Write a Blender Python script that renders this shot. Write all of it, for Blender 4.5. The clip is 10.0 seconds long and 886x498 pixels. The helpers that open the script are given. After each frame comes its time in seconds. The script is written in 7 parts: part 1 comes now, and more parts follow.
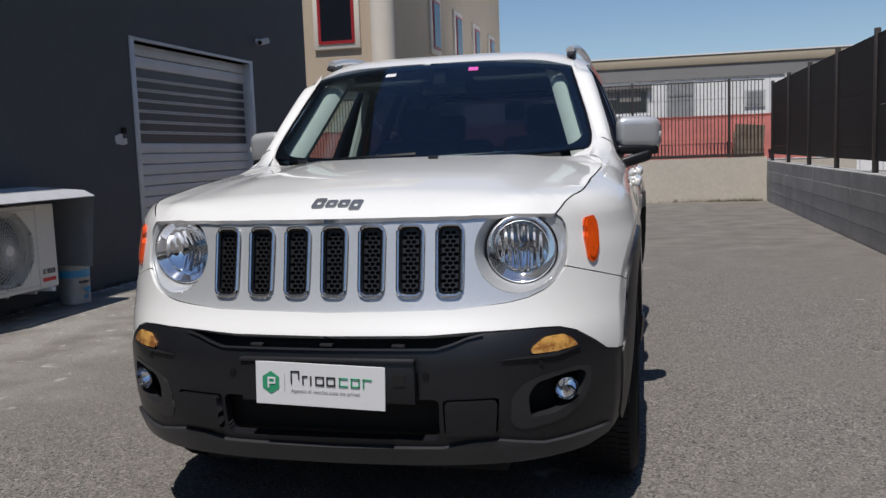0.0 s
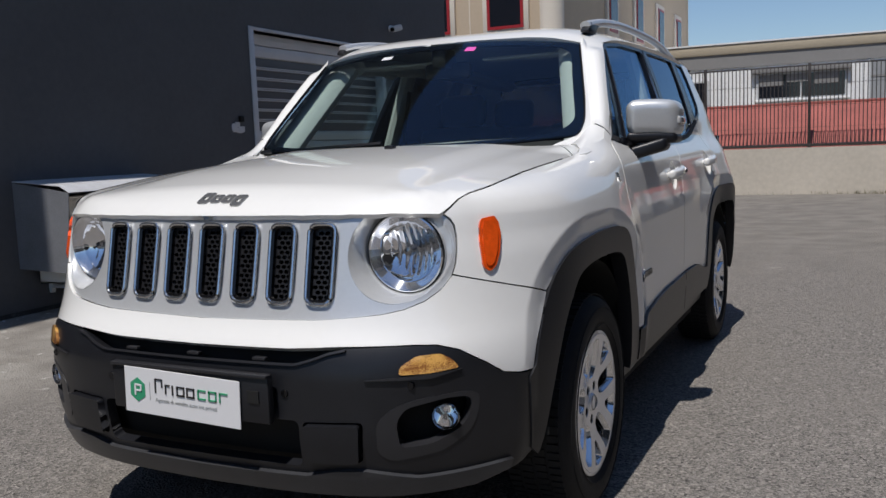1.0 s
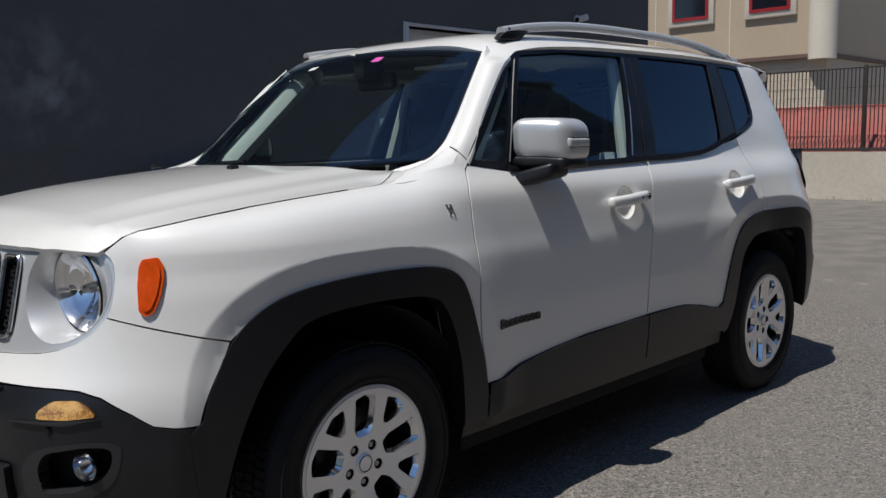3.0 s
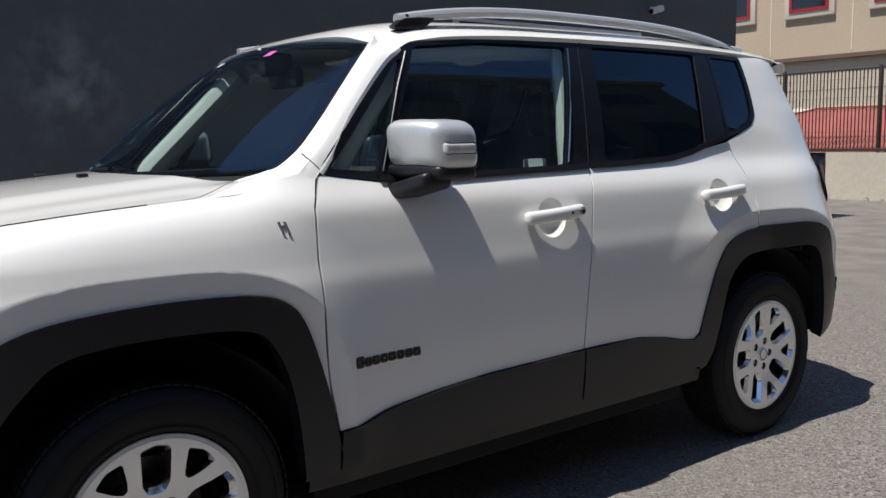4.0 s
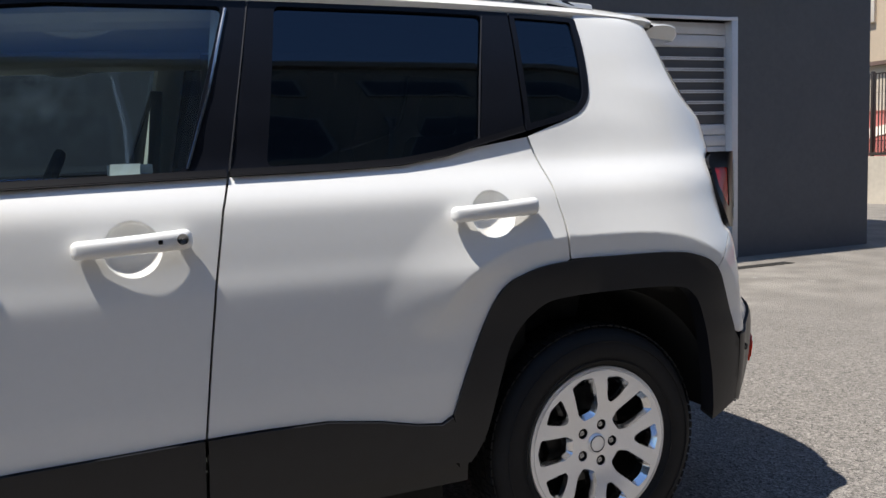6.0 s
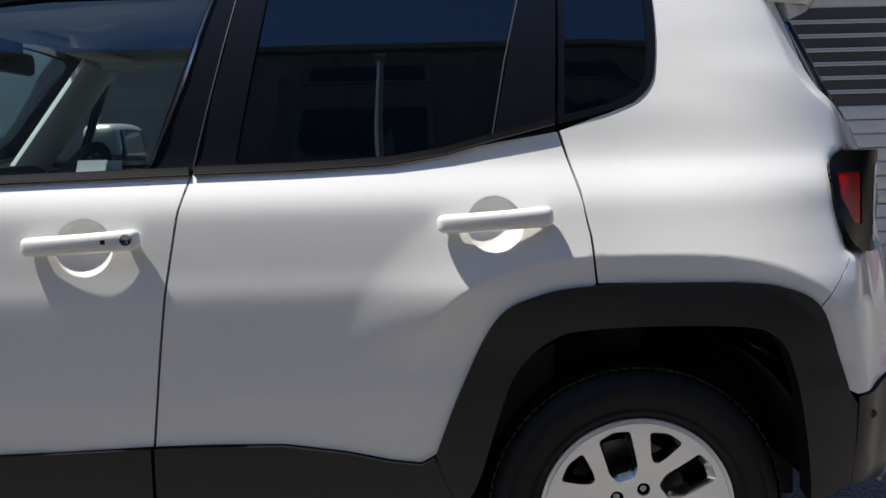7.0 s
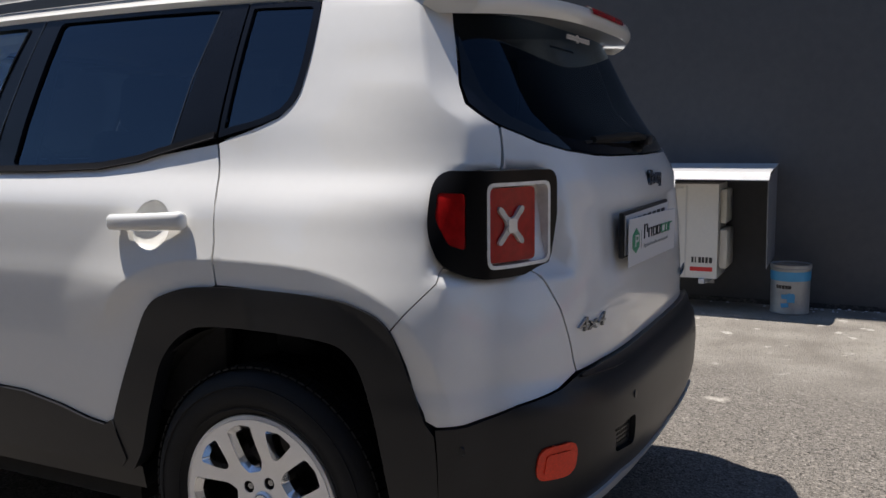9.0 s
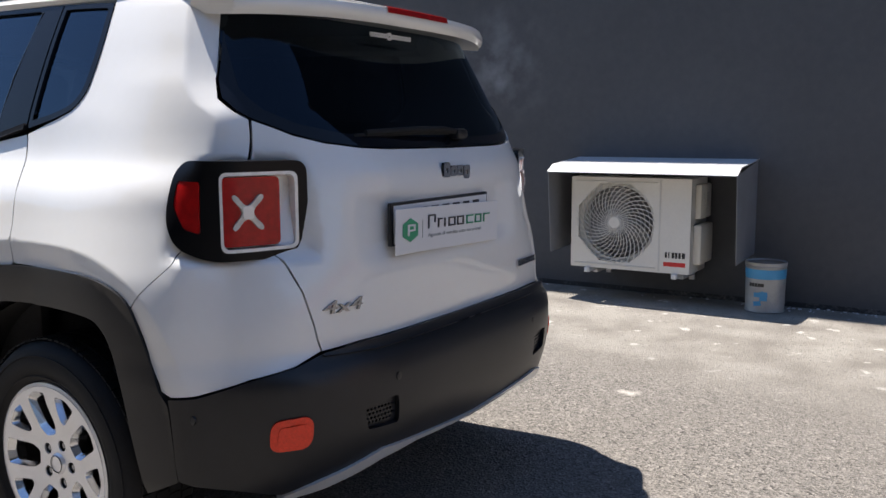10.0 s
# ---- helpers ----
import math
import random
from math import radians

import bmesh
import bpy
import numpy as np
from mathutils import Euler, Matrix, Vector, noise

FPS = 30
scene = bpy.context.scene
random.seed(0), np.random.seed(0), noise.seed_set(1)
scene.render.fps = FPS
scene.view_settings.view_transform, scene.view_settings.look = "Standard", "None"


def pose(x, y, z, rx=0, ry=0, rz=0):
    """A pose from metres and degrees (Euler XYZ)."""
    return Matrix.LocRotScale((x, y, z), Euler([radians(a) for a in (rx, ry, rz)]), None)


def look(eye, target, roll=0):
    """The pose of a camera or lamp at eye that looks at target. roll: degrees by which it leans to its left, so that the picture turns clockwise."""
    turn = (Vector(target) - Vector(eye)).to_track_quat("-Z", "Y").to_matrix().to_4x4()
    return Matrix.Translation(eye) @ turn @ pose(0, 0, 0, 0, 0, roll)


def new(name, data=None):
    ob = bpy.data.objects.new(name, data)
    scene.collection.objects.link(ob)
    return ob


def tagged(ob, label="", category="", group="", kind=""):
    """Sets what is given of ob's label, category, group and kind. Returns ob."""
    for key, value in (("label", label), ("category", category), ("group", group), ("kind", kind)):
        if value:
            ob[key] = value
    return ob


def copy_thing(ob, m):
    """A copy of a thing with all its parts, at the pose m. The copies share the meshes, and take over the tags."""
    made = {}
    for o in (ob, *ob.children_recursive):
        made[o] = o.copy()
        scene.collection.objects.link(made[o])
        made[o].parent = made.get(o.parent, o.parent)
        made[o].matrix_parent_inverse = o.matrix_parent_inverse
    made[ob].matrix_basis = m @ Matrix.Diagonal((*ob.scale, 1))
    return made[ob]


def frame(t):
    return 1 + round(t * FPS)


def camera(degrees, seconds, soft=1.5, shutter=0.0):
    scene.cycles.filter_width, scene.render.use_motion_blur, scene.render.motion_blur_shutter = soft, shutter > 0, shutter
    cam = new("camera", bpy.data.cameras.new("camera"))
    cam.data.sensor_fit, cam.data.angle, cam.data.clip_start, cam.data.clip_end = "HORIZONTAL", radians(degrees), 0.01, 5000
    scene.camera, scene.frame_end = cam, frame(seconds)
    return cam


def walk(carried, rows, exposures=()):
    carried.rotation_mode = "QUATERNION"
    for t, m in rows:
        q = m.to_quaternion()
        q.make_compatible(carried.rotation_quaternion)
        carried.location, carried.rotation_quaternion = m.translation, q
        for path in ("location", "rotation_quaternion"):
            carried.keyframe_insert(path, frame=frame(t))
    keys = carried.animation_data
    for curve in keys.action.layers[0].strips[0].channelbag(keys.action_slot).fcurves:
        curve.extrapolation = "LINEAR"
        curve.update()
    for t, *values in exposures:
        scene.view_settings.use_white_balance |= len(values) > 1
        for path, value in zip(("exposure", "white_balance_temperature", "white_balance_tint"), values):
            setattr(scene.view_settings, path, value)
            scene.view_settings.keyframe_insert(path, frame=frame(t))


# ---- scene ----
cam = camera(53.7, 10.0)
PATH = [
    (0, (0.92, -3.237, 1.194), (0.467, -1.301, 0.975), -2.1),
    (0.5, (1.287, -2.96, 1.187), (0.671, -1.07, 0.961), -2.2),
    (1, (1.632, -2.651, 1.175), (0.766, -0.863, 0.941), -2.2),
    (1.5, (1.953, -2.369, 1.207), (0.894, -0.69, 0.966), -2.1),
    (2, (2.257, -2.158, 1.213), (1.152, -0.508, 0.978), -1.8),
    (2.5, (2.526, -1.876, 1.231), (1.284, -0.326, 0.998), -1.1),
    (2.7, (2.608, -1.745, 1.243), (1.297, -0.255, 1.004), -1.1),
    (3.8, (2.899, -0.892, 1.278), (1.355, 0.354, 1.024), -1.0),
    (4, (2.909, -0.677, 1.265), (1.331, 0.527, 1.017), -1.1),
    (4.5, (2.912, -0.247, 1.256), (1.3, 0.909, 0.999), -1.1),
    (5, (2.879, 0.213, 1.244), (1.225, 1.308, 0.989), -1.3),
    (5.5, (2.895, 0.662, 1.21), (1.159, 1.629, 0.983), -1.9),
    (5.7, (2.941, 0.868, 1.19), (1.181, 1.794, 0.973), -2.0),
    (7, (2.811, 2.08, 1.222), (0.827, 2.133, 0.975), -1.5),
    (7.5, (2.736, 2.541, 1.233), (0.771, 2.258, 0.987), -1.2),
    (8, (2.692, 2.917, 1.245), (0.723, 2.694, 0.978), -0.5),
    (8.5, (2.588, 3.385, 1.228), (0.639, 3.021, 0.966), -0.8),
    (9, (2.533, 3.901, 1.248), (0.752, 3.027, 0.993), -0.6),
    (9.5, (2.4, 4.33, 1.263), (0.705, 3.302, 1.001), -0.5),
    (10, (2.244, 4.679, 1.244), (0.563, 3.63, 0.974), -0.2),
]
walk(cam, [(t, look(eye, target, roll)) for t, eye, target, roll in PATH],
     [(0, 0.04, 6480, 12), (1.0, 0.07, 6460, 12), (1.5, 0.13, 6440, 11), (2.0, 0.09, 6460, 11), (2.7, 0.05, 6520, 10), (3.8, 0.42, 6600, 10), (4.0, 0.52, 6620, 10), (4.5, 0.86, 6620, 10), (5.0, 1.01, 6630, 10),
      (5.5, 0.99, 6640, 10), (7.0, 0.84, 6640, 10), (7.5, 0.75, 6620, 10), (8.0, 0.66, 6700, 11), (8.5, 0.54, 6760, 12), (9.0, 0.62, 6820, 12), (9.5, 0.83, 6800, 12), (10.0, 1.18, 6740, 12)])

# ---- world, sun, exposure ----
SUN = Vector((-0.018, -0.430, 1.0)).normalized()
world = bpy.data.worlds.new("sky")
scene.world = world
world.use_nodes = True
wn = world.node_tree
sky = wn.nodes.new("ShaderNodeTexSky")
sky.sky_type, sky.sun_disc = "NISHITA", False
sky.sun_elevation = math.asin(SUN.z)
sky.sun_rotation = math.atan2(SUN.x, SUN.y)
sky.air_density, sky.dust_density, sky.ozone_density = 1.0, 0.05, 5.0
wn.links.new(sky.outputs[0], wn.nodes["Background"].inputs[0])
wn.nodes["Background"].inputs[1].default_value = 0.087
sun = new("sun", bpy.data.lights.new("sun", "SUN"))
sun.data.energy, sun.data.angle, sun.data.color = 3.95, radians(0.53), (1.0, 0.965, 0.905)
sun.matrix_world = look(SUN * 40, (0, 0, 0))


# ---- materials ----
def mat(name, col, rough=0.5, metal=0.0, coat=0.0, var=0.0, scale=8.0, bump=0.0, bscale=200.0, col2=None, spec=0.5, **more):
    """A surface with its colour varied at two scales and a fine relief."""
    m = bpy.data.materials.new(name)
    m.use_nodes = True
    nt = m.node_tree
    b = nt.nodes["Principled BSDF"]
    b.inputs["Base Color"].default_value = (*col, 1)
    b.inputs["Roughness"].default_value = rough
    b.inputs["Metallic"].default_value = metal
    b.inputs["Coat Weight"].default_value = coat
    b.inputs["Coat Roughness"].default_value = more.get("coat_rough", 0.03)
    b.inputs["Specular IOR Level"].default_value = spec
    tc = nt.nodes.new("ShaderNodeTexCoord")
    if var or col2:
        n1 = nt.nodes.new("ShaderNodeTexNoise")
        n1.inputs["Scale"].default_value, n1.inputs["Detail"].default_value = scale, 8
        n2 = nt.nodes.new("ShaderNodeTexNoise")
        n2.inputs["Scale"].default_value, n2.inputs["Detail"].default_value = scale * 14, 4
        mix = nt.nodes.new("ShaderNodeMath")
        mix.operation = "MULTIPLY_ADD"
        mix.inputs[1].default_value, mix.inputs[2].default_value = 0.45, 0.0
        add = nt.nodes.new("ShaderNodeMath")
        add.operation = "MULTIPLY_ADD"
        add.inputs[1].default_value = 0.55
        ramp = nt.nodes.new("ShaderNodeMix")
        ramp.data_type = "RGBA"
        c2 = col2 or tuple(min(1, c * (1 + var)) for c in col)
        c1 = col if col2 else tuple(c * (1 - var) for c in col)
        ramp.inputs[6].default_value, ramp.inputs[7].default_value = (*c1, 1), (*c2, 1)
        sharp = nt.nodes.new("ShaderNodeMapRange")
        sharp.inputs[1].default_value, sharp.inputs[2].default_value = more.get("lo", 0.35), more.get("hi", 0.65)
        for n in (n1, n2):
            nt.links.new(tc.outputs["Object"], n.inputs["Vector"])
        nt.links.new(n2.outputs["Fac"], mix.inputs[0])
        nt.links.new(n1.outputs["Fac"], add.inputs[0])
        nt.links.new(mix.outputs[0], add.inputs[2])
        nt.links.new(add.outputs[0], sharp.inputs[0])
        nt.links.new(sharp.outputs[0], ramp.inputs[0])
        nt.links.new(ramp.outputs[2], b.inputs["Base Color"])
    if bump:
        n3 = nt.nodes.new("ShaderNodeTexNoise")
        n3.inputs["Scale"].default_value, n3.inputs["Detail"].default_value = bscale, 5
        bp = nt.nodes.new("ShaderNodeBump")
        bp.inputs["Strength"].default_value, bp.inputs["Distance"].default_value = bump, more.get("bdist", 0.004)
        nt.links.new(tc.outputs["Object"], n3.inputs["Vector"])
        nt.links.new(n3.outputs["Fac"], bp.inputs["Height"])
        nt.links.new(bp.outputs[0], b.inputs["Normal"])
    return m


def glass(name, tint, gloss=0.02, ior=1.6, coat=(1, 1, 1), dust=0.0):
    """A pane: clear body colour under a thin film of dust and a mirror coat that grows towards grazing views."""
    m = bpy.data.materials.new(name)
    m.use_nodes = True
    nt = m.node_tree
    nt.nodes.remove(nt.nodes["Principled BSDF"])
    out = nt.nodes["Material Output"]
    tr = nt.nodes.new("ShaderNodeBsdfTransparent")
    tr.inputs[0].default_value = (*tint, 1)
    gl = nt.nodes.new("ShaderNodeBsdfGlossy")
    gl.inputs["Roughness"].default_value = gloss
    gl.inputs["Color"].default_value = (*coat, 1)
    # Schlick's mirror share, the same from inside and outside
    lw = nt.nodes.new("ShaderNodeLayerWeight")
    lw.inputs[0].default_value = 0.5
    pw = nt.nodes.new("ShaderNodeMath")
    pw.operation = "POWER"
    pw.inputs[1].default_value = 5.0
    fr = nt.nodes.new("ShaderNodeMath")
    fr.operation = "MULTIPLY_ADD"
    f0 = ((ior - 1) / (ior + 1)) ** 2
    fr.inputs[1].default_value, fr.inputs[2].default_value = 1 - f0, f0
    nt.links.new(lw.outputs["Facing"], pw.inputs[0])
    nt.links.new(pw.outputs[0], fr.inputs[0])
    mx = nt.nodes.new("ShaderNodeMixShader")
    df = nt.nodes.new("ShaderNodeBsdfDiffuse")
    df.inputs[0].default_value = (0.62, 0.66, 0.64, 1)
    film = nt.nodes.new("ShaderNodeMixShader")
    film.inputs[0].default_value = dust
    for a, b in ((fr.outputs[0], mx.inputs[0]), (film.outputs[0], mx.inputs[1]), (tr.outputs[0], film.inputs[1]), (df.outputs[0], film.inputs[2]), (gl.outputs[0], mx.inputs[2]), (mx.outputs[0], out.inputs[0])):
        nt.links.new(a, b)
    return m


PAINT = mat("white_paint", (0.78, 0.775, 0.755), 0.42, coat=1.0, var=0.012, scale=3, coat_rough=0.04)
PLASTIC = mat("black_plastic", (0.0108, 0.0113, 0.0140), 0.36, spec=0.42, var=0.15, scale=20, bump=0.12, bscale=900, bdist=0.001)
GREYPL = mat("grey_plastic", (0.020, 0.020, 0.023), 0.36, var=0.1, scale=20, bump=0.1, bscale=900, bdist=0.001)
GLOSSB = mat("gloss_black", (0.006, 0.006, 0.007), 0.12, spec=0.35, var=0.05)
GLASSB = mat("black_glass_edge", (0.004, 0.005, 0.009), 0.06, spec=0.3, var=0.05)
PILLAR = mat("pillar_black", (0.007, 0.008, 0.012), 0.2, var=0.1, scale=15, spec=0.2)
STRIP = mat("black_rubber_strip", (0.006, 0.006, 0.008), 0.6, var=0.1, spec=0.15)
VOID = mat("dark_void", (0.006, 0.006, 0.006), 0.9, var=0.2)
SILVER = mat("satin_silver", (0.64, 0.65, 0.66), 0.32, metal=0.48, var=0.03, scale=6, coat=0.3)
SILVERD = mat("dull_badge_chrome", (0.30, 0.305, 0.315), 0.22, metal=0.7)
ALLOYC = mat("polished_alloy", (0.74, 0.75, 0.77), 0.16, metal=1.0, var=0.05, scale=14)
ALLOY = mat("alloy", (0.86, 0.86, 0.87), 0.24, metal=0.45, var=0.03, scale=10, coat=0.4)
CHROME = mat("chrome", (0.82, 0.83, 0.85), 0.08, metal=1.0)
DCHROME = mat("dark_chrome", (0.30, 0.31, 0.33), 0.15, metal=1.0)
RUBBER = mat("tyre_rubber", (0.011, 0.011, 0.012), 0.7, spec=0.3, var=0.25, scale=12, bump=0.2, bscale=300)
ORANGE = mat("orange_lens", (0.74, 0.085, 0.008), 0.15, coat=0.8, var=0.18, scale=60)
AMBER = mat("amber_lens", (0.95, 0.52, 0.14), 0.14, metal=0.3, coat=1.0, col2=(0.34, 0.13, 0.04), lo=0.46, hi=0.56, scale=26, bump=0.5, bscale=55)
REDLENS = mat("red_lens", (0.36, 0.006, 0.006), 0.25, coat=0.12, spec=0.3, var=0.3, scale=50)
REFLEX = mat("red_reflector", (0.82, 0.055, 0.022), 0.25, coat=0.2, spec=0.3, var=0.15, scale=150)
CLEARL = mat("clear_lens", (0.75, 0.74, 0.72), 0.15, coat=0.6, var=0.15, scale=40)
BLUEBLACK = mat("plate_black", (0.01, 0.01, 0.012), 0.4)
SIGNW = mat("sign_white", (0.72, 0.72, 0.73), 0.35, var=0.01)
GREEN = mat("sign_green", (0.03, 0.30, 0.15), 0.4)
INK = mat("ink_dark", (0.02, 0.02, 0.022), 0.4)
INKG = mat("ink_grey", (0.35, 0.36, 0.36), 0.5)
TRIM = mat("light_grey_trim", (0.60, 0.61, 0.60), 0.8, var=0.06, scale=30)
SEATM = mat("dark_seat_cloth", (0.02, 0.02, 0.022), 0.85, var=0.3, scale=40, bump=0.3, bscale=400)
BRAKE = mat("brake_steel", (0.14, 0.135, 0.13), 0.4, metal=0.9, var=0.15, scale=30)
GLASSF = glass("green_tint_glass", (0.74, 0.83, 0.80), 0.012, 1.85, (0.45, 0.70, 1.0), 0.004)
GLASSR = glass("privacy_glass", (0.045, 0.05, 0.06), 0.015, 1.75, (0.62, 0.80, 1.0))
GLASSK = glass("rear_privacy_glass", (0.035, 0.04, 0.05), 0.015, 1.42, (0.6, 0.78, 1.0))
LENS = glass("lamp_lens", (0.96, 0.96, 0.97), 0.0, 1.4)
LAMPREF = mat("lamp_reflector", (0.90, 0.91, 0.92), 0.035, metal=1.0)
BEZEL = mat("bright_bezel", (0.88, 0.89, 0.91), 0.07, metal=0.95, coat=0.5)
SLOTC = mat("slot_chrome", (0.66, 0.67, 0.68), 0.18, metal=0.95, coat=0.3)
LENSM = mat("mirror_lamp_lens", (0.70, 0.69, 0.68), 0.10, coat=0.8, col2=(0.48, 0.47, 0.46), scale=40)
CROSSM = mat("milky_lens", (0.62, 0.60, 0.57), 0.14, coat=0.8, col2=(0.44, 0.42, 0.40), scale=60)
LAMPB = mat("lamp_housing_black", (0.004, 0.004, 0.005), 0.3, spec=0.18, var=0.1)
LIPGREY = mat("satin_grey_lip", (0.040, 0.041, 0.045), 0.30, var=0.15, scale=12, bump=0.05, bscale=900, bdist=0.001)
MESHB = mat("grille_mesh_black", (0.013, 0.013, 0.015), 0.4)

WALLDARK = mat("anthracite_render", (0.076, 0.078, 0.086), 0.75, col2=(0.092, 0.095, 0.104), scale=1.3, bump=0.25, bscale=160)
SHUTTER = mat("shutter_grey", (0.58, 0.58, 0.60), 0.45, metal=0.2, var=0.06, scale=3)
SHUTTERD = mat("shutter_dark", (0.085, 0.085, 0.094), 0.4, metal=0.3, var=0.08, scale=3)
CONCRETE = mat("cast_concrete", (0.55, 0.50, 0.425), 0.85, var=0.10, scale=0.9, bump=0.15, bscale=30)
CONCRETEG = mat("board_marked_concrete", (0.42, 0.415, 0.40), 0.85, var=0.2, scale=2.2, bump=0.4, bscale=40)
ARCADEW = mat("arcade_window", (0.05, 0.055, 0.065), 0.35, var=0.2, scale=0.8)
ARCADE = mat("arcade_render", (0.21, 0.185, 0.155), 0.85, var=0.06, scale=0.8)
CREAM = mat("cream_render", (0.50, 0.40, 0.29), 0.85, var=0.05, scale=0.8, bump=0.2, bscale=60)
PALECREAM = mat("pale_cream_block", (0.56, 0.48, 0.38), 0.85, var=0.08, scale=0.7)
BROWNC = mat("brown_string_course", (0.15, 0.095, 0.075), 0.7, var=0.1, scale=2)
WEED = mat("dry_weed", (0.10, 0.11, 0.035), 0.8, col2=(0.20, 0.16, 0.07), scale=30)
BOARD = mat("weathered_board", (0.17, 0.13, 0.10), 0.85, var=0.25, scale=5, bump=0.2, bscale=60)
PALE = mat("pale_render_trim", (0.72, 0.65, 0.55), 0.8, var=0.04, scale=1.5)
REDFRAME = mat("red_frame", (0.33, 0.02, 0.025), 0.4, var=0.06)
WINDARK = mat("window_pane", (0.012, 0.014, 0.02), 0.08, spec=0.6)
REDTILE = mat("red_roof_tile", (0.31, 0.085, 0.070), 0.75, var=0.22, scale=2.0, bump=0.3, bscale=30)
FENCEM = mat("fence_brown_black", (0.035, 0.028, 0.026), 0.5, var=0.2, scale=5)
FENCEP = mat("fence_wire_grey", (0.05, 0.042, 0.04), 0.5, var=0.2, scale=5)
SCREEN = mat("black_screen", (0.010, 0.010, 0.011), 0.7, var=0.3, scale=6)
WHITEW = mat("white_industrial_wall", (0.80, 0.80, 0.80), 0.8, var=0.06, scale=0.5)
PALEG = mat("pale_grey_paint", (0.52, 0.53, 0.54), 0.6, var=0.08, scale=3)
STEELD = mat("weathered_steel_door", (0.30, 0.31, 0.32), 0.5, var=0.15, scale=3)
TAN = mat("tan_cornice", (0.42, 0.36, 0.27), 0.8, var=0.05, scale=0.6)
GREYR = mat("grey_fascia", (0.24, 0.235, 0.23), 0.7, var=0.06, scale=0.6)
GALV = mat("galvanised_sheet", (0.62, 0.63, 0.65), 0.45, metal=0.25, var=0.10, scale=9)
SEALANT = mat("dirty_sealant", (0.03, 0.03, 0.032), 0.8, col2=(0.16, 0.155, 0.15), scale=4, lo=0.5, hi=0.68)
GALVD = mat("dark_grey_sheet", (0.20, 0.207, 0.225), 0.5, metal=0.2, var=0.12, scale=6)
ACW = mat("ac_white", (0.72, 0.70, 0.65), 0.5, var=0.03, scale=4)
ACGREY = mat("ac_grille", (0.60, 0.59, 0.56), 0.5)
REDP = mat("red_label", (0.60, 0.03, 0.03), 0.4)
CANM = mat("can_tin", (0.42, 0.42, 0.41), 0.45, metal=0.35, col2=(0.28, 0.29, 0.30), scale=12)
CANB = mat("can_blue_band", (0.05, 0.30, 0.55), 0.4, var=0.1, scale=10)
RUST = mat("rusty_lid", (0.20, 0.12, 0.07), 0.8, col2=(0.30, 0.27, 0.24), scale=20)
IRON = mat("drain_iron", (0.05, 0.048, 0.045), 0.6, metal=0.5, var=0.2, scale=10)
PINK = mat("pink_sticker", (0.65, 0.10, 0.42), 0.5)
LAMPW = mat("white_fixture", (0.6, 0.6, 0.6), 0.5)
BARSG = mat("bar_grey", (0.25, 0.25, 0.25), 0.6)


def smear(material, centre, radius, colour):
    """A cloudy pale smear of its own shape on a wall."""
    nt = material.node_tree
    b = nt.nodes["Principled BSDF"]
    tc = nt.nodes.new("ShaderNodeTexCoord")
    near = nt.nodes.new("ShaderNodeVectorMath")
    near.operation = "DISTANCE"
    near.inputs[1].default_value = centre
    no = nt.nodes.new("ShaderNodeTexNoise")
    no.inputs["Scale"].default_value, no.inputs["Detail"].default_value = 4.5, 5
    fall = nt.nodes.new("ShaderNodeMapRange")
    fall.inputs[1].default_value, fall.inputs[2].default_value, fall.inputs[3].default_value, fall.inputs[4].default_value = radius, 0.05, 0.0, 1.0
    cloud = nt.nodes.new("ShaderNodeMapRange")
    cloud.inputs[1].default_value, cloud.inputs[2].default_value = 0.44, 0.72
    mul = nt.nodes.new("ShaderNodeMath")
    mul.operation = "MULTIPLY"
    mx = nt.nodes.new("ShaderNodeMix")
    mx.data_type = "RGBA"
    mx.inputs[7].default_value = (*colour, 1)
    old = b.inputs["Base Color"].links[0].from_socket
    for p, q in ((tc.outputs["Object"], near.inputs[0]), (tc.outputs["Object"], no.inputs["Vector"]), (near.outputs["Value"], fall.inputs[0]), (no.outputs["Fac"], cloud.inputs[0]), (fall.outputs[0], mul.inputs[0]), (cloud.outputs[0], mul.inputs[1]), (mul.outputs[0], mx.inputs[0]), (old, mx.inputs[6]), (mx.outputs[2], b.inputs["Base Color"])):
        nt.links.new(p, q)


smear(WALLDARK, (-4.2, 1.20, 1.75), 0.55, (0.24, 0.25, 0.27))


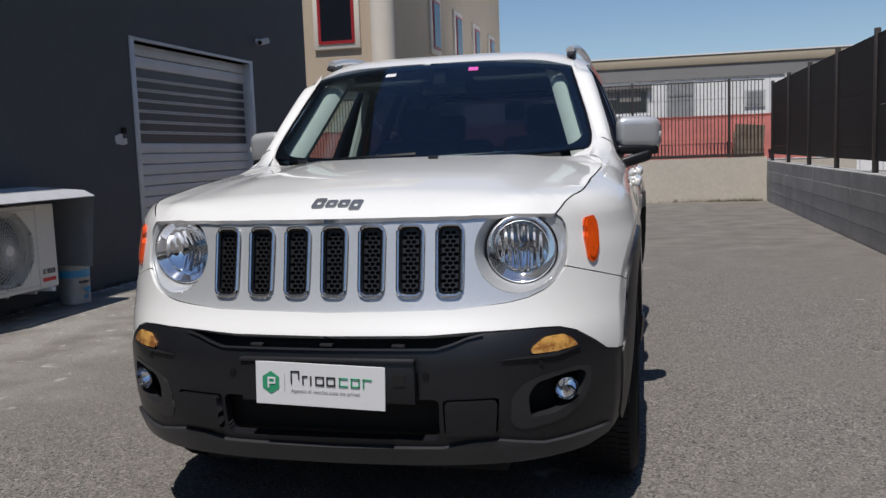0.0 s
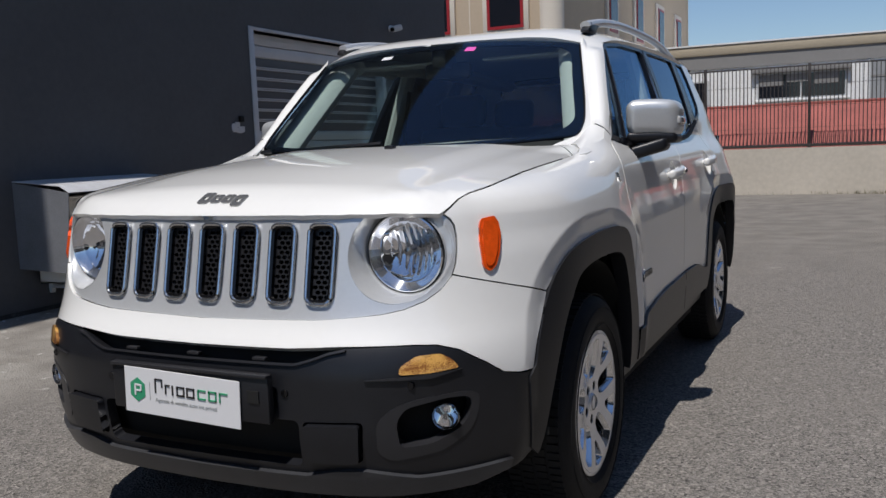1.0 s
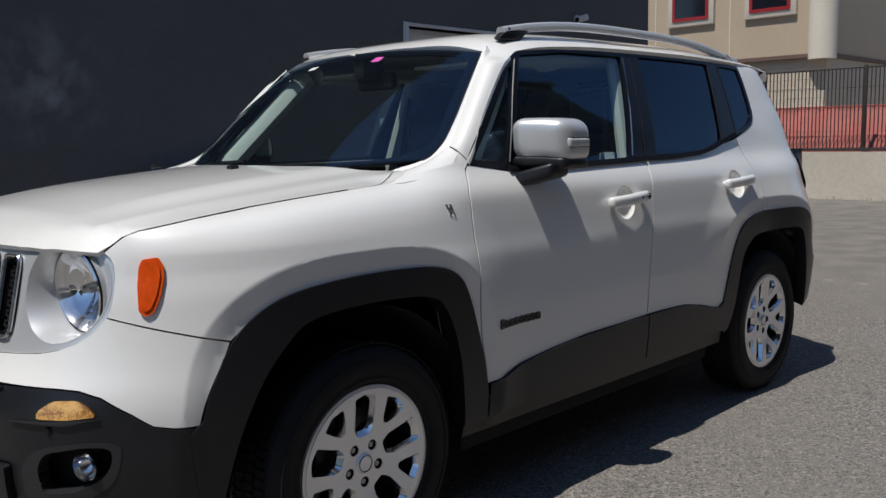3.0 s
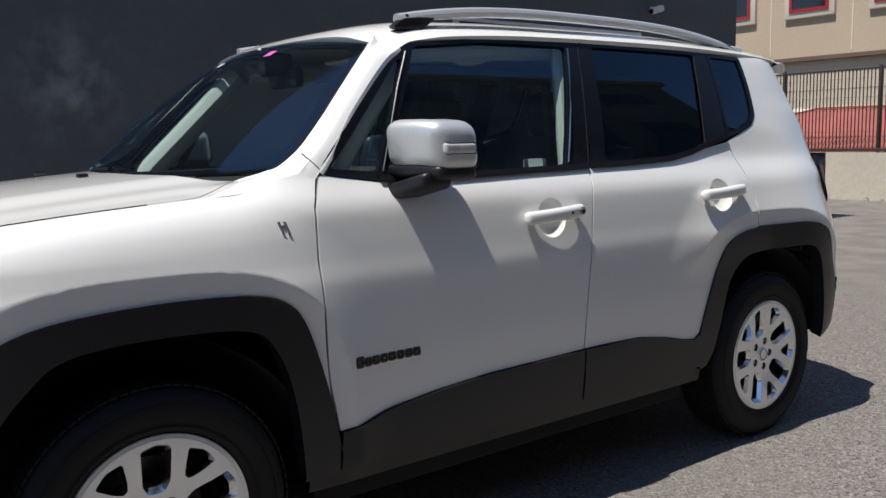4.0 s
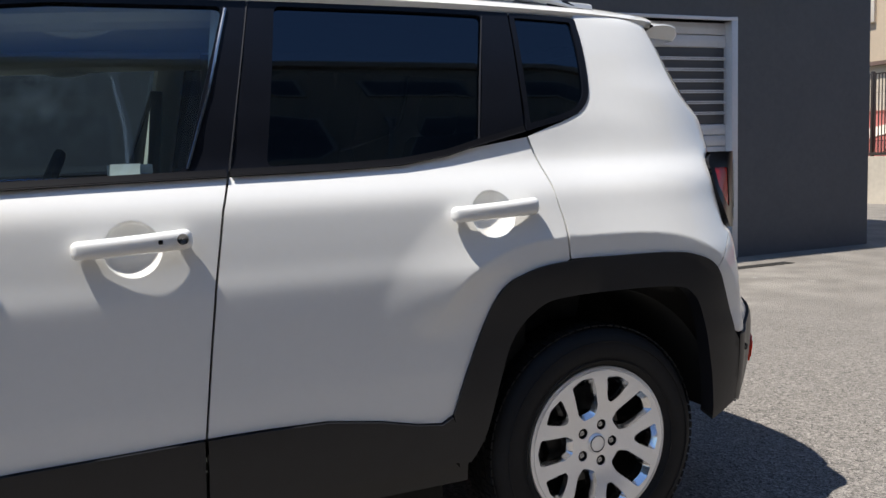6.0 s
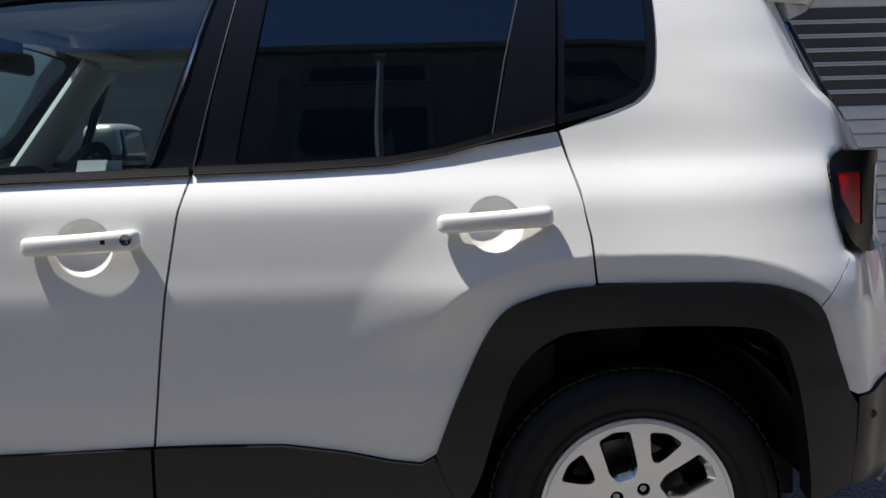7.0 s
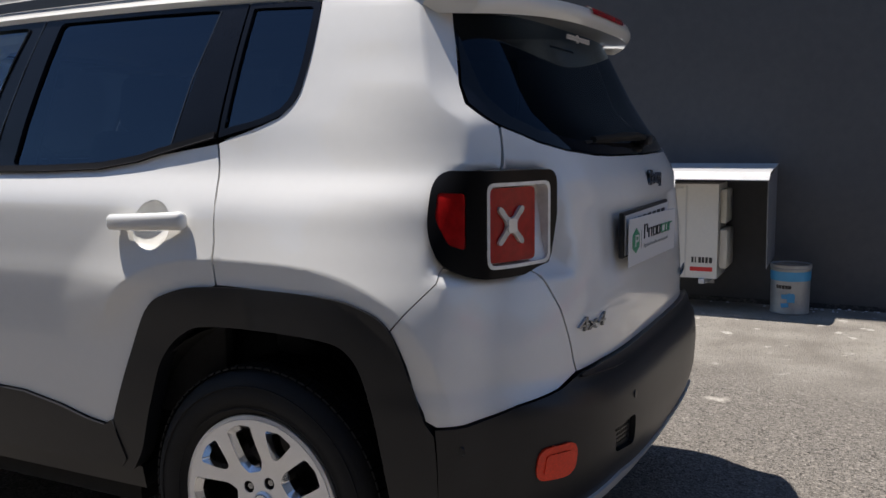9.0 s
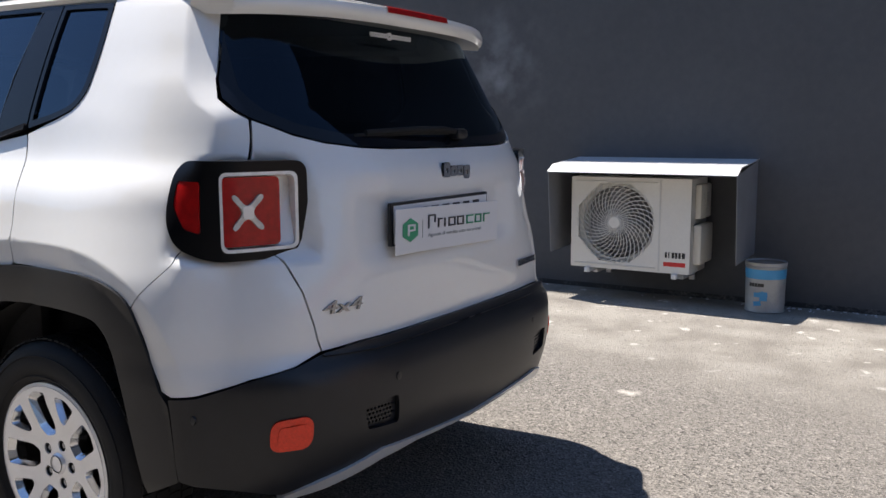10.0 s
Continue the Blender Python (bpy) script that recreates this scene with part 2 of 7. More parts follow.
def ground_material():
    m = mat("asphalt", (0.16, 0.15, 0.135), 0.9)
    nt = m.node_tree
    b = nt.nodes["Principled BSDF"]
    tc = nt.nodes.new("ShaderNodeTexCoord")

    def noisy(scale, detail=6, kind="ShaderNodeTexNoise"):
        n = nt.nodes.new(kind)
        n.inputs["Scale"].default_value = scale
        if kind == "ShaderNodeTexNoise":
            n.inputs["Detail"].default_value = detail
        nt.links.new(tc.outputs["Object"], n.inputs["Vector"])
        return n

    def blend(a, b2, fac):
        x = nt.nodes.new("ShaderNodeMix")
        x.data_type = "RGBA"
        for s, v in ((6, a), (7, b2)):
            if isinstance(v, tuple):
                x.inputs[s].default_value = (*v, 1)
            else:
                nt.links.new(v, x.inputs[s])
        nt.links.new(fac, x.inputs[0])
        return x.outputs[2]

    def span(v, lo, hi):
        r = nt.nodes.new("ShaderNodeMapRange")
        r.inputs[1].default_value, r.inputs[2].default_value = lo, hi
        nt.links.new(v, r.inputs[0])
        return r.outputs[0]

    grit = noisy(105, kind="ShaderNodeTexVoronoi")
    dust = noisy(260, kind="ShaderNodeTexVoronoi")
    fine = noisy(85, 3)
    patch_n = noisy(0.55, 8)
    stain = noisy(2.6, 10)
    c = blend((0.030, 0.027, 0.025), (0.38, 0.348, 0.315), span(grit.outputs["Color"], 0.12, 1.0))
    c = blend(c, blend((0.028, 0.026, 0.024), (0.33, 0.304, 0.275), span(dust.outputs["Color"], 0.1, 0.95)), span(noisy(31, 3).outputs["Fac"], 0.42, 0.62))
    half = nt.nodes.new("ShaderNodeMath")
    half.operation = "MULTIPLY"
    half.inputs[1].default_value = 0.5
    nt.links.new(span(patch_n.outputs["Fac"], 0.42, 0.62), half.inputs[0])
    c = blend(c, (0.185, 0.168, 0.150), half.outputs[0])
    stone = noisy(80, kind="ShaderNodeTexVoronoi")
    c = blend(c, (0.33, 0.304, 0.275), span(stone.outputs["Color"], 0.84, 1.0))
    c2 = blend(c, (0.06, 0.056, 0.051), span(fine.outputs["Fac"], 0.58, 0.75))
    white = blend(c2, (0.46, 0.43, 0.39), span(stain.outputs["Fac"], 0.68, 0.74))
    # a strip of worn pale screed along the wall
    sep = nt.nodes.new("ShaderNodeSeparateXYZ")
    nt.links.new(tc.outputs["Object"], sep.inputs[0])
    wob = nt.nodes.new("ShaderNodeMath")
    wob.operation = "MULTIPLY_ADD"
    wob.inputs[1].default_value = 1.3
    nt.links.new(noisy(1.2, 9).outputs["Fac"], wob.inputs[0])
    nt.links.new(sep.outputs[0], wob.inputs[2])
    pale = blend((0.19, 0.172, 0.152), (0.30, 0.28, 0.25), span(noisy(2.6, 14).outputs["Fac"], 0.36, 0.62))
    pale = blend(pale, (0.13, 0.122, 0.11), span(noisy(48, 8).outputs["Fac"], 0.56, 0.70))
    pale = blend(pale, (0.46, 0.44, 0.405), span(noisy(7.5, 14).outputs["Fac"], 0.63, 0.69))
    c3 = blend(pale, white, span(wob.outputs[0], -2.1, -1.1))
    # smoother, sandier surface at the far end of the yard
    far = blend(c3, blend((0.15, 0.137, 0.121), (0.215, 0.197, 0.175), span(stain.outputs["Fac"], 0.35, 0.65)), span(sep.outputs[1], 4.5, 8.0))
    nt.links.new(far, b.inputs["Base Color"])
    bp = nt.nodes.new("ShaderNodeBump")
    bp.inputs["Strength"].default_value, bp.inputs["Distance"].default_value = 0.8, 0.008
    nt.links.new(grit.outputs["Distance"], bp.inputs["Height"])
    nt.links.new(bp.outputs[0], b.inputs["Normal"])
    return m


GROUND = ground_material()


# ---- building tools ----
def part(name, bm, material, parent, label="", smooth=True):
    """One mesh object, linked under a thing or a part (or at top level)."""
    me = bpy.data.meshes.new(name)
    bm.to_mesh(me)
    bm.free()
    me.materials.append(material)
    if smooth:
        me.shade_smooth()
        me.set_sharp_from_angle(angle=radians(35))
    ob = new(name, me)
    ob.parent = parent
    if label:
        tagged(ob, label)
    return ob


def thing(name, label, category, group="", kind="", at=(0, 0, 0), turn=0):
    ob = new(name)
    ob.matrix_world = pose(*at, 0, 0, turn)
    return tagged(ob, label, category, group, kind)


def add_box(bm, lo, hi, bevel=0.0, seg=2, m=None):
    lo, hi = Vector(lo), Vector(hi)
    r = bmesh.ops.create_cube(bm, size=1, matrix=Matrix.Translation((lo + hi) / 2) @ Matrix.Diagonal((*(hi - lo), 1)))
    vs = r["verts"]
    if bevel:
        es = list({e for v in vs for e in v.link_edges})
        rr = bmesh.ops.bevel(bm, geom=es, offset=bevel, segments=seg, profile=0.5, affect="EDGES")
        vs = list({v for f in rr["faces"] for v in f.verts} | {v for v in vs if v.is_valid})
    if m is not None:
        bmesh.ops.transform(bm, matrix=m, verts=vs)
    return vs


def box(name, lo, hi, material, parent=None, bevel=0.0, label="", m=None, seg=2):
    bm = bmesh.new()
    add_box(bm, lo, hi, bevel, seg, m)
    return part(name, bm, material, parent, label)


def lathe(name, prof, material, parent, axis="X", at=(0, 0, 0), n=48, label="", closed=False):
    """prof: rows of (along the axis, radius), turned about the axis."""
    bm = bmesh.new()
    rings = []
    for a, r in prof:
        ring = []
        for i in range(n):
            t = 2 * math.pi * i / n
            c, s = r * math.cos(t), r * math.sin(t)
            p = {"X": (a, c, s), "Y": (c, a, s), "Z": (c, s, a)}[axis]
            ring.append(bm.verts.new(Vector(p) + Vector(at)))
        rings.append(ring)
    for k in range(len(rings) - 1):
        for i in range(n):
            bm.faces.new((rings[k][i], rings[k][(i + 1) % n], rings[k + 1][(i + 1) % n], rings[k + 1][i]))
    if closed:
        bm.faces.new(rings[0]), bm.faces.new(rings[-1])
    bmesh.ops.recalc_face_normals(bm, faces=bm.faces)
    return part(name, bm, material, parent, label)


def tube(name, pts, r, material, parent, n=8, flat=1.0, cyclic=False, label=""):
    """A round or flattened bar along points."""
    bm = bmesh.new()
    pts = [Vector(p) for p in pts]
    rings = []
    for i, p in enumerate(pts):
        a = pts[(i - 1) % len(pts)] if cyclic or i else p
        b = pts[(i + 1) % len(pts)] if cyclic or i < len(pts) - 1 else p
        d = (b - a).normalized()
        up = Vector((0, 0, 1)) if abs(d.z) < 0.9 else Vector((1, 0, 0))
        s = d.cross(up).normalized()
        t = s.cross(d)
        rings.append([bm.verts.new(p + r * (math.cos(2 * math.pi * k / n) * s + flat * math.sin(2 * math.pi * k / n) * t)) for k in range(n)])
    m = len(rings)
    for i in range(m if cyclic else m - 1):
        for k in range(n):
            bm.faces.new((rings[i][k], rings[i][(k + 1) % n], rings[(i + 1) % m][(k + 1) % n], rings[(i + 1) % m][k]))
    if not cyclic:
        bm.faces.new(rings[0]), bm.faces.new(rings[-1])
    bmesh.ops.recalc_face_normals(bm, faces=bm.faces)
    return part(name, bm, material, parent, label)


def pchip(xs, ys):
    """A smooth curve through points that does not overshoot."""
    xs, ys = np.array(xs, float), np.array(ys, float)
    h, d = np.diff(xs), np.diff(ys) / np.diff(xs)
    s = np.zeros(len(xs))
    for i in range(1, len(xs) - 1):
        if d[i - 1] * d[i] > 0:
            w1, w2 = 2 * h[i] + h[i - 1], h[i] + 2 * h[i - 1]
            s[i] = (w1 + w2) / (w1 / d[i - 1] + w2 / d[i])
    s[0], s[-1] = d[0], d[-1]

    def at(x):
        x = np.clip(np.asarray(x, float), xs[0], xs[-1])
        i = np.clip(np.searchsorted(xs, x) - 1, 0, len(xs) - 2)
        t = (x - xs[i]) / h[i]
        return ((1 + 2 * t) * (1 - t) ** 2 * ys[i] + t * (1 - t) ** 2 * h[i] * s[i]
                + t * t * (3 - 2 * t) * ys[i + 1] + t * t * (t - 1) * h[i] * s[i + 1])
    return at


def soft(xs, ys, width):
    """A pchip curve, blurred over that width."""
    f = pchip(xs, ys)
    g = np.linspace(xs[0], xs[-1], 1200)
    h = (xs[-1] - xs[0]) / 1199
    k = np.exp(-0.5 * (np.arange(-int(3 * width / h), int(3 * width / h) + 1) * h / width) ** 2)
    m = len(k) // 2
    v = f(g)
    v = np.concatenate([v[0] + (v[1] - v[0]) * np.arange(-m, 0), v, v[-1] + (v[-1] - v[-2]) * np.arange(1, m + 1)])
    v = np.convolve(v, k / k.sum(), "valid")
    return pchip(g[::6], v[::6])


def smooth01(x, a, b):
    t = np.clip((np.asarray(x, float) - a) / (b - a), 0, 1)
    return t * t * (3 - 2 * t)


def rounded(poly, r=0.03, n=5):
    """A closed outline with its corners rounded; r: one radius or one per corner."""
    out, k = [], len(poly)
    for i, p in enumerate(poly):
        rad = r[i] if isinstance(r, (list, tuple)) else r
        p, a, b = Vector(p), Vector(poly[i - 1]), Vector(poly[(i + 1) % k])
        da, db = a - p, b - p
        rad = min(rad, da.length * 0.48, db.length * 0.48)
        if rad < 1e-4:
            out.append(tuple(p))
            continue
        s, e = p + da.normalized() * rad, p + db.normalized() * rad
        out += [tuple(s * (1 - t) ** 2 + p * 2 * t * (1 - t) + e * t * t) for t in [j / n for j in range(n + 1)]]
    return out


def inside(px, py, poly):
    x, y = np.array(poly).T
    hit = np.zeros(px.shape, bool)
    j = len(x) - 1
    for i in range(len(x)):
        with np.errstate(divide="ignore", invalid="ignore"):
            c = ((y[i] > py) != (y[j] > py)) & (px < (x[j] - x[i]) * (py - y[i]) / (y[j] - y[i]) + x[i])
        hit ^= c
        j = i
    return hit


def dense(poly, step):
    out = []
    for i, p in enumerate(poly):
        q = poly[(i + 1) % len(poly)]
        n = max(1, int(math.hypot(q[0] - p[0], q[1] - p[1]) / step))
        out += [(p[0] + (q[0] - p[0]) * t / n, p[1] + (q[1] - p[1]) * t / n) for t in range(n)]
    return out


from mathutils.geometry import delaunay_2d_cdt


def patch(name, outline, fmap, material, parent, holes=(), step=0.03, thick=0.015, off=0.0, mirror=False, label="", out=1, bowls=(), creases=()):
    """A panel: an outline with holes, filled with a fine net, laid on the surface fmap(u, v) and given edges of that thickness."""
    loops = [dense(outline, step)] + [dense(h, min(step, 0.012)) for h in holes]
    verts, edges = [], []
    for lp in loops:
        k = len(verts)
        verts += lp
        edges += [(k + i, k + (i + 1) % len(lp)) for i in range(len(lp))]
    for line in creases:
        k = len(verts)
        keep = [bool(inside(np.array([p[0]]), np.array([p[1]]), loops[0])[0]) for p in line]
        got = {}
        for i, p in enumerate(line):
            if keep[i]:
                got[i] = len(verts)
                verts.append(tuple(p))
        edges += [(got[i], got[i + 1]) for i in range(len(line) - 1) if keep[i] and keep[i + 1]]
    rim = np.array(verts)
    lo, hi = rim.min(0), rim.max(0)
    gx, gy = np.meshgrid(np.arange(lo[0] + step / 2, hi[0], step), np.arange(lo[1] + step / 2, hi[1], step))
    g = np.stack([gx.ravel(), gy.ravel()], 1)
    ok = inside(g[:, 0], g[:, 1], loops[0])
    for h in loops[1:]:
        ok &= ~inside(g[:, 0], g[:, 1], h)
    g = g[ok]
    if len(g):
        near = np.min(np.hypot(g[:, None, 0] - rim[None, :, 0], g[:, None, 1] - rim[None, :, 1]), 1)
        g = g[near > step * 0.45]
    for cx, cy, r in bowls:
        g = g[np.hypot(g[:, 0] - cx, g[:, 1] - cy) > r * 1.12]
        for q, m in ((1.06, 48), (1.0, 48), (0.985, 48), (0.95, 48), (0.88, 40), (0.75, 32), (0.55, 24), (0.3, 14)):
            t = np.linspace(0, 2 * math.pi, m, endpoint=False)
            g = np.vstack([g, np.stack([cx + q * r * np.cos(t), cy + q * r * np.sin(t)], 1)])
    pts = [Vector(p) for p in verts] + [Vector(p) for p in g]
    co, _, faces, *_ = delaunay_2d_cdt(pts, edges, [], 0, 1e-6)
    uv = np.array([tuple(c) for c in co])
    tri = np.array([list(f) for f in faces if len(f) == 3])
    cen = uv[tri].mean(1)
    ok = inside(cen[:, 0], cen[:, 1], loops[0])
    for h in loops[1:]:
        ok &= ~inside(cen[:, 0], cen[:, 1], h)
    tri = tri[ok]
    e = 1e-3

    def place(q):
        return np.stack(fmap(q[:, 0], q[:, 1]), 1)
    du = place(uv + (e, 0)) - place(uv - (e, 0))
    dv = place(uv + (0, e)) - place(uv - (0, e))
    nrm = np.cross(du, dv)
    nrm *= out / np.maximum(np.linalg.norm(nrm, axis=1, keepdims=True), 1e-12)
    pos = place(uv)
    pos = pos + nrm * off
    count = {}
    for t in tri:
        for a, b in ((t[0], t[1]), (t[1], t[2]), (t[2], t[0])):
            count[(min(a, b), max(a, b))] = count.get((min(a, b), max(a, b)), 0) + 1
    border = [k for k, c in count.items() if c == 1]
    # orientation from the first triangles
    p0, p1, p2 = pos[tri[:, 0]], pos[tri[:, 1]], pos[tri[:, 2]]
    flip = np.einsum("ij,ij->i", np.cross(p1 - p0, p2 - p0), nrm[tri[:, 0]]) < 0
    tri[flip] = tri[flip][:, ::-1]
    n = len(pos)
    bv = sorted({v for k in border for v in k})
    top = {v: n + i for i, v in enumerate(bv)}
    low = {v: n + len(bv) + i for i, v in enumerate(bv)}
    full = np.vstack([pos, pos[bv], pos[bv] - nrm[bv] * thick])
    polys = [tuple(int(q) for q in t) for t in tri] + ([(top[a], top[b], low[b], low[a]) for a, b in border] if thick else [])
    normals = np.vstack([nrm, np.zeros((2 * len(bv), 3))])
    made = []
    for side in ((1, -1) if mirror else (1,)):
        me = bpy.data.meshes.new(name)
        me.from_pydata((full * (side, 1, 1)).tolist(), [], [p if side > 0 else p[::-1] for p in polys])
        me.materials.append(material)
        me.shade_smooth()
        me.normals_split_custom_set_from_vertices((normals * (side, 1, 1)).tolist())
        ob = new(name, me)
        ob.cycles.shadow_terminator_geometry_offset = 0.6
        ob.cycles.shadow_terminator_offset = 0.1
        ob.parent = parent[side] if isinstance(parent, dict) else parent
        if label:
            tagged(ob, label)
        made.append(ob)
    return made


# ---- the yard ----
def structure(name, label, category):
    return thing(name, label, category, kind="structure")


bm = bmesh.new()
bmesh.ops.create_grid(bm, x_segments=40, y_segments=40, size=400)
tagged(part("ground", bm, GROUND, None), "worn grey asphalt yard with pale patches and grit", "ground", kind="structure")

WX, WEND, WTOP, WHIGH = -4.20, 9.75, 4.6, 9.5
DY0, DY1, DTOP = 4.98, 7.75, 2.46
wall = structure("wall_west", "tall windowless wall of matt anthracite render", "wall")
box("wall", (WX - 0.3, -14, -0.1), (WX, DY0, WTOP), WALLDARK, wall)
box("wall", (WX - 0.3, DY1, -0.1), (WX, WEND, WTOP), WALLDARK, wall)
box("wall", (WX - 0.3, DY0, DTOP), (WX, DY1, WTOP), WALLDARK, wall)
box("wall", (WX - 14, WEND - 0.3, -0.1), (WX - 0.3, WEND, WTOP), WALLDARK, wall)
box("wall", (WX - 14, -14, WTOP), (WX, 8.2, WHIGH), WALLDARK, wall)
box("roof", (WX - 14, 8.2, WTOP), (WX + 0.02, WEND + 0.02, WTOP + 0.15), GREYR, wall)
box("roof", (WX - 14, -14, WHIGH), (WX + 0.18, 8.3, WHIGH + 0.15), GREYR, wall)
box("plinth", (WX, -14, -0.05), (WX + 0.012, DY0 - 0.05, 0.035), SEALANT, wall)
box("reveal", (WX - 0.5, DY0, -0.1), (WX - 0.42, DY1, DTOP), VOID, wall)

door = structure("door_1", "closed roller shutter of pale and dark grey slats in the dark wall", "roller shutter")
rows_z = [0.03 + 0.1154 * k for k in range(13)] + [1.415 + 0.1117 * k for k in range(1, 8)] + [2.327, 2.455]
for i in range(len(rows_z) - 1):
    z0, h = rows_z[i], rows_z[i + 1] - rows_z[i]
    dark = 12 <= i < 19
    bm = bmesh.new()
    prof = [(-0.012, 0.0), (0.004, 0.002), (0.014, 0.010), (0.018, h * 0.5), (0.014, h - 0.012), (0.002, h - 0.004), (-0.012, h - 0.002)]
    if dark:
        prof = [(-0.012, 0.0), (-0.010, h * 0.5), (-0.012, h)]
    rows = [[bm.verts.new((WX - 0.10 + a, y, z0 + b)) for a, b in prof] for y in (DY0 + 0.02, DY1 - 0.02)]
    for a in range(len(prof) - 1):
        bm.faces.new((rows[0][a], rows[1][a], rows[1][a + 1], rows[0][a + 1]))
    part("slat", bm, SHUTTERD if dark else SHUTTER, door, smooth=False)
    if 13 <= i < 19:
        for dz in (-0.016, 0.002):
            box("slat_rib", (WX - 0.112, DY0 + 0.02, z0 + dz), (WX - 0.082, DY1 - 0.02, z0 + dz + 0.013), SHUTTER, door, 0.003)
box("guide", (WX - 0.14, DY0 - 0.06, 0.0), (WX + 0.012, DY0 + 0.02, DTOP + 0.04), SHUTTER, door, 0.004)
box("guide", (WX - 0.14, DY1 - 0.02, 0.0), (WX + 0.012, DY1 + 0.06, DTOP + 0.04), SHUTTER, door, 0.004)
box("lintel", (WX - 0.14, DY0 - 0.06, DTOP + 0.0), (WX + 0.014, DY1 + 0.06, DTOP + 0.035), SHUTTER, door, 0.004)
lathe("lock", [(WX - 0.075, 0.001), (WX - 0.07, 0.03), (WX - 0.085, 0.032)], GALV, door, "X", (0, DY0 + 0.2, 0.45), 20)

out = thing("wall_outlet", "broken patch of plaster with a small cable box", "cable outlet")
bm = bmesh.new()
for k in range(9):
    a = random.random() * 6.28
    add_box(bm, (WX - 0.002, 4.66 + 0.07 * math.cos(a) - 0.035, 1.44 + 0.03 * math.sin(a) - 0.025), (WX + 0.006 + 0.004 * random.random(), 4.66 + 0.07 * math.cos(a) + 0.035, 1.44 + 0.03 * math.sin(a) + 0.03), 0.002, 1)
part("plaster", bm, SHUTTER, out)
box("cable_box", (WX, 4.67, 1.50), (WX + 0.03, 4.73, 1.56), VOID, out, 0.004)

cctv = thing("cctv_camera", "small white surveillance camera on a bracket on the dark wall", "security camera")
lathe("bracket", [(WX, 0.04), (WX + 0.03, 0.04), (WX + 0.05, 0.018), (WX + 0.1, 0.018)], LAMPW, cctv, "X", (0, 8.0, 2.78), 16)
box("body", (-0.04, -0.09, -0.04), (0.04, 0.07, 0.04), LAMPW, cctv, 0.02, m=pose(WX + 0.13, 7.97, 2.77, 15, 0, -20))
lathe("eye", [(-0.098, 0.001), (-0.098, 0.027), (-0.085, 0.03)], GLOSSB, cctv, "Y", (WX + 0.105, 7.965, 2.745), 16)

drain = structure("trim_drain", "narrow iron drain grating along the foot of the wall", "drain")
for i in range(90):
    box("bar", (WX + 0.58, 4.75 + i * 0.035, 0.0), (WX + 0.72, 4.77 + i * 0.035, 0.006), IRON, drain)

# air conditioner on the wall
AY0, AY1, AZ0, AZ1, AXF = 2.06, 2.95, 0.235, 0.90, -3.76
ac = thing("air_conditioner", "white outdoor air conditioner with a round fan grille", "air conditioner")
hole = [(2.40 + 0.305 * math.cos(t), 0.572 + 0.305 * math.sin(t)) for t in [2 * math.pi * (k + 0.5) / 8 for k in range(8)]]
patch("front_panel", rounded([(AY0, AZ0), (AY1, AZ0), (AY1, AZ1), (AY0, AZ1)], 0.015), lambda u, v: (u * 0 + AXF, u, v), ACW, ac, [hole], 0.08, 0.02)
box("side_panel", (-4.14, AY1 - 0.012, AZ0), (AXF - 0.004, AY1, AZ1), ACW, ac)
box("side_panel", (-4.14, AY0, AZ0), (AXF - 0.004, AY0 + 0.012, AZ1), ACW, ac)
box("top_panel", (-4.14, AY0, AZ1 - 0.012), (AXF - 0.004, AY1, AZ1 - 0.002), ACW, ac)
box("base_panel", (-4.14, AY0, AZ0), (AXF - 0.004, AY1, AZ0 + 0.012), ACW, ac)
box("backing", (-4.10, AY0 + 0.02, AZ0 + 0.02), (-4.08, AY1 - 0.02, AZ1 - 0.02), BARSG, ac)
box("divider", (AXF - 0.02, 2.725, AZ0 + 0.01), (AXF + 0.004, 2.735, AZ1 - 0.01), ACGREY, ac)
box("frame", (AXF, AY0 + 0.03, AZ1 - 0.035), (AXF + 0.006, 2.71, AZ1 - 0.025), ACGREY, ac, 0.002)
box("frame", (AXF, AY0 + 0.03, AZ0 + 0.025), (AXF + 0.006, 2.71, AZ0 + 0.035), ACGREY, ac, 0.002)
box("service_cover", (-4.12, AY1 + 0.001, 0.30), (-3.82, AY1 + 0.058, 0.58), ACW, ac, 0.015)
box("valve_block", (-4.10, AY1 + 0.001, 0.62), (-3.84, AY1 + 0.045, 0.86), ACW, ac, 0.012)
box("side_grip", (-4.02, AY1 + 0.046, 0.70), (-3.94, AY1 + 0.052, 0.80), ACGREY, ac, 0.002)
for k in range(38):
    t0 = 2 * math.pi * k / 38
    tube("grille_wire", [(AXF + 0.012 * (1 - s) + 0.004, 2.40 + (0.04 + 0.255 * s) * math.cos(t0 - 0.9 * s), 0.572 + (0.04 + 0.255 * s) * math.sin(t0 - 0.9 * s)) for s in [j / 6 for j in range(7)]], 0.0038, ACGREY, ac, 5)
for q in range(8):
    r = 0.07 + 0.0315 * q
    tube("grille_ring", [(AXF + 0.012 * (1 - r / 0.29) + 0.001, 2.40 + r * math.cos(t), 0.572 + r * math.sin(t)) for t in [2 * math.pi * k / 40 for k in range(40)]], 0.0022, ACGREY, ac, 4, cyclic=True)
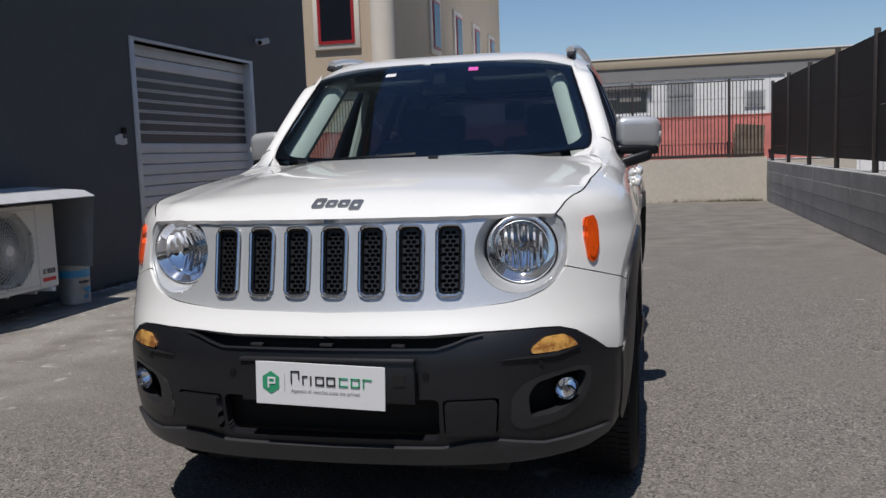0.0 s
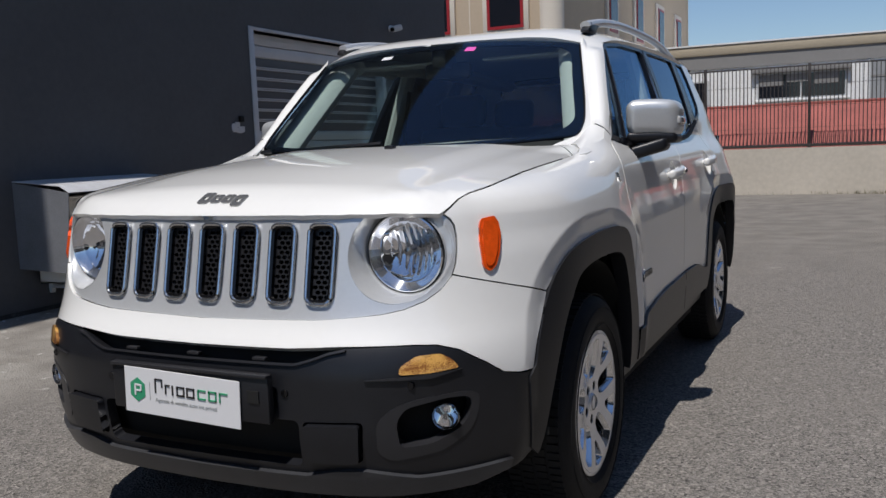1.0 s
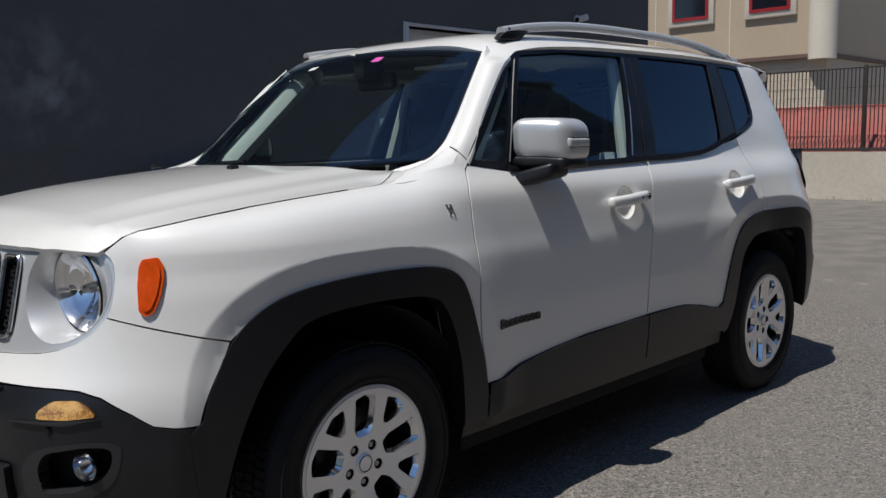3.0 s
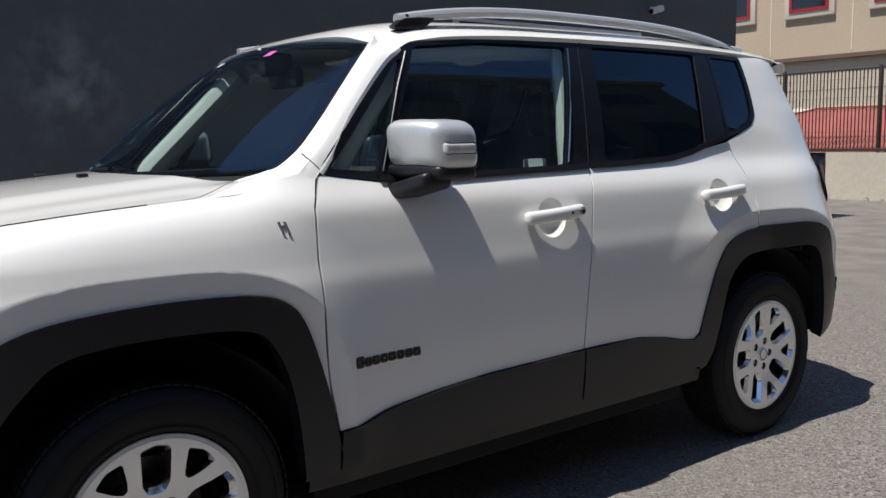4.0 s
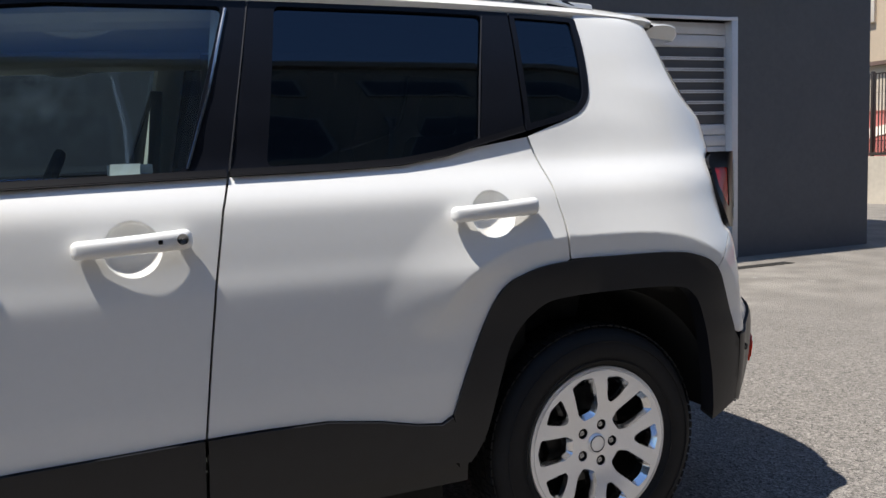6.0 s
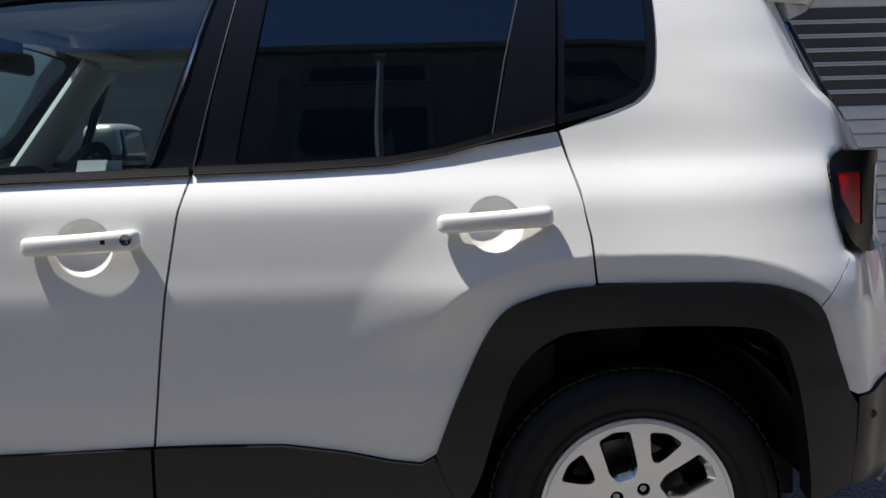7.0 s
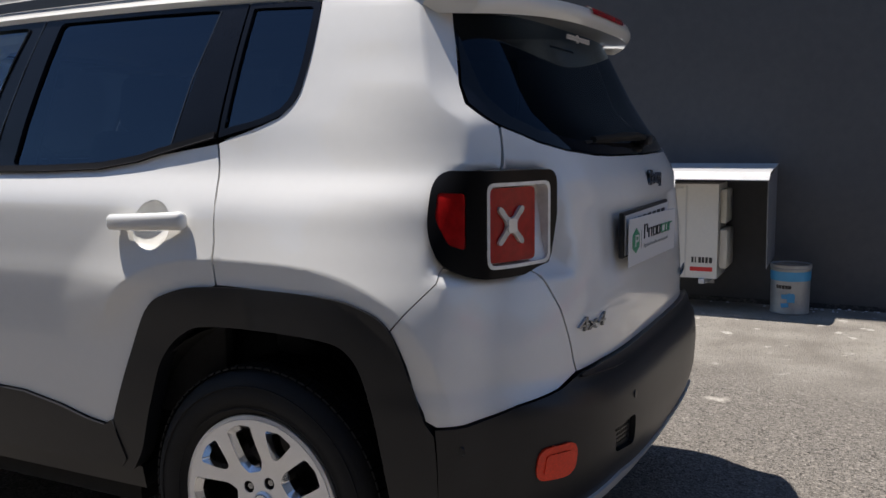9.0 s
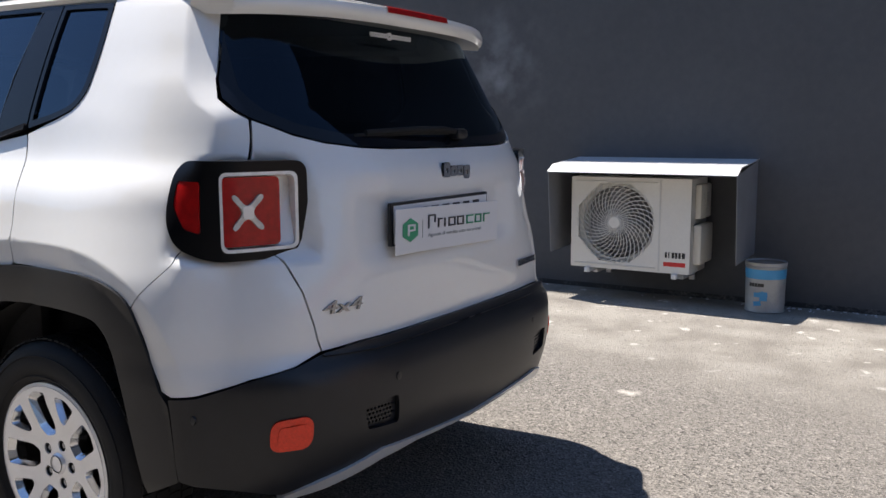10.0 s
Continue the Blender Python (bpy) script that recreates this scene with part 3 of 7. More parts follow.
patch("fan_shroud", [(2.40 + 0.33 * math.cos(t), 0.572 + 0.31 * math.sin(t)) for t in [2 * math.pi * k / 32 for k in range(32)]], lambda u, v: (u * 0 + AXF - 0.05, u, v), ACW, ac, [[(2.40 + 0.265 * math.cos(t), 0.572 + 0.265 * math.sin(t)) for t in [2 * math.pi * k / 32 for k in range(32)]]], 0.06, 0.06)
lathe("grille_hub", [(AXF + 0.022, 0.001), (AXF + 0.02, 0.04), (AXF + 0.0, 0.042)], ACW, ac, "X", (0, 2.40, 0.575), 24)
for k in range(3):
    bm = bmesh.new()
    vs = add_box(bm, (-0.01, -0.07, 0.05), (0.01, 0.07, 0.25), 0.004, 1)
    bmesh.ops.transform(bm, matrix=pose(AXF - 0.09, 2.40, 0.575, 120 * k, 0, 0) @ pose(0, 0, 0, 0, 0, 35), verts=bm.verts)
    part("fan_blade", bm, BARSG, ac)
box("red_label", (AXF, 2.765, 0.285), (AXF + 0.002, 2.92, 0.315), REDP, ac)
for k, w in enumerate((0.014, 0.008, 0.018, 0.016, 0.016, 0.022)):
    box("mark_bar", (AXF, 2.775 + k * 0.024, 0.345), (AXF + 0.002, 2.775 + k * 0.024 + w, 0.385), INK, ac)
for y in (2.2, 2.85):
    box("foot", (-4.14, y - 0.02, AZ0 - 0.035), (AXF + 0.03, y + 0.02, AZ0), GALV, ac, 0.004)
    box("bracket", (WX, y - 0.02, AZ0 - 0.10), (WX + 0.03, y + 0.02, AZ0), GALV, ac, 0.004)
    box("bracket", (WX, y - 0.018, AZ0 - 0.06), (-3.9, y + 0.018, AZ0 - 0.035), GALV, ac, 0.004)

hood_ac = thing("sheet_canopy", "galvanised sheet metal canopy over the air conditioner", "canopy")


def sheet(name, corners, shift, material):
    """A thin sheet between four corners, its other face shifted."""
    bm = bmesh.new()
    a = [bm.verts.new(p) for p in corners]
    b = [bm.verts.new(Vector(p) + Vector(shift)) for p in corners]
    bm.faces.new(a)
    bm.faces.new(b[::-1])
    for i in range(4):
        bm.faces.new((a[i], b[i], b[(i + 1) % 4], a[(i + 1) % 4]))
    bmesh.ops.recalc_face_normals(bm, faces=bm.faces)
    return part(name, bm, material, hood_ac, smooth=False)


sheet("top_sheet", ((WX + 0.002, 1.93, 1.025), (WX + 0.002, 3.29, 1.025), (-3.70, 3.29, 0.985), (-3.70, 1.93, 0.985)), (0, 0, 0.006), GALV)
sheet("front_fold", ((-3.698, 1.93, 0.985), (-3.698, 3.29, 0.985), (-3.60, 3.29, 0.935), (-3.60, 1.93, 0.935)), (0, 0, 0.006), GALV)
# both side sheets in a much darker grey than the top and front
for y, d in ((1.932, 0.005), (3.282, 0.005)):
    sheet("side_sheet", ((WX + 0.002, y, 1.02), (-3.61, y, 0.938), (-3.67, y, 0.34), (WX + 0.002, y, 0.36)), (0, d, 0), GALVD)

can = thing("paint_can", "dented tin paint bucket with a blue label band", "paint can")
CX, CY = -3.96, 3.42
lathe("body", [(0.0, 0.001), (0.0, 0.125), (0.01, 0.132), (0.02, 0.128), (0.12, 0.129), (0.24, 0.131), (0.31, 0.133), (0.318, 0.138), (0.326, 0.133)], CANM, can, "Z", (CX, CY, 0), 40)
lathe("label_band", [(0.235, 0.1325), (0.30, 0.1345)], CANB, can, "Z", (CX, CY, 0), 40)
lathe("rim", [(0.322, 0.134), (0.334, 0.138), (0.345, 0.136), (0.345, 0.128), (0.335, 0.126)], CANM, can, "Z", (CX, CY, 0), 40)
lathe("lid", [(0.333, 0.001), (0.333, 0.08), (0.336, 0.128)], RUST, can, "Z", (CX, CY, 0), 40)
for k, w in enumerate((0.022, 0.018, 0.018, 0.016, 0.018)):
    t = 0.35 - 0.16 * k
    box("mark_bar", (-0.001, -w / 2, -0.012), (0.0015, w / 2, 0.012), INK, can, m=pose(CX + 0.132 * math.cos(t - 0.3), CY + 0.132 * math.sin(t - 0.3), 0.195, 0, 0, math.degrees(t - 0.3)))
for k in range(6):
    t = random.uniform(-0.6, 0.3)
    box("label_patch", (-0.001, -0.025, -0.015), (0.0012, 0.025, 0.015), CANB, can, m=pose(CX + 0.1305 * math.cos(t), CY + 0.1305 * math.sin(t), random.uniform(0.06, 0.14), 20 * random.random(), 0, math.degrees(t)))

# far low wall with railing
BY = 15.3
bw = structure("wall_north", "low cream concrete wall at the end of the yard", "wall")
box("wall", (-30, BY, -0.2), (3.28, BY + 0.25, 0.88), CONCRETE, bw)
fence = thing("railing_fence", "dark metal railing of thin upright bars on the low wall", "fence")
for k in range(17):
    x = 2.57 - 1.90 * k
    box("post", (x - 0.026, BY + 0.085, 0.88), (x + 0.026, BY + 0.155, 2.46), FENCEM, fence, 0.006)
box("rail", (-30, BY + 0.08, 0.90), (3.24, BY + 0.16, 0.955), FENCEM, fence, 0.005)
box("rail", (-30, BY + 0.115, 2.40), (3.24, BY + 0.125, 2.425), FENCEP, fence)
for z in (1.26, 1.66, 2.06):
    box("wire", (-30, BY + 0.124, z), (3.24, BY + 0.130, z + 0.006), FENCEP, fence)
bar_me = None
for k in range(290):
    x = 3.20 - 0.070 * k
    if bar_me is None:
        b0 = box("bar", (-0.008, -0.008, 0.955), (0.008, 0.008, 2.42), FENCEM, fence)
        bar_me = b0.data
        b0.location = (x, BY + 0.12, 0)
    else:
        o = new("bar", bar_me)
        o.parent, o.location = fence, (x, BY + 0.12, 0)

# side wall with black screens
SX = 3.28
sw = structure("wall_east", "low board-marked grey concrete wall along the yard", "wall")
box("wall", (SX, -14, -0.2), (SX + 0.22, BY + 0.25, 0.80), CONCRETEG, sw, 0.01)
for k in range(9):
    for j in range(4):
        box("board_lift", (SX - 0.004 - 0.002 * ((k * 3 + j) % 3), 15.25 - 2.45 * k - 2.43, 0.02 + 0.195 * j), (SX + 0.01, 15.25 - 2.45 * k, 0.205 + 0.195 * j), CONCRETEG, sw)
screen = thing("screen_fence", "black slatted screen fence on posts along the side wall", "fence")
for k in range(15):
    y = 15.2 - 2.0 * k
    box("post", (SX + 0.06, y - 0.03, 0.80), (SX + 0.12, y + 0.03, 2.36), FENCEM, screen, 0.006)
    for j in range(9):
        z = 0.93 + j * 0.152
        box("slat", (SX + 0.085, y - 1.97, z), (SX + 0.10, y - 0.03, z + 0.153), SCREEN, screen, m=pose(0, 0, 0.004 * math.sin(7 * k + j), 0, 0, 0))

# tiled slope behind the railing
tile = thing("tiled_roof", "faded red pantile roof slope behind the railing", "roof")
bm = bmesh.new()
nx, ny = 560, 26
for i in range(nx + 1):
    for j in range(ny + 1):
        x = -34 + 39 * i / nx
        s = j / ny
        row = (s * 13) % 1
        bm.verts.new((x, BY + 0.30 + 0.95 * s, 0.82 + 0.92 * s + 0.022 * abs(math.sin(x * math.pi / 0.21)) - 0.02 * row))
bm.verts.ensure_lookup_table()
for i in range(nx):
    for j in range(ny):
        a = i * (ny + 1) + j
        bm.faces.new([bm.verts[q] for q in (a, a + ny + 1, a + ny + 2, a + 1)])
part("tiles", bm, REDTILE, tile)
box("gable", (-34, BY + 0.3, -0.5), (5, BY + 1.25, 0.80), CONCRETE, tile)
box("ridge", (-34, BY + 1.22, 1.70), (5, BY + 1.36, 1.775), REDTILE, tile, 0.02)
for x0, x1, w in ((-9.9, -7.6, 0.26), (-13.6, -10.8, 0.26)):
    bm = bmesh.new()
    a = [bm.verts.new((x, BY + 0.30 + 0.95 * s - 0.02, 0.82 + 0.92 * s + 0.035)) for x, s in ((x0, 0.28), (x0, 0.28 + w), (x1, 1.0), (x1 + 0.7, 0.98))]
    b = [bm.verts.new(v.co + Vector((0, 0.03, -0.04))) for v in a]
    bm.faces.new(a)
    for q in range(4):
        bm.faces.new((a[q], b[q], b[(q + 1) % 4], a[(q + 1) % 4]))
    bmesh.ops.recalc_face_normals(bm, faces=bm.faces)
    part("pale_coping", bm, CONCRETE, tile, smooth=False)

# white industrial building
wb = thing("industrial_building", "long white industrial building with grey fascia and tan cornice", "building")
IY = 31.0
box("wall", (-14, IY, -1), (40, IY + 14, 3.58), WHITEW, wb)
box("fascia", (-14.1, IY - 0.05, 3.58), (40.1, IY + 14, 4.06), GREYR, wb)
box("cornice", (-14.2, IY - 0.10, 4.06), (40.2, IY + 14, 4.42), TAN, wb, 0.03)
box("roof_edge", (-14.2, IY - 0.13, 4.42), (40.2, IY + 14, 4.47), WHITEW, wb)
for k in range(70):
    x = -13.9 + 0.77 * k
    box("panel_joint", (x, IY - 0.008, -1), (x + 0.03, IY + 0.01, 3.58), PALEG, wb)
for x0, x1, z0, z1, k in ((-1.86, 1.0, 2.42, 3.22, 2), (4.55, 5.15, 2.52, 3.0, 1), (-4.42, -3.62, 2.36, 3.10, 1), (8.2, 11.0, 2.42, 3.22, 2)):
    w = box("window", (x0 - 0.06, IY - 0.06, z0 - 0.06), (x1 + 0.06, IY + 0.02, z1 + 0.06), PALEG, wb)
    for q in range(k):
        a, b = x0 + (x1 - x0) * q / k + 0.03, x0 + (x1 - x0) * (q + 1) / k - 0.03
        box("pane", (a, IY - 0.075, z0), (b, IY - 0.05, z1), STEELD if x0 > 4 and k == 1 else WINDARK, w)
    if k > 1:
        box("lintel", (x0 - 0.22, IY - 0.22, z1 + 0.07), (x1 + 0.18, IY + 0.01, z1 + 0.24), GREYR, w, 0.01)
        box("sill", (x0 - 0.12, IY - 0.14, z0 - 0.14), (x1 + 0.12, IY + 0.01, z0 - 0.06), WHITEW, w, 0.01)
        for q in range(3):
            box("shutter_box", (x0 + 0.9 * q + 0.06, IY - 0.085, z0 + 0.42 + 0.1 * (q % 2)), (x0 + 0.9 * q + 0.84, IY - 0.07, z1), GREYR, w)
door = box("steel_door", (1.76, IY - 0.05, 0.6), (2.67, IY + 0.01, 3.50), STEELD, wb)
box("door_frame", (1.68, IY - 0.03, 0.6), (1.76, IY + 0.01, 3.58), PALEG, door)
box("door_frame", (2.67, IY - 0.03, 0.6), (2.75, IY + 0.01, 3.58), PALEG, door)
box("door_rail", (1.76, IY - 0.065, 2.95), (2.67, IY - 0.04, 3.02), GREYR, door)
box("downpipe", (5.86, IY - 0.12, -1), (5.95, IY - 0.02, 3.58), PALEG, wb)

# loose plaster along the foot of the dark wall, weeds along the low wall
rnd = random.Random(7)


def crumb(bm, c, r):
    """One broken flake."""
    m = Matrix.Translation(c) @ Matrix.Rotation(rnd.uniform(0, 6.3), 4, "Z") @ Matrix.Diagonal((r, r * rnd.uniform(0.5, 1), r * rnd.uniform(0.3, 0.6), 1))
    bmesh.ops.create_icosphere(bm, subdivisions=1, radius=1, matrix=m)


bm = bmesh.new()
for k in range(90):
    crumb(bm, (WX + 0.02 + abs(rnd.gauss(0, 0.07)), rnd.uniform(3.55, 4.95) if k % 3 else rnd.uniform(-2.0, 3.5), 0.003), rnd.uniform(0.004, 0.016))
tagged(part("plaster_crumbs", bm, SHUTTER, None, smooth=False), "small pale plaster crumbs along the foot of the dark wall", "rubble", kind="stuff")
bm = bmesh.new()
for k in range(420):
    x = 3.2 - abs(rnd.gauss(0, 0.9)) if k % 4 else rnd.uniform(-6, 3.2)
    y, h, a = BY - 0.01 - rnd.uniform(0, 0.05), rnd.uniform(0.02, 0.09), rnd.uniform(-0.6, 0.6)
    p = [bm.verts.new(q) for q in ((x - 0.004, y, 0), (x + 0.004, y, 0), (x + h * a * 0.5 + 0.003, y - 0.01, h * 0.6), (x + h * a, y - 0.03, h))]
    bm.faces.new(p)
tagged(part("weeds", bm, WEED, None, smooth=False), "short dry weeds along the foot of the low wall", "weeds", kind="stuff")
bd = thing("board", "weathered brown board leaning behind the railing", "board")
bm = bmesh.new()
add_box(bm, (-0.29, -0.01, 0.0), (0.29, 0.01, 0.66), 0.004, 1)
bmesh.ops.transform(bm, matrix=pose(2.94, BY + 0.215, 0.885, -9, 5, 0), verts=bm.verts)
part("panel", bm, BOARD, bd, smooth=False)
box("batten", (2.66, BY + 0.185, 0.90), (2.72, BY + 0.205, 1.40), BOARD, bd, 0.003)

# cream building with red windows
cb = thing("cream_building", "cream rendered building with red-framed windows and pale surrounds", "building")
box("upper_storey", (-40, 22.5, 3.25), (-6.6, 44, 11.0), CREAM, cb)
box("lower_storey", (-40, 22.62, -1.0), (-6.64, 43.9, 3.25), PALECREAM, cb)
for k in range(12):
    box("course_joint", (-30, 22.612, 0.2 + 0.25 * k), (-6.64, 22.622, 0.215 + 0.25 * k), PALE, cb)
box("string_course", (-40, 22.46, 3.25), (-6.56, 44.04, 3.36), BROWNC, cb)
lathe("corner_column", [(3.2, 0.001), (3.2, 0.36), (11.0, 0.36)], PALE, cb, "Z", (-6.75, 22.62, 0), 28)
box("cornice", (-40.4, 22.1, 11.0), (-6.2, 44.4, 11.5), PALE, cb, 0.04)
for k in range(9):
    x0 = -8.72 - 2.4 * k
    w = box("window", (x0 - 0.16, 22.40, 4.42), (x0 + 1.32, 22.52, 6.72), PALE, cb, 0.03)
    for lo, hi in (((x0, 4.58), (x0 + 0.09, 6.5)), ((x0 + 1.07, 4.58), (x0 + 1.16, 6.5)), ((x0 + 0.09, 4.58), (x0 + 1.07, 4.67)), ((x0 + 0.09, 6.41), (x0 + 1.07, 6.5))):
        box("frame", (lo[0], 22.37, lo[1]), (hi[0], 22.45, hi[1]), REDFRAME, w)
    box("pane", (x0 + 0.09, 22.385, 4.67), (x0 + 1.07, 22.41, 6.41), WINDARK, w)
    box("joint", (x0 - 0.63, 22.485, 3.45), (x0 - 0.60, 22.502, 10.9), PALE, cb)
for k in range(4):
    y0 = 28.2 + 4.05 * k
    w = box("window", (-6.62, y0 - 0.25, 4.75), (-6.50, y0 + 1.35, 6.9), PALE, cb, 0.03)
    box("frame", (-6.53, y0, 4.95), (-6.47, y0 + 1.1, 6.7), REDFRAME, w)
    box("pane", (-6.5, y0 + 0.09, 5.05), (-6.455, y0 + 1.01, 6.6), WINDARK, w)

# building across the side wall, seen only in the car's windows
eb = thing("cream_arcade_building", "cream building with dark openings mirrored in the car windows", "building")
box("wall", (13.0, -9, -0.5), (25, 24, 14.3), ARCADE, eb)
box("cornice", (12.75, -9.3, 14.3), (25, 24.3, 14.7), ARCADE, eb)
for k in range(8):
    y0 = -8.2 + 4.0 * k
    for z0, z1 in ((0.6, 3.0), (4.4, 6.8), (8.2, 10.6), (12.1, 13.3)):
        w = box("window", (12.9, y0, z0), (13.02, y0 + 2.6, z1), GREYR, eb)
        box("pane", (12.88, y0 + 0.1, z0 + 0.1), (12.92, y0 + 2.5, z1 - 0.1), ARCADEW, w)

lamp_post = thing("street_lamp", "slim pale grey lamp post mirrored in the car windows", "street lamp", at=(4.9, 1.78, 0))
lathe("base_plate", [(0.0, 0.001), (0.0, 0.14), (0.02, 0.14), (0.03, 0.07)], PALEG, lamp_post, "Z", n=20)
lathe("pole", [(0.02, 0.055), (0.9, 0.052), (0.94, 0.038), (5.6, 0.028)], PALEG, lamp_post, "Z", n=16)
box("lantern", (-0.16, -0.05, 5.58), (0.05, 0.05, 5.63), PALEG, lamp_post, 0.02)

# ---- the car: nose towards -y, front axle at y = 0 ----
WB, TR, HUBZ = 2.57, 0.885, 0.343
car = thing("car", "white compact SUV with black cladding, parked on the asphalt", "car")

W_side = soft([0.15, 0.28, 0.40, 0.55, 0.75, 0.88, 0.94, 1.02, 1.075, 1.105, 1.14, 1.17, 1.30, 1.60, 1.70],
               [0.80, 0.852, 0.872, 0.8800, 0.8787, 0.8765, 0.869, 0.859, 0.850, 0.838, 0.816, 0.798, 0.760, 0.645, 0.59], 0.010)
F_front = soft([0.15, 0.28, 0.36, 0.48, 0.60, 0.66, 0.72, 0.80, 0.90, 1.0, 1.06, 1.25],
                [-0.76, -0.815, -0.850, -0.868, -0.868, -0.850, -0.815, -0.785, -0.762, -0.742, -0.725, -0.66], 0.015)
R_rear = soft([0.15, 0.30, 0.40, 0.52, 0.64, 0.70, 0.80, 1.00, 1.12, 1.20, 1.35, 1.50, 1.60, 1.70],
              [3.22, 3.31, 3.37, 3.395, 3.385, 3.340, 3.345, 3.352, 3.345, 3.300, 3.185, 3.105, 3.05, 2.97], 0.015)
N_rear = soft([0.15, 0.5, 0.7, 0.82, 0.96, 1.06, 1.16, 1.32, 1.6, 1.7], [4.0, 4.0, 4.5, 4.0, 3.3, 3.0, 3.0, 4.4, 5.0, 5.0], 0.07)
WA = pchip([0.9, 1.0, 1.05, 1.10, 1.15, 1.20, 1.25, 1.30], [0.871, 0.863, 0.852, 0.828, 0.790, 0.748, 0.705, 0.66])
ZA = pchip([0.9, 1.0, 1.05, 1.10, 1.15, 1.20, 1.25, 1.30], [0.9, 1.0, 1.046, 1.086, 1.112, 1.126, 1.134, 1.138])
ZH = pchip([-0.80, -0.745, -0.65, -0.5, -0.2, 0.1, 0.25, 0.5], [1.005, 1.018, 1.040, 1.064, 1.100, 1.128, 1.140, 1.165])
NOSE = pchip([-0.9, -0.63, -0.595, -0.56, -0.5, -0.43, -0.38, -0.27, 0.5], [0.5, 0.5, 0.46, 0.26, 0.135, 0.06, 0.025, 0.0, 0.0])
YF, YR, NF = 0.0, 2.45, 3.3
_s = np.linspace(0, 1, 1500)
_a = math.pi / 2 * _s * _s * (3 - 2 * _s)


def _ring(z, n):
    fx, fy = float(W_side(z)) * np.sin(_a) ** (2 / n), YF - (YF - float(F_front(z))) * np.cos(_a) ** (2 / n)
    rx, ry = float(W_side(z)) * np.cos(_a) ** (2 / n), YR + (float(R_rear(z)) - YR) * np.sin(_a) ** (2 / n)
    return fx, fy, rx, ry


_fx, _fy, _rx, _ry = _ring(0.7, 3.6)
_uf = np.concatenate([[0], np.cumsum(np.hypot(np.diff(_fx), np.diff(_fy)))])
UF = _uf[-1]
UR = UF + (YR - YF)
_ur = UR + np.concatenate([[0], np.cumsum(np.hypot(np.diff(_rx), np.diff(_ry)))])
UEND = _ur[-1]


def F(x, z):
    """A place on the front, by its x and height."""
    fx = float(W_side(z)) * np.sin(_a) ** (2 / NF)
    return (math.copysign(float(np.interp(np.interp(abs(x), fx, _a), _a, _uf)), x), z)


def S(y, z):
    """A place on the left side, by its y and height."""
    if y < YF:
        fy = YF - (YF - float(F_front(z))) * np.cos(_a) ** (2 / NF)
        return (float(np.interp(np.interp(y, fy, _a), _a, _uf)), z)
    if y <= YR:
        return (UF + y - YF, z)
    ry = YR + (float(R_rear(z)) - YR) * np.sin(_a) ** (2 / float(N_rear(z)))
    return (float(np.interp(np.interp(y, ry, _a), _a, _ur)), z)


def R(x, z):
    """A place on the rear, by its x and height."""
    rx = float(W_side(z)) * np.cos(_a) ** (2 / float(N_rear(z)))
    return (math.copysign(float(np.interp(np.interp(-abs(x), -rx, _a), _a, _ur)), x if x else 1), z)


CREASE = 1.105
# the edge of the rear pillar, a hand's width before the rear glass
CREST = pchip([1.20, 1.27, 1.32, 1.37, 1.43, 1.50, 1.56, 1.64], [3.12, 3.075, 3.012, 2.977, 2.958, 2.938, 2.922, 2.905])


def crease_lines(yw):
    """The arch's crease and two lines beside it, on the side's (u, v)."""
    res = []
    for d in (-0.012, 0.0, 0.010):
        q, line = CREASE + d, []
        for k in range(81):
            t = math.pi * k / 80
            c, s = math.cos(t), math.sin(t)
            line.append(S(yw + 0.50 * q * math.copysign(abs(c) ** 0.625, c), 0.36 + 0.54 * q * abs(s) ** 0.625))
        res.append(line)
    return res


def flare(y, v):
    out = 0
    for yw in (0.0, WB):
        q = (np.abs((y - yw) / 0.50) ** 3.2 + np.abs(np.maximum(v - 0.36, 0) / 0.54) ** 3.2) ** (1 / 3.2)
        f = np.clip((1.40 - q) / 0.295, 0, 1) ** 1.5 - 0.48 * np.clip((CREASE - q) / 0.10, 0, 1)
        ease = np.where((y < yw) & (yw > 1), smooth01(v, 0.70, 0.90), smooth01(v, 0.2, 0.42))
        out = out + 0.022 * f * ease
    return out


DENTS = ((1.335, 1.005), (2.25, 1.030))


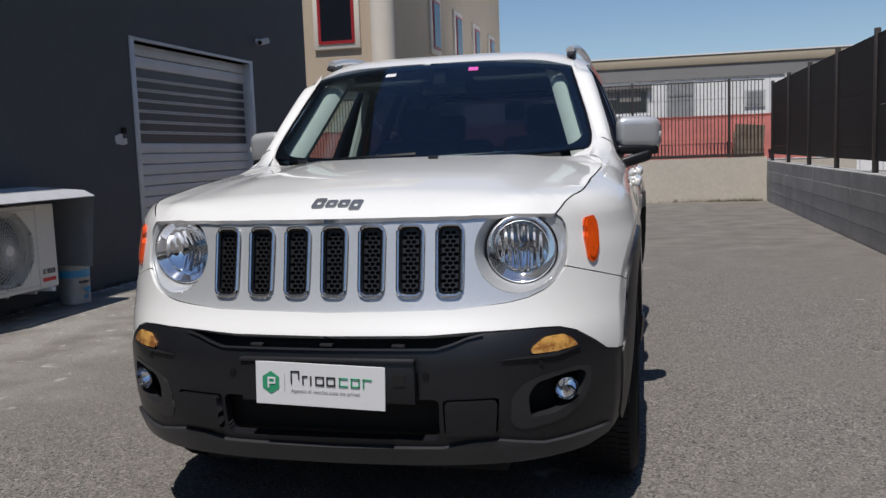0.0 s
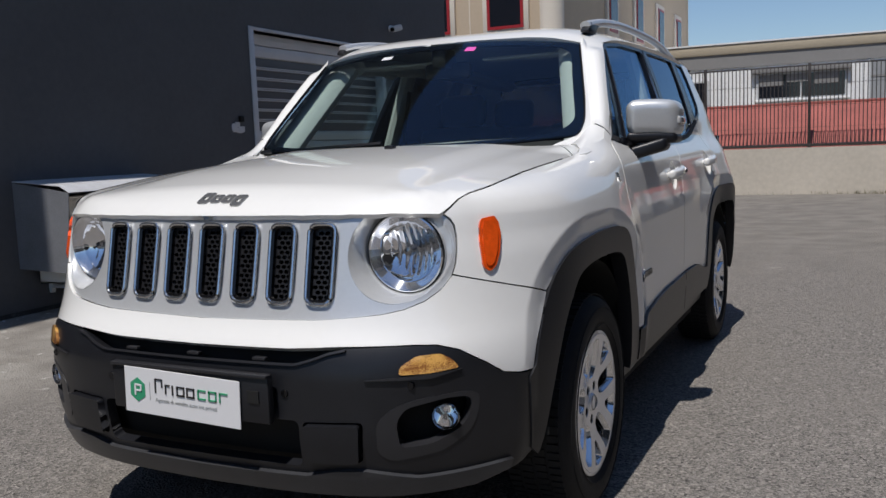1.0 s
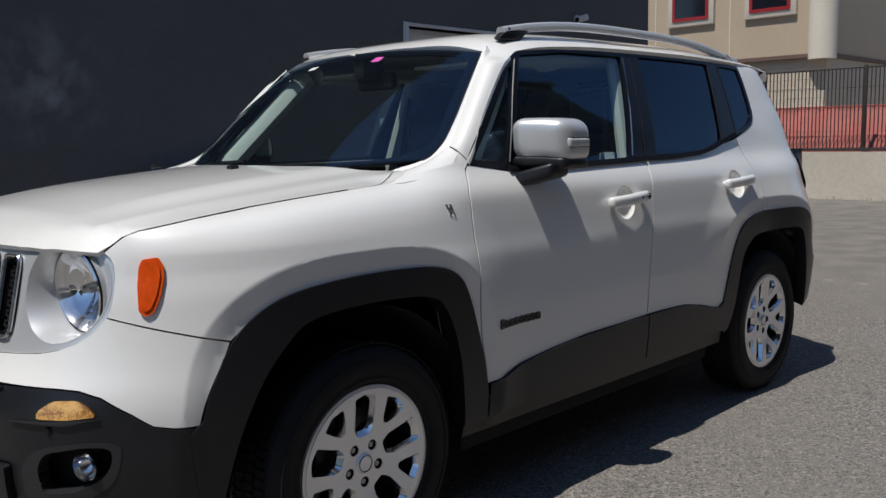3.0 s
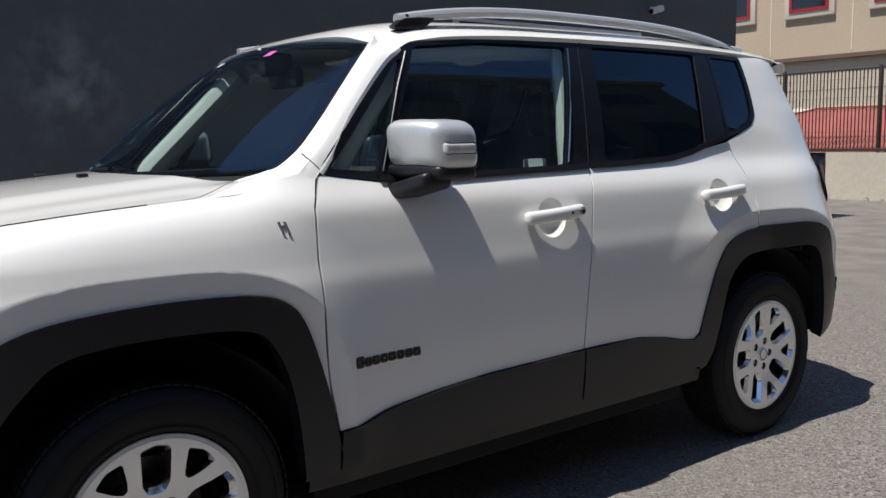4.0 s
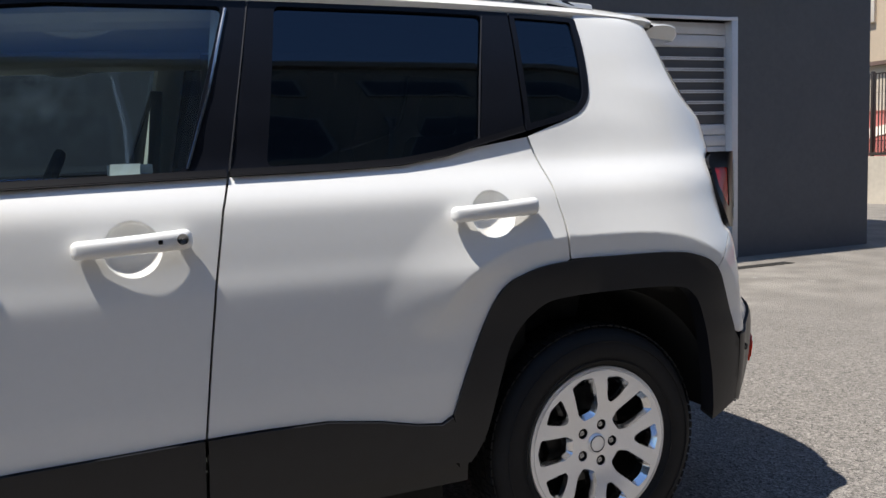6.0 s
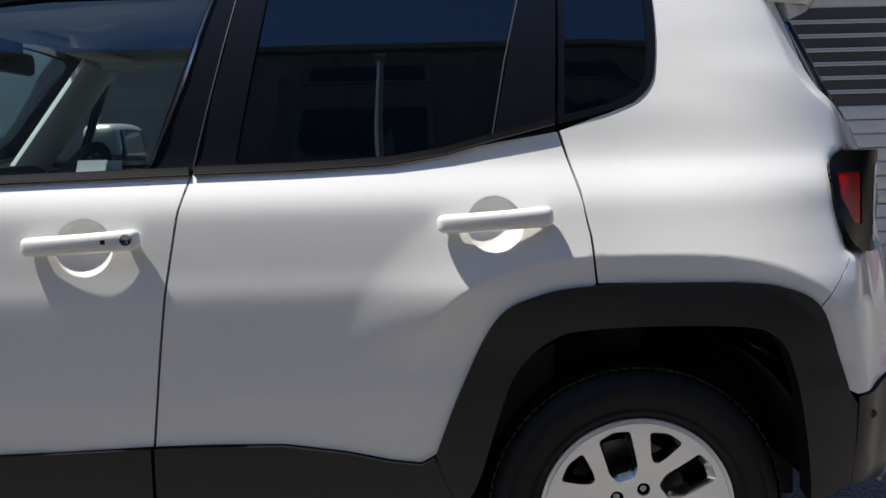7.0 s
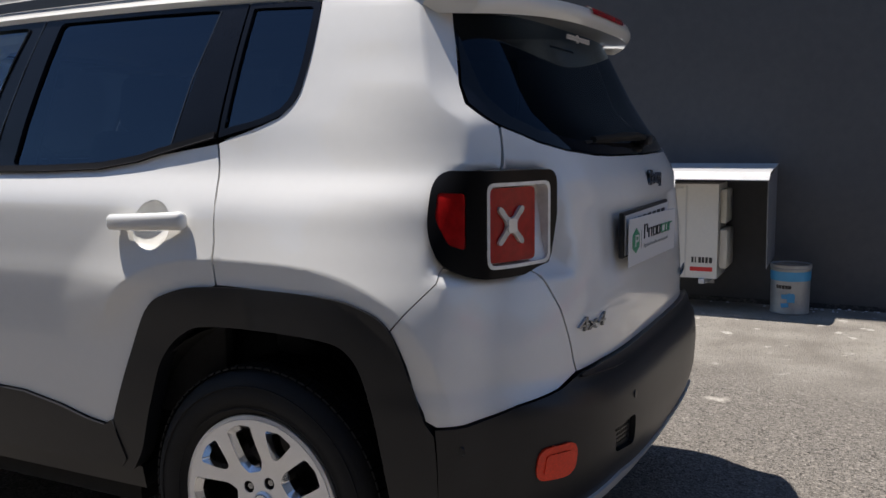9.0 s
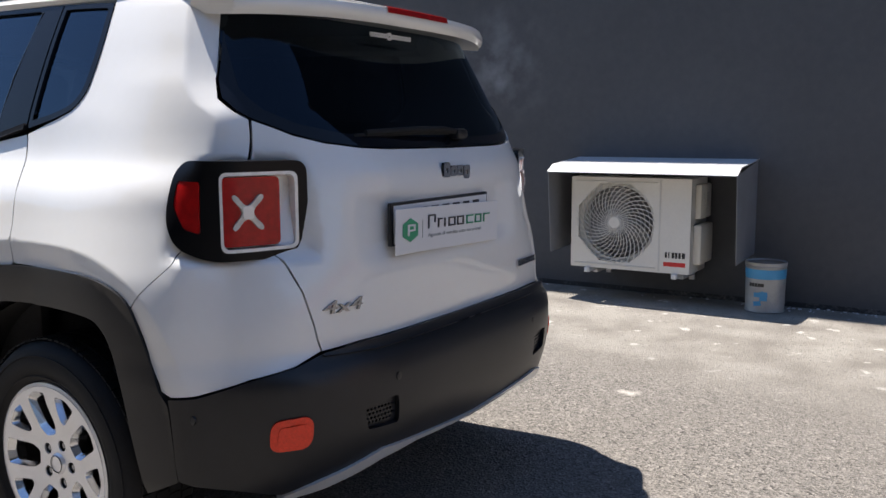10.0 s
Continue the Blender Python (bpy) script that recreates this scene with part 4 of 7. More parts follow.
def body(u, v, dents=True):
    """The painted skin: u runs round the car from the middle of the nose, v upwards."""
    u, v = np.asarray(u, float), np.asarray(v, float)
    sg, u = np.where(u < 0, -1.0, 1.0), np.abs(u)
    n = np.where(u > UR, N_rear(v), NF)
    af, ar = np.interp(u, _uf, _a), np.interp(u, _ur, _a)
    front, rear = u <= UF, u >= UR
    w, fz, rz = W_side(v), F_front(v), R_rear(v)
    fy = YF - (YF - fz) * np.cos(af) ** (2 / n)
    ry = YR + (rz - YR) * np.sin(ar) ** (2 / n)
    y = np.where(front, fy, np.where(rear, ry, YF + u - UF))
    beta = 1 - smooth01(y, 0.20, 0.56)
    wa = WA(np.maximum(v, 0.9))
    w = np.where(v > 0.95, beta * wa + (1 - beta) * w, w)
    zt = 1.0 + (ZA(np.maximum(v, 0.9)) - 1.0) * ((ZH(y) - 1.0) / 0.128 + NOSE(y))
    z = np.where(v > 1.0, beta * zt + (1 - beta) * v, v)
    x = np.where(front, w * np.sin(af) ** (2 / n), np.where(rear, w * np.cos(ar) ** (2 / n), w))
    k = np.where(front, np.sin(af) ** 1.5, np.where(rear, np.cos(ar) ** 1.5, 1.0))
    x = x + flare(y, v) * k
    yc = CREST(v)
    ridge = np.where(y < yc, smooth01(y, yc - 0.32, yc + 0.10) * 1.167, 1 - np.clip((y - yc) / 0.036, 0, 1.5))
    x = x + 0.021 * ridge * smooth01(v, 1.22, 1.38) * (1 - smooth01(v, 1.57, 1.63)) * k
    # haunch that runs into the tail lamp, and the lamp's pocket
    x = x + 0.058 * smooth01(y, 2.50, 3.09) * (1 - smooth01(y, 3.07, 3.17)) * (0.6 + 0.4 * smooth01(v, 0.55, 1.0)) * smooth01(v, 0.2, 0.4) * (1 - smooth01(v, 1.10, 1.46))
    y = y - np.where(rear, 0.035 * smooth01(x, 0.555, 0.60) * smooth01(y, 3.02, 3.12) * smooth01(v, 0.925, 0.955) * (1 - smooth01(v, 1.15, 1.18)), 0.0)
    if dents:
        for yd, zd in DENTS:
            r2 = ((y - yd) / 0.062) ** 2 + ((v - zd) / 0.062) ** 2
            x = x - 0.026 * np.clip(1 - r2, 0, 1) ** 0.6
    return sg * x, y, z


SHUT = pchip([-0.70, -0.63, -0.595, -0.56, -0.5, -0.43, -0.38, -0.27, -0.15, 0.05, 0.18, 0.29, 0.36], [-0.012, -0.0035, 0.0021, 0.0087, 0.0098, 0.0082, 0.005, -0.0004, -0.0031, -0.0047, -0.0052, 0.0069, 0.012])


def top_z(x, y):
    """The bonnet, its front edge level over the grille."""
    ax = np.abs(x)
    edge = -0.748 * (1 - np.clip(ax / 0.872, 0, 1) ** 3.3) ** (1 / 3.3)

    def raw(q):
        z = ZH(q) + 0.035 * (1 - (ax / 0.76) ** 2) * smooth01(q, -0.77, -0.60) + 0.012 * (1 - smooth01(ax, 0.40, 0.56)) * smooth01(q, -0.7, -0.3)
        return z - 0.018 * smooth01(ax, 0.58, 0.70) * (1 - smooth01(q, -0.60, -0.15)) + SHUT(q) * smooth01(ax, 0.60, 0.70)
    t = np.clip((y - edge) / 0.07, 0, 1)
    return x, y, raw(y) - (raw(edge) - 1.007 + 0.004 * smooth01(ax, 0.58, 0.66)) * (1 - t) ** 2


def roof_map(x, y):
    zt = ROOFZ(y - 0.06 * np.clip(np.abs(x) / 0.605, 0, 1.1) ** 2)
    return x, y, zt - 0.075 * np.abs(x / 0.665) ** 6


ROOFZ = pchip([0.695, 0.765, 0.85, 1.0, 1.4, 2.0, 2.6, 2.95, 3.3], [1.566, 1.604, 1.637, 1.663, 1.681, 1.686, 1.670, 1.640, 1.60])


def screen_map(s, t):
    """The windscreen: s across, t upwards."""
    hw = 0.735 + (0.605 - 0.735) * t
    yb = 0.16 + 0.32 * np.abs(s) ** 2.4
    yt = 0.762 + 0.058 * np.abs(s) ** 2
    zb = 1.165 + 0.035 * np.abs(s) ** 2.4
    zt = 1.602 - 0.040 * np.abs(s) ** 2.5
    bow = 0.02 * np.sin(np.clip(t, 0, 1) * math.pi) * (1 - np.clip(np.abs(s), 0, 1) ** 6)
    return s * hw, yb + (yt - yb) * t - bow, zb + (zt - zb) * t + bow


def mirrored(pts):
    """Closes an outline that is given for its left half."""
    return pts + [(-a, b) for a, b in reversed(pts) if abs(a) > 1e-6]


def circ(cx, cz, r, n=40):
    return [(cx + r * math.cos(2 * math.pi * i / n), cz + r * math.sin(2 * math.pi * i / n)) for i in range(n)]


# bonnet
shut_v = ((-0.595, 1.045), (-0.56, 1.080), (-0.5, 1.115), (-0.43, 1.150), (-0.38, 1.170), (-0.27, 1.193), (-0.15, 1.192), (-0.05, 1.188), (0.05, 1.184), (0.18, 1.184), (0.29, 1.200))
edge = [(x, -0.748 * (1 - (x / 0.872) ** 3.3) ** (1 / 3.3)) for x in (0, 0.15, 0.3, 0.4, 0.5, 0.58, 0.625, 0.655)]
bonnet = patch("bonnet", mirrored(edge + [(float(body(*S(y, v))[0]) - 0.005, y) for y, v in shut_v[:-2]] + [(0.758, 0.135), (0.756, 0.160), (0.749, 0.184), (0.713, 0.247), (0.647, 0.337), (0.62, 0.342), (0.5, 0.288), (0.25, 0.190), (0, 0.163)]), top_z, PAINT, car, step=0.03)[0]
for x in (-0.42, 0.12):
    box("washer_nozzle", (x - 0.018, 0.06, 1.168), (x + 0.018, 0.09, 1.184), PLASTIC, bonnet, 0.005)
# the wing's shoulder behind the bonnet's slanting rear corner
patch("wing_shoulder", [(0.757, 0.130), (0.759, 0.162), (0.752, 0.187), (0.7165, 0.250), (0.650, 0.342), (0.684, 0.329), (0.717, 0.317), (0.748, 0.272), (0.764, 0.18), (0.764, 0.13)], top_z, PAINT, car, step=0.012, thick=0.004, off=-0.0005, mirror=True)
patch("cowl", mirrored([(0, 0.14), (0.25, 0.16), (0.5, 0.235), (0.70, 0.345), (0.74, 0.34), (0.76, 0.46), (0.7, 0.52), (0.5, 0.36), (0, 0.26)]), lambda x, y: (x, y, 1.150 + 0.03 * (y - 0.14) + 0 * x), PLASTIC, car)
for x0, x1 in ((-0.62, 0.02), (0.0, 0.62)):
    tube("wiper", [(x0 + (x1 - x0) * t, 0.21 + 0.36 * abs(x0 + (x1 - x0) * t) ** 2.4 / 0.48 - 0.02, 1.170 + 0.02 * t) for t in [j / 8 for j in range(9)]], 0.010, PLASTIC, car, 6)

# arch outlines
ARCH_F = [(-0.50, 0.578), (-0.437, 0.732), (-0.355, 0.826), (-0.226, 0.876), (0.007, 0.893), (0.255, 0.884), (0.361, 0.848), (0.412, 0.771), (0.466, 0.592), (0.483, 0.50)]
ARCH_R = [(2.104, 0.509), (2.165, 0.662), (2.244, 0.815), (2.329, 0.867), (2.463, 0.889), (2.769, 0.892), (2.894, 0.876), (2.972, 0.830), (3.016, 0.720), (3.048, 0.630)]


def curve(pts, k=6):
    """A smooth line through the points, k steps from each to the next."""
    res = []
    for i in range(len(pts) - 1):
        p = [np.array(pts[min(max(j, 0), len(pts) - 1)]) for j in (i - 1, i, i + 1, i + 2)]
        for q in range(k):
            t = q / k
            res.append(tuple(0.5 * (2 * p[1] + (p[2] - p[0]) * t + (2 * p[0] - 5 * p[1] + 4 * p[2] - p[3]) * t * t + (3 * p[1] - p[0] - 3 * p[2] + p[3]) * t ** 3)))
    return res + [tuple(pts[-1])]


ARCH_F, ARCH_R = curve(ARCH_F), curve(ARCH_R)
# wing, doors, rear quarter
hood_edge = [S(*p) for p in shut_v]
for side in (1, -1):
    tube("bonnet_seal", [tuple(np.array(body(*S(y, v + 0.004))).ravel() * (side, 1, 1) - (side * 0.007, -0.005, 0.014)) for y, v in ((-0.618, 1.018), *shut_v[:-1])], 0.007, VOID, car, 6)
    tube("bonnet_gap", [tuple((np.array(body(*S(y, v))).ravel() + (-0.0025, 0, 0.001)) * (side, 1, 1)) for y, v in ((-0.630, 1.004), (-0.618, 1.018), (-0.607, 1.031), *shut_v[:-2])], 0.0021, VOID, car, 6)
wing = patch("front_wing", [F(0.688, 0.8485), F(0.693, 0.870), F(0.694, 0.910), F(0.691, 0.946), F(0.684, 0.973), F(0.674, 0.990), F(0.660, 1.001)] + hood_edge + [S(0.35, 1.190), S(0.42, 1.185), S(0.456, 1.188), S(0.48, 1.208), S(0.503, 1.224), S(0.515, 1.214), S(0.512, 1.195), S(0.508, 1.186), S(0.468, 1.09), S(0.455, 0.95), S(0.458, 0.8), S(0.468, 0.62), S(0.480, 0.515)]
             + [S(*p) for p in reversed(ARCH_F[12:-6])] + [S(-0.415, 0.7755)], body, PAINT, car, mirror=True, step=0.016, creases=crease_lines(0.0))
doors_f = patch("front_door", [S(*p) for p in ((0.500, 0.478), (0.474, 0.62), (0.464, 0.80), (0.462, 0.95), (0.474, 1.085), (0.512, 1.175), (0.70, 1.148), (0.93, 1.143), (1.23, 1.150), (1.564, 1.156), (1.540, 1.08), (1.508, 0.9), (1.488, 0.75), (1.464, 0.55), (1.25, 0.545), (1.046, 0.542), (0.852, 0.529), (0.653, 0.506), (0.56, 0.485))], body, PAINT, car, mirror=True, step=0.014, bowls=[(*S(*DENTS[0]), 0.062)])
doors_r = patch("rear_door", [S(*p) for p in ((1.470, 0.55), (1.494, 0.75), (1.514, 0.9), (1.546, 1.08), (1.570, 1.157), (1.80, 1.160), (2.014, 1.168), (2.15, 1.188), (2.223, 1.207), (2.405, 1.234), (2.438, 1.12), (2.462, 1.0), (2.472, 0.895))] + [S(*p) for p in reversed(ARCH_R[:25])] + [S(*p) for p in ((2.07, 0.490), (2.0, 0.500), (1.90, 0.524), (1.759, 0.546), (1.60, 0.550))], body, PAINT, car, mirror=True, step=0.014, bowls=[(*S(*DENTS[1]), 0.062)], creases=[[p for p in ln if p[0] < S(2.6, 0.9)[0]] for ln in crease_lines(WB)])
# rear quarter: upper shell and painted bumper corner
quarter = patch("rear_quarter_panel", [S(2.411, 1.236), S(2.444, 1.12), S(2.468, 1.0), S(2.478, 0.895), S(2.60, 0.893)] + [S(*p) for p in ARCH_R[30:43]] + [S(3.09, 0.962), R(0.668, 0.952), R(0.668, 1.08), R(0.656, 1.18), R(0.638, 1.270)]
                + [S(3.098, 1.288), S(3.055, 1.322), S(3.030, 1.37), S(3.013, 1.43), S(2.993, 1.50), S(2.975, 1.56), S(2.955, 1.60), S(2.90, 1.61), S(2.65, 1.60), S(2.652, 1.585), S(2.640, 1.40), S(2.625, 1.335), S(2.59, 1.298), S(2.526, 1.274)], body, PAINT, car, mirror=True, step=0.016, creases=crease_lines(WB) + [[S(float(CREST(v)) + d, v) for v in [1.27 + 0.012 * q for q in range(28)]] for d in (-0.008, 0.0, 0.008)])
patch("bumper_corner_panel", [S(2.9745, 0.8275), S(3.090, 0.9592), R(0.669, 0.9490), R(0.653, 0.89), R(0.639, 0.85), R(0.620, 0.76), R(0.607, 0.70), R(0.68, 0.675), S(3.216, 0.655), S(3.124, 0.622), S(3.075, 0.620), S(3.050, 0.632), S(3.018, 0.722)], body, PAINT, car, mirror=True, step=0.016, creases=crease_lines(WB))

# roof, pillars
patch("roof", mirrored([(0, 0.764), (0.3, 0.778), (0.50, 0.803), (0.578, 0.817), (0.622, 0.838), (0.655, 0.885), (0.662, 1.0), (0.660, 1.2), (0.656, 1.6), (0.656, 2.2), (0.650, 2.75), (0.640, 2.95), (0.3, 3.0), (0, 3.01)]), roof_map, PAINT, car, step=0.04, thick=0.022)


BX, BYY, BZ = (pchip([-0.1, 0.0, 0.45, 0.85, 1.0, 1.15], q) for q in ([0.812, 0.800, 0.742, 0.692, 0.668, 0.655], [0.43, 0.500, 0.668, 0.822, 0.895, 0.97], [1.150, 1.184, 1.368, 1.518, 1.572, 1.596]))


def scuttle_z(x, y):
    """The saddle between bonnet, windscreen and wing."""
    p, q = x - 0.75, y - 0.4
    return x, y, 1.1825 - 0.3945 * p + 0.3668 * q - 9.246 * p * p - 0.2257 * p * q + 1.388 * q * q + 4.355 * q ** 3 + 1.859 * p * q * q - 45.18 * p * p * q


def pillar_map(t, s):
    """A-pillar: t along it, s across it from the windscreen to the door."""
    low = np.minimum(t, 0)
    ax, ay, az = 0.738 - 0.130 * t + 0.13 * low, 0.475 + 0.345 * t, 1.200 + 0.378 * t - 0.22 * low
    bow = 0.016 * np.sin(np.clip(s, 0, 1) * math.pi)
    k = np.maximum(s, 0)
    x, y, z = ax + (BX(t) - ax) * k + bow * 0.6, ay + (BYY(t) - ay) * k - bow * 0.45, az + (BZ(t) - az) * k + bow * 0.66
    # it grows out of the saddle and runs into the roof
    low_k, top_k = (1 - smooth01(t, 0.05, 0.15)) * (1 - smooth01(s, 0.55, 0.95)), 0.95 * smooth01(t, 0.80, 1.0)
    z = z + low_k * (scuttle_z(x, y)[2] + 0.0015 - z) * smooth01(s, -0.05, 0.15)
    z = z + top_k * (roof_map(x, y)[2] + 0.0015 - z) * smooth01(s, -0.05, 0.15)
    # its foot sinks into the wing beside the door
    z = z - smooth01(s, 0.45, 0.95) * (0.012 * (1 - smooth01(t, 0.05, 0.30)) + 0.014 * (1 - smooth01(t, -0.04, 0.04)))
    # its inner edge lies on the windscreen
    gx, gy, gz = screen_map(1 + 0.4 * np.minimum(s, 0), t)
    return np.where(s < 0, gx, x), np.where(s < 0, gy - 0.003, y), np.where(s < 0, gz + 0.004, z)


PILLAR_IN = curve([(-0.10, -0.44), (-0.062, -0.33), (-0.035, -0.219), (0.005, -0.131), (0.078, -0.081), (0.153, -0.056), (0.265, -0.044), (0.38, -0.036)], 4) + [(0.40 + 0.0565 * k, -0.036) for k in range(11)]
patch("a_pillar", PILLAR_IN + [(1.03, 0.0), (1.05, 0.5), (1.05, 1.0), (-0.02, 1.0), (-0.045, 0.8), (-0.03, 0.62), (0.045, 0.5), (0.045, 0.05), (-0.02, -0.02), (-0.10, -0.05)], pillar_map, PAINT, car, mirror=True, step=0.025, thick=0.0, out=1)
JOINT = pchip([0, 0.3, 1.0], [0.050, 0.037, 0.042])
for side in (1, -1):
    # the pillar's return towards the door frame
    bm = bmesh.new()
    rows = []
    for q in range(25):
        a = np.array([float(c) for c in pillar_map(np.array(0.03 + 0.94 * q / 24), np.array(1.0))])
        b = np.array([float(c) for c in body(*S(a[1] + 0.016, a[2] - 0.014))])
        rows.append([bm.verts.new((side * c[0], c[1], c[2])) for c in (a, a * 0.5 + b * 0.5 + (0.001, 0, 0), b - (0.002, 0, 0))])
    for a, b in zip(rows, rows[1:]):
        for k in range(2):
            bm.faces.new((a[k], b[k], b[k + 1], a[k + 1]))
    bmesh.ops.recalc_face_normals(bm, faces=bm.faces)
    part("pillar_return", bm, PAINT, car)
    tube("windscreen_seal", [tuple(np.array(pillar_map(np.array(t), np.array(q))).ravel() * (side, 1, 1)) for t, q in PILLAR_IN[10:]], 0.003, STRIP, car, 6)
    tube("pillar_joint", [tuple(np.array(pillar_map(np.array(JOINT(q / 10)), np.array(0.05 + 0.088 * q))).ravel() * (side, 1, 1)) for q in range(11)], 0.0018, VOID, car, 5)


patch("scuttle_corner", [(0.763, 0.20), (0.751, 0.272), (0.722, 0.318), (0.684, 0.327), (0.694, 0.350), (0.703, 0.40), (0.709, 0.445), (0.713, 0.47), (0.722, 0.487), (0.737, 0.4915), (0.758, 0.4945), (0.773, 0.500), (0.777, 0.503), (0.781, 0.48), (0.788, 0.456), (0.795, 0.43), (0.790, 0.35), (0.782, 0.25)], scuttle_z, PAINT, car, mirror=True, step=0.012, thick=0.01)
patch("windscreen_surround", rounded([(-1.0, 0.0), (1.0, 0.0), (1.0, 1.0), (-1.0, 1.0)], 0.06), screen_map, GLASSB, car, [rounded([(-0.945, 0.035), (0.945, 0.035), (0.93, 0.945), (-0.93, 0.945)], [0.2, 0.2, 0.11, 0.11], 8)], 0.04, 0.006, -0.004)
ws = patch("windscreen", rounded([(-0.995, 0.005), (0.995, 0.005), (0.995, 0.99), (-0.995, 0.99)], [0.06, 0.06, 0.05, 0.05], 8), screen_map, GLASSF, car, step=0.06, thick=0.0, off=0.001)[0]
patch("sticker", rounded([(0.24, 0.87), (0.31, 0.87), (0.31, 0.92), (0.24, 0.92)], 0.004), screen_map, PINK, ws, step=0.05, thick=0.0, off=0.003)
patch("sticker", rounded([(-0.38, 0.85), (-0.30, 0.85), (-0.30, 0.89), (-0.38, 0.89)], 0.004), screen_map, SIGNW, ws, step=0.05, thick=0.0, off=0.003)

# side windows: black surrounds and panes
L_f = {1: doors_f[0], -1: doors_f[1]}
L_r = {1: doors_r[0], -1: doors_r[1]}
fw_out = [S(0.505, 1.178), S(0.70, 1.150), S(0.93, 1.145), S(1.23, 1.152), S(1.566, 1.158), S(1.668, 1.600), S(1.21, 1.592), S(0.912, 1.562), S(0.812, 1.512)]
fw_glass = rounded([S(0.735, 1.174), S(0.93, 1.162), S(1.468, 1.174), S(1.606, 1.583), S(1.21, 1.578), S(0.93, 1.552)], 0.02)
fw_tri = rounded([S(0.55, 1.190), S(0.705, 1.176), S(0.872, 1.512), S(0.848, 1.502)], 0.012)
patch("window_frame", fw_out, body, PILLAR, L_f, [fw_glass, fw_tri], 0.05, 0.02, 0.003, True)
patch("pane", fw_glass, body, GLASSF, L_f, (), 0.08, 0.0, -0.006, True)
patch("label", [S(1.302, 1.170), S(1.368, 1.171), S(1.372, 1.200), S(1.306, 1.200)], body, SIGNW, L_f[1], (), 0.03, 0.0, -0.009, label="small pale label behind the glass")
patch("quarter_light", fw_tri, body, GLASSF, L_f, (), 0.08, 0.0, -0.006, True)
rw_out = [S(1.572, 1.159), S(1.80, 1.162), S(2.014, 1.170), S(2.15, 1.190), S(2.223, 1.209), S(2.400, 1.250), S(2.424, 1.594), S(2.2, 1.600), S(1.674, 1.601)]
rw_glass = rounded([S(1.664, 1.178), S(1.85, 1.180), S(2.018, 1.188), S(2.15, 1.206), S(2.26, 1.234), S(2.338, 1.584), S(2.1, 1.588), S(1.738, 1.588)], 0.02)
patch("window_frame", rw_out, body, PILLAR, L_r, [rw_glass], 0.05, 0.02, 0.003, True)
patch("pane", rw_glass, body, GLASSR, L_r, (), 0.08, 0.0, -0.006, True)
qw_out = rounded([S(2.408, 1.250), S(2.526, 1.278), S(2.600, 1.304), S(2.636, 1.345), S(2.650, 1.584), S(2.430, 1.594)], [0.005, 0.02, 0.03, 0.03, 0.012, 0.005])
qw_glass = rounded([S(2.424, 1.272), S(2.526, 1.294), S(2.588, 1.316), S(2.618, 1.352), S(2.632, 1.572), S(2.444, 1.580)], [0.005, 0.02, 0.03, 0.03, 0.012, 0.005])
L_q = {1: quarter[0], -1: quarter[1]}
patch("window_frame", qw_out, body, PILLAR, L_q, [qw_glass], 0.04, 0.02, 0.003, True)
patch("pane", qw_glass, body, GLASSR, L_q, (), 0.06, 0.0, -0.004, True)
for side in (1, -1):
    tube("chrome_strip", [tuple(np.array(body(*S(y, v))) * (side, 1, 1) + (side * 0.006, 0, 0)) for y, v in ((1.612, 1.578), (1.58, 1.48), (1.545, 1.37), (1.505, 1.26), (1.475, 1.18))], 0.004, DCHROME, L_f[side], 6)
    tube("run_channel", [tuple(np.array(body(*S(y, v))) * (side, 1, 1) + (side * 0.005, 0, 0)) for y, v in ((0.895, 1.535), (0.83, 1.42), (0.775, 1.30), (0.722, 1.178))], 0.0035, PLASTIC, L_f[side], 6)

WAIST = [(0.70, 1.150), (0.93, 1.145), (1.23, 1.152), (1.564, 1.158)]
WAIST_R = [(1.574, 1.159), (1.80, 1.162), (2.014, 1.170), (2.15, 1.190), (2.223, 1.209), (2.400, 1.250)]
for line, dset in ((WAIST, L_f), (WAIST_R, L_r)):
    patch("waist_strip", [S(y, v - 0.001) for y, v in line] + [S(y - 0.002, v + 0.014) for y, v in reversed(line)], body, STRIP, dset, (), 0.03, 0.012, 0.010, True)
    for side in (1, -1):
        tube("strip_edge", [tuple(np.array(body(*S(y, v + 0.001))).ravel() * (side, 1, 1) + (side * 0.010, 0, 0)) for y, v in line], 0.0022, STRIP, dset[side], 5)
for side in (1, -1):
    tube("door_seal", [tuple(np.array(body(*S(y, v))).ravel() * (side, 1, 1) + (side * 0.004, 0, 0)) for y, v in ((1.571, 1.17), (1.60, 1.30), (1.635, 1.45), (1.670, 1.597))], 0.0022, GREYPL, L_r[side], 5)
    tube("pane_seal", [tuple(np.array(body(*S(y, v))).ravel() * (side, 1, 1) + (side * 0.003, 0, 0)) for y, v in ((2.255, 1.232), (2.29, 1.40), (2.338, 1.582))], 0.0025, GREYPL, L_r[side], 5)

